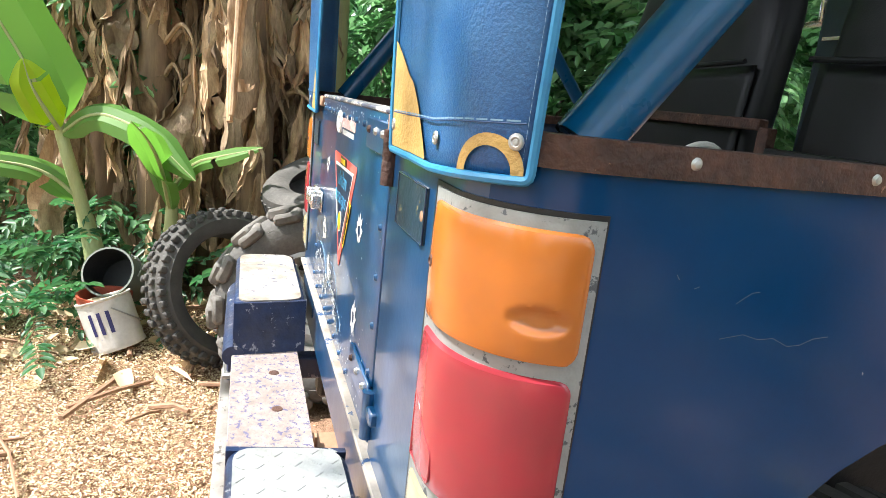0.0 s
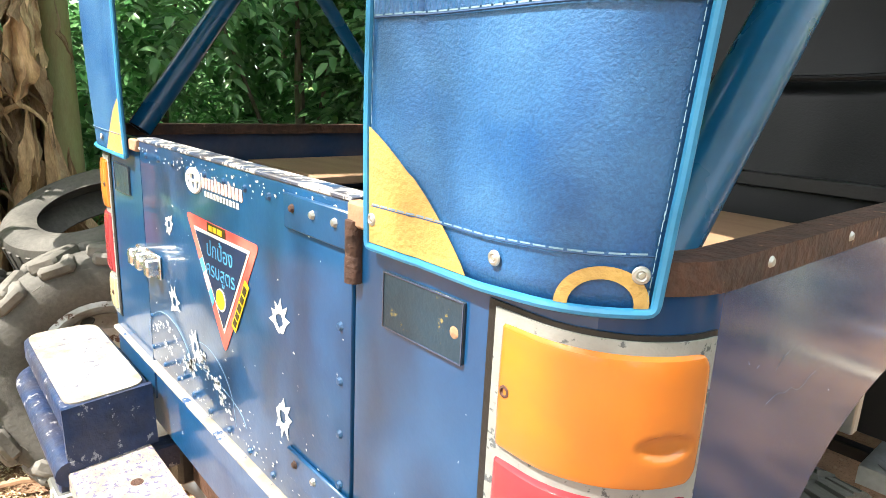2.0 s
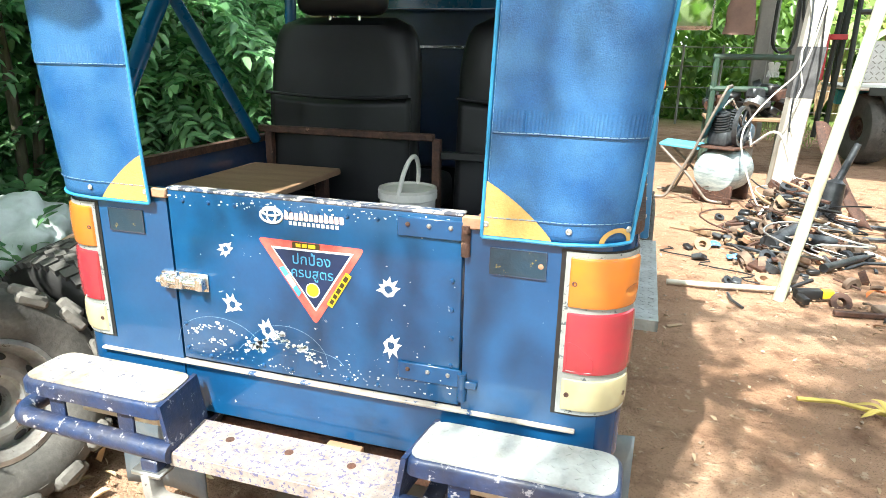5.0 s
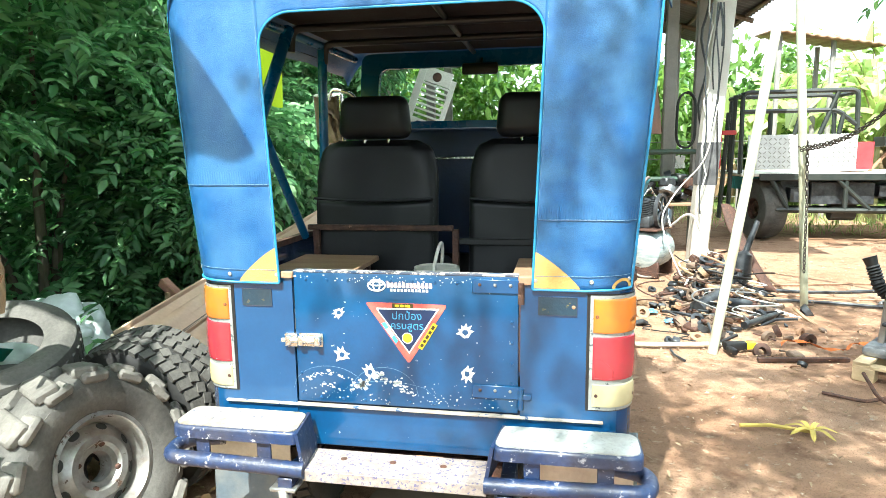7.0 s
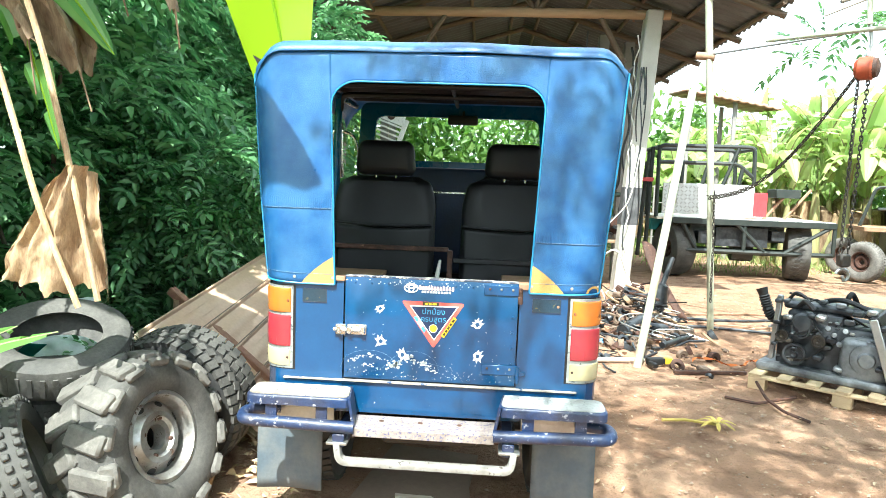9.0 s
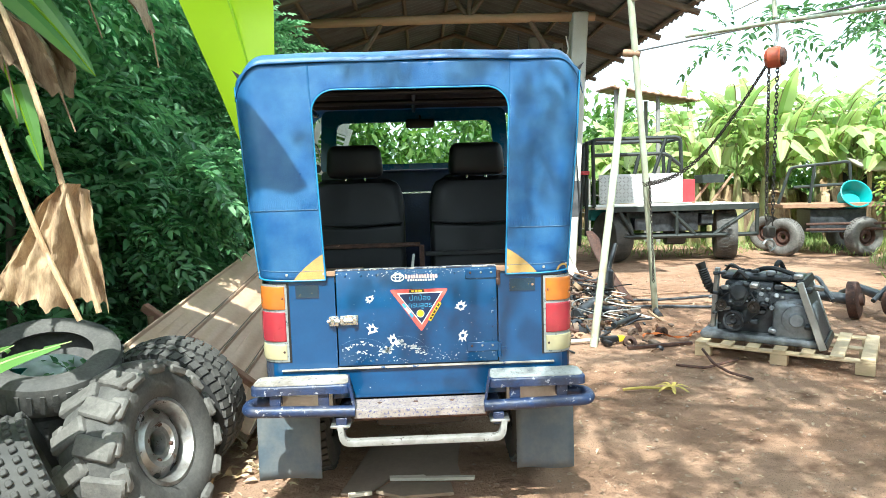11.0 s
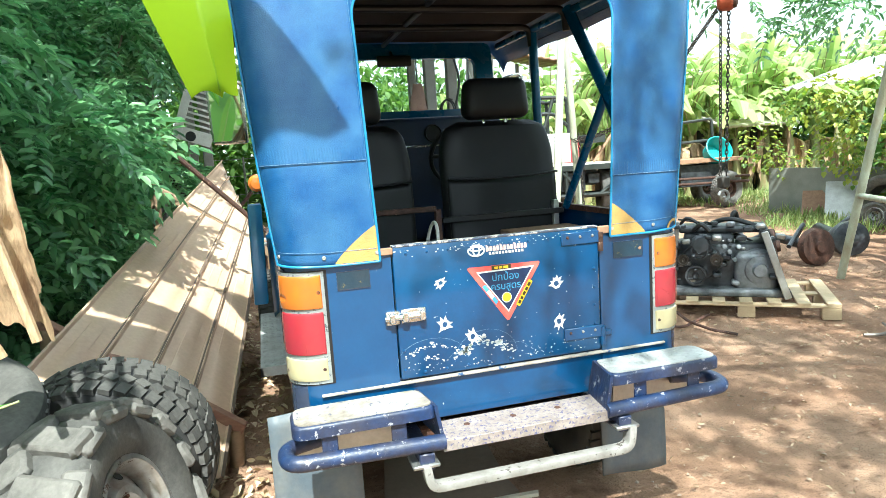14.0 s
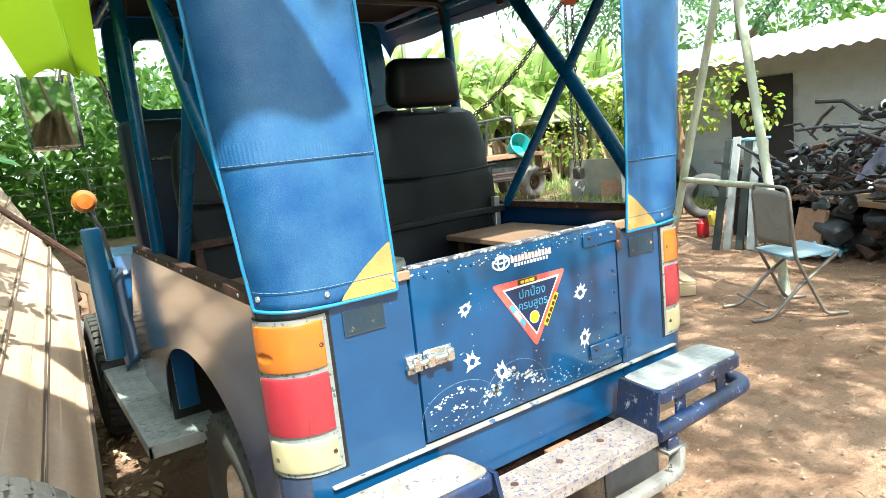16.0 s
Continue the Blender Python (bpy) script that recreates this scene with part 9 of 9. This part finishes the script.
tube(bm, [(2.68 + 0.05 * math.sin(i), 8.85, 4.2 - 0.17 * i) for i in range(18)], 0.02, 6)
solid("cable", bm, BLACK, "dark cable hanging down a post", "cable")
bm = bmesh.new()
tube(bm, [(2.48 + 0.04 * math.sin(i * 1.9), 7.52, 4.1 - 0.2 * i) for i in range(19)], 0.011, 6)
solid("cable", bm, WHITE, "pale cable tied down the column", "cable")
# pale pole, wood blocks and blue wrappers on the sunlit earth
bm = bmesh.new()
tube(bm, [(1.02, 3.40, 0.025), (1.3, 3.415, 0.027), (1.86, 3.50, 0.03)], 0.02, 10)
solid("pole", bm, surface("bleached_pole", (0.62, 0.58, 0.5), 0.7, second=(0.4, 0.34, 0.26), scale=8, stretch=(1, 5, 5)), "pale bleached pole lying on the earth", "pole")
for x, y, l, w, h, rz in ((1.36, 5.02, 0.22, 0.06, 0.05, -50), (1.2, 5.15, 0.2, 0.1, 0.012, -20), (1.47, 5.95, 0.07, 0.05, 0.05, 10), (1.05, 2.62, 0.11, 0.03, 0.01, 35)):
    bm = bmesh.new()
    box(bm, -l / 2, l / 2, -w / 2, w / 2, 0, h, 0.004, pose(x, y, 0.0, 0, 0, rz))
    solid("wood_block", bm, WOOD, "small offcut of weathered wood on the earth", "wood offcut", group="wood offcuts")
WRAP_BLUE = surface("blue_wrapper", (0.03, 0.24, 0.6), 0.35, second=(0.3, 0.45, 0.6), scale=30, amount=0.6)
for x, y, l, w, s_ in ((1.447, 4.6, 0.11, 0.09, 0), (1.585, 4.24, 0.14, 0.1, 4)):
    bm = bmesh.new()
    sheet(bm, lambda u, v: (x + l * (u - 0.5), y + w * (v - 0.5), 0.02 + 0.03 * math.sin(math.pi * u) * math.sin(math.pi * v) + 0.012 * noise.noise((u * 5, v * 5, s_))), 10, 8)
    wr_ = solid("plastic_wrapper", bm, WRAP_BLUE, "crumpled blue plastic wrapper on the earth", "wrapper", group="blue wrappers")
    so_ = wr_.modifiers.new("thick", "SOLIDIFY")
    so_.thickness = 0.003
# sway bar and strap on the earth
bm = bmesh.new()
tube(bm, bend([(2.28, 2.5, 0.014), (2.48, 2.35, 0.02), (2.7, 2.45, 0.03), (2.86, 2.52, 0.04)], 0.05), 0.0125, 8)
tube(bm, bend([(2.62, 2.72, 0.09), (2.58, 2.42, 0.04), (2.6, 2.15, 0.03), (2.72, 2.0, 0.014)], 0.05), 0.0125, 8)
solid("sway_bar", bm, RUST, "bent dark steel bars lying crossed on the earth", "steel bar")
bm = bmesh.new()
sheet(bm, lambda u, v: (2.35 + 0.75 * u, 3.55 + 0.12 * math.sin(u * 9) + 0.03 * v, 0.015 + 0.03 * abs(math.sin(u * 14 + v))), 50, 2)
solid("ratchet_strap", bm, surface("orange_webbing", (0.6, 0.16, 0.03), 0.8, second=(0.45, 0.14, 0.05), scale=30), "orange ratchet strap lying in loops", "strap")
bm = bmesh.new()
box(bm, -0.35, 0.35, -0.02, 0.02, 0, 0.03, 0.004, pose(2.4, 3.2, 0.005, 0, 0, 8))
solid("steel_bar", bm, RUST, "rusty flat steel bar on the earth", "steel bar")
# yellow dried leaf
DRIED = surface("dried_yellow_leaf", (0.5, 0.38, 0.08), 0.7, second=(0.35, 0.24, 0.08), scale=30)
yl = thing("yellow_leaf", "yellow dried leaf cluster on the earth", "leaf", pose(1.97, 1.82, 0.01))
for k in range(7):
    a = k * 0.9
    bm = bmesh.new()
    blade(bm, [(0, 0, 0.01), (0.06 * math.cos(a), 0.06 * math.sin(a), 0.05), (0.15 * math.cos(a), 0.15 * math.sin(a), 0.01)], 0.03, 0, k, 0.1, 8)
    part("leaflet", bm, DRIED, yl)
bm = bmesh.new()
tube(bm, [(0, 0, 0.01), (-0.2, 0.06, 0.01), (-0.38, 0.03, 0.01)], 0.012, 6)
part("stalk", bm, DRIED, yl)

# ---- by the tyres: paint cans, sack, weeds ----
def paint_can(label, m, mat, inside):
    c = thing("paint_can", label, "can", m, "paint cans")
    bm = bmesh.new()
    lathe(bm, [(0.0, 0.003), (0.085, 0.003), (0.088, 0), (0.09, 0.01), (0.088, 0.02), (0.088, 0.19), (0.092, 0.195), (0.092, 0.2), (0.085, 0.2)], 28)
    part("can_body", bm, mat, c)
    bm = bmesh.new()
    lathe(bm, [(0.085, 0.2), (0.078, 0.192), (0.0, 0.19)] if inside is None else [(0.085, 0.2), (0.082, 0.03), (0.0, 0.03)], 28)
    part("lid" if inside is None else "can_inside", bm, surface("stained_lid", (0.6, 0.52, 0.38), 0.6, second=(0.3, 0.2, 0.12), scale=14) if inside is None else inside, c)
    bm = bmesh.new()
    tube(bm, [(0.094 * math.cos(a), 0.094 * math.sin(a), 0.16 - 0.09 * math.sin(a * 1.0)) for a in [math.pi * i / 12 for i in range(13)]], 0.003, 6)
    part("wire_handle", bm, STEEL, c)
    return c


CAN_W = surface("grubby_white_tin", (0.62, 0.6, 0.57), 0.5, second=(0.35, 0.3, 0.27), scale=9, spots=(0.1, 0.1, 0.3), spot_at=0.66, spot_scale=13)
can1 = paint_can("old white paint can with a stained lid", pose(-1.845, -0.70, 0.02, 14, -16, 20) @ Matrix.Diagonal((1.3, 1.3, 1.2, 1)), CAN_W, None)
for k in range(3):
    bm = bmesh.new()
    a0 = -0.9 + k * 0.33
    sheet(bm, lambda u, v: (0.0888 * math.cos(a0 + 0.14 * u), 0.0888 * math.sin(a0 + 0.14 * u), 0.07 + 0.085 * v), 4, 1)
    part("bar", bm, surface("blue_ink", (0.03, 0.03, 0.14), 0.5), can1)
paint_can("dark open paint can lying on its side", pose(-2.2, -0.72, 0.22, 62, 0, 75) @ Matrix.Diagonal((1.3, 1.3, 1.2, 1)), surface("grubby_green_tin", (0.12, 0.15, 0.13), 0.5, second=(0.3, 0.28, 0.25), scale=9), BLACK)
bm = bmesh.new()
lathe(bm, [(0.0, 0), (0.09, 0), (0.12, 0.24), (0.11, 0.24), (0.085, 0.01), (0, 0.01)], 20, pose(-1.95, -0.78, 0))
solid("red_bucket", bm, surface("red_brown_plastic", (0.35, 0.06, 0.03), 0.5), "reddish plastic bucket among weeds", "bucket")


def crumpled(at, size, seed):
    bm = bmesh.new()
    bmesh.ops.create_icosphere(bm, subdivisions=5, radius=1)
    for v in bm.verts:
        p = v.co.copy()
        n_ = 1 + 0.22 * noise.noise(p * 1.6 + Vector((seed, 0, 0))) + 0.26 * abs(noise.noise(p * 2.6 + Vector((0, seed, 0)))) + 0.14 * abs(noise.noise(p * 5))
        v.co = Vector((p.x * size[0] * n_, p.y * size[1] * n_, max(-0.9, p.z) * size[2] * n_))
    bmesh.ops.transform(bm, matrix=Matrix.Translation(at), verts=bm.verts)
    return bm


SACK = surface("white_plastic_sack", (0.66, 0.72, 0.71), 0.4, second=(0.46, 0.52, 0.52), scale=3, bump=0.2, grain=30)
sack = thing("plastic_sack", "crumpled pale plastic sack with green print", "sack")
part("sack_body", crumpled((-2.62, 1.2, 0.43), (0.44, 0.38, 0.34), 3), SACK, sack).data.set_sharp_from_angle(angle=math.pi)
bm = bmesh.new()
sheet(bm, lambda u, v: (-2.7 + 0.13 * u + 0.2 * v, 0.86 - 0.05 * v, 0.48 + 0.16 * v), 4, 4)
part("print_patch", bm, surface("green_print", (0.02, 0.3, 0.26), 0.5), sack)
for k, (x, y) in enumerate(((-2.3, 1.3), (-2.6, 1.0))):
    bm = bmesh.new()
    box(bm, -0.3, 0.3, -0.15, 0.15, 0, 0.16, 0.02, pose(x, y, 0.0, 0, 0, 30 * k))
    solid("concrete_block", bm, GREY_CONC, "grey block under the sack", "block", group="blocks under the sack")
bk = thing("white_bucket", "white plastic bucket with lid and handle in the bed", "bucket", pose(-0.04, 0.80, 0.80))
bm = bmesh.new()
lathe(bm, [(0.0, 0), (0.085, 0), (0.09, 0.02), (0.1, 0.30), (0.106, 0.305), (0.106, 0.33), (0.1, 0.33)], 32)
part("bucket_body", bm, WHITE, bk)
bm = bmesh.new()
lathe(bm, [(0.104, 0.325), (0.104, 0.34), (0.095, 0.342), (0.09, 0.335), (0.0, 0.335)], 32)
part("lid", bm, surface("pale_printed_lid", (0.6, 0.58, 0.52), 0.4, second=(0.35, 0.4, 0.35), scale=15), bk)
bm = bmesh.new()
tube(bm, [(0.02 * math.sin(a), 0.1 * math.cos(a), 0.31 + 0.14 * math.sin(a)) for a in [math.pi * i / 16 for i in range(17)]], 0.008, 8)
part("handle", bm, WHITE, bk)

# ferny weeds by the cans
cs = [(-2.35, -1.15, 0.18), (-2.1, -1.15, 0.13), (-2.5, -1.35, 0.3), (-1.85, -1.1, 0.08), (-2.2, -0.35, 0.25), (-2.6, -1.0, 0.45), (-2.7, -0.7, 0.4)]
p, d = clumps(cs, [(0.25, 0.25, 0.14)] * len(cs), 120)
arr = sprig_leaves(p, d * [1, 1, 0.4], 6, 0.24, 0.07, 0.03)
ob = new("weeds", leaves_mesh("weeds", *arr, LEAF_WEED))
tagged(ob, "ferny green weeds round the paint cans", "weeds", kind="stuff")


# dry leaf litter and wood chips
def litter(name, label, n, area, size, material, z=0.012):
    x0, x1, y0, y1 = area
    p = np.stack([rng.uniform(x0, x1, n), rng.uniform(y0, y1, n), np.full(n, z) + rng.uniform(0, 0.02, n)], 1)
    p[:, :2] += rng.normal(0, 0.16, (n, 2)) * (rng.uniform(0, 1, (n, 1)) < 0.6)
    a = rng.normal(0, 1, (n, 3)) * [1, 1, 0.25]
    L_ = size * rng.uniform(0.4, 1.5, n)
    ob = new(name, leaves_mesh(name, p, a, rng.normal(0, 0.5, (n, 3)) + [0, 0, 1], L_, L_ * rng.uniform(0.15, 0.6, n), material))
    return tagged(ob, label, "litter", kind="stuff")


STRAW = leaf_material("straw_chips", (0.46, 0.34, 0.2), (0.76, 0.64, 0.44), 0.85, 0.1)
LITTER_BROWN = leaf_material("brown_litter", (0.2, 0.13, 0.08), (0.5, 0.38, 0.25), 0.85, 0.05)
litter("leaf_litter", "dry straw and wood chips behind the jeep", 52000, (-2.5, -0.3, -1.5, -0.18), 0.0125, STRAW)
litter("leaf_litter", "larger dry leaves under the banana clump", 130, (-2.8, -1.5, -1.4, -0.4), 0.14, DRY, 0.03)
litter("leaf_litter", "scattered dry leaves over the yard", 3600, (0.8, 6.5, -2.0, 8.0), 0.028, LITTER_BROWN)
litter("leaf_litter", "dry leaves beside the roofing sheets", 700, (-1.25, -0.75, 0.2, 5.0), 0.06, DRY)
for k in range(14):
    a = Vector((rnd.uniform(-2.3, -0.9), rnd.uniform(-1.2, -0.3), 0.03))
    b = a + Vector((rnd.uniform(-0.5, 0.5), rnd.uniform(-0.3, 0.3), 0.02))
    bm = bmesh.new()
    tube(bm, [a, (a + b) / 2 + Vector((0, 0.02, 0.015)), b], rnd.uniform(0.005, 0.012), 6)
    solid("dry_stick", bm, PALE_RUST, "dry stick lying on the litter", "stick", group="dry sticks")

# white grille hung on a post ahead of the jeep
gr = thing("grille_panel", "white slotted jeep grille hung on a post", "grille", pose(-1.50, 7.8, 2.44, 0, 20, 0) @ Matrix.Scale(1.16, 4))
bm = bmesh.new()
for k in range(8):
    z = -0.27 + k * 0.068
    box(bm, -0.16, 0.2, -0.008, 0.008, z - 0.013, z + 0.013, 0.002)
box(bm, -0.26, -0.16, -0.008, 0.008, -0.42, 0.42, 0.004)
box(bm, 0.2, 0.27, -0.008, 0.008, -0.34, 0.34, 0.004)
box(bm, -0.16, 0.2, -0.008, 0.008, 0.23, 0.42, 0.004)
box(bm, -0.16, 0.2, -0.008, 0.008, -0.42, -0.28, 0.004)
part("grille_plate", bm, WHITE, gr)
for z in (0.32, -0.35):
    bm = bmesh.new()
    lathe(bm, [(0.0, 0.003), (0.06, 0.003), (0.062, 0)], 18, aim((0.0 if z > 0 else -0.05, -0.009, z), (0, -1, 0)))
    part("lamp_hole", bm, RUST if z > 0 else BLACK, gr)
bm = bmesh.new()
box(bm, -1.56, -1.43, 7.83, 7.96, -0.05, 3.6, 0.01)
solid("yard_post", bm, GREY_CONC, "grey concrete post that holds the grille", "post")
bm = bmesh.new()
tube(bm, [(-1.45, 3.55, 1.72), (-0.62, 3.75, 0.83)], 0.022, 8)
solid("steel_pipe", bm, RUST, "dark steel pipe lying across the roofing sheets", "pipe")

# parts and poles lying in the shade ahead of the roofing sheets
pile = thing("parts_pile", "dark pile of rusty car parts in the shade", "scrap heap")
rp = random.Random(77)
for k in range(110):
    bm = bmesh.new()
    x, y = rp.uniform(-2.1, -0.75), rp.uniform(5.9, 9.2)
    z, s = rp.uniform(0.02, 0.38), rp.uniform(0.04, 0.16)
    m_ = pose(x, y, z, rp.uniform(-30, 30), rp.uniform(-30, 30), rp.uniform(0, 180))
    if k % 3 == 0:
        tube(bm, [m_ @ Vector((-s * 4, 0, 0)), m_ @ Vector((0, s * 0.5, s * 0.5)), m_ @ Vector((s * 4, 0, 0))], s * 0.2, 7)
    elif k % 3 == 1:
        box(bm, -s, s, -s * 0.7, s * 0.7, -s * 0.4, s * 0.5, s * 0.15, m_)
    else:
        lathe(bm, [(s * 0.5, -s * 0.4), (s, -s * 0.4), (s * 1.1, s * 0.4), (s * 0.5, s * 0.4)], 12, m_ @ pose(0, 0, 0, rp.uniform(0, 90), 0, 0), closed=True)
    part("scrap_piece", bm, rp.choice((GREASE, RUST, RUST, BLACK, PALE_RUST, STEEL, RED_P if k % 5 == 0 else RUST)), pile)
for k, (a, b, r) in enumerate([((-1.9, 5.9, 1.7), (-0.95, 6.6, 0.05), 0.035), ((-1.6, 7.4, 1.5), (-0.75, 7.7, 0.05), 0.03), ((-2.2, 6.6, 2.2), (-1.5, 7.2, 0.02), 0.04), ((-0.95, 8.6, 1.2), (-2.0, 8.2, 0.1), 0.03)]):
    bm = bmesh.new()
    tube(bm, [a, Vector(a).lerp(Vector(b), 0.5) + Vector((0, 0.03, -0.03)), b], r, 8)
    solid("leaning_pole", bm, RUST if k % 2 else BLACK, "dark steel pole leaning among scrap parts", "pole", group="poles in the scrap")

# stones and crumbs of earth over the yard
n_s = 5000
base_ = np.stack([rng.uniform(-1.2, 6.5, n_s), rng.uniform(-2.5, 8.0, n_s), np.zeros(n_s)], 1)
rad_ = 0.004 + 0.012 * rng.uniform(0, 1, n_s) ** 3
octa = np.array([(1, 0, 0), (0, 1, 0), (-1, 0, 0), (0, -1, 0), (0, 0, 0.7), (0, 0, -0.7)], float)
vs_ = base_[:, None, :] + octa[None] * (rad_[:, None, None] * rng.uniform(0.6, 1.3, (n_s, 6, 1)))
tri_ = np.array([(0, 1, 4), (1, 2, 4), (2, 3, 4), (3, 0, 4)])
fs_ = (np.arange(n_s)[:, None, None] * 6 + tri_[None]).reshape(-1, 3)
ob = new("pebbles", joined("pebbles", vs_.reshape(-1, 3).tolist(), fs_.tolist(), surface("earth_crumbs", (0.3, 0.21, 0.15), 0.95, second=(0.42, 0.34, 0.27), scale=3)))
tagged(ob, "small stones and crumbs of earth on the yard", "pebbles", kind="stuff")
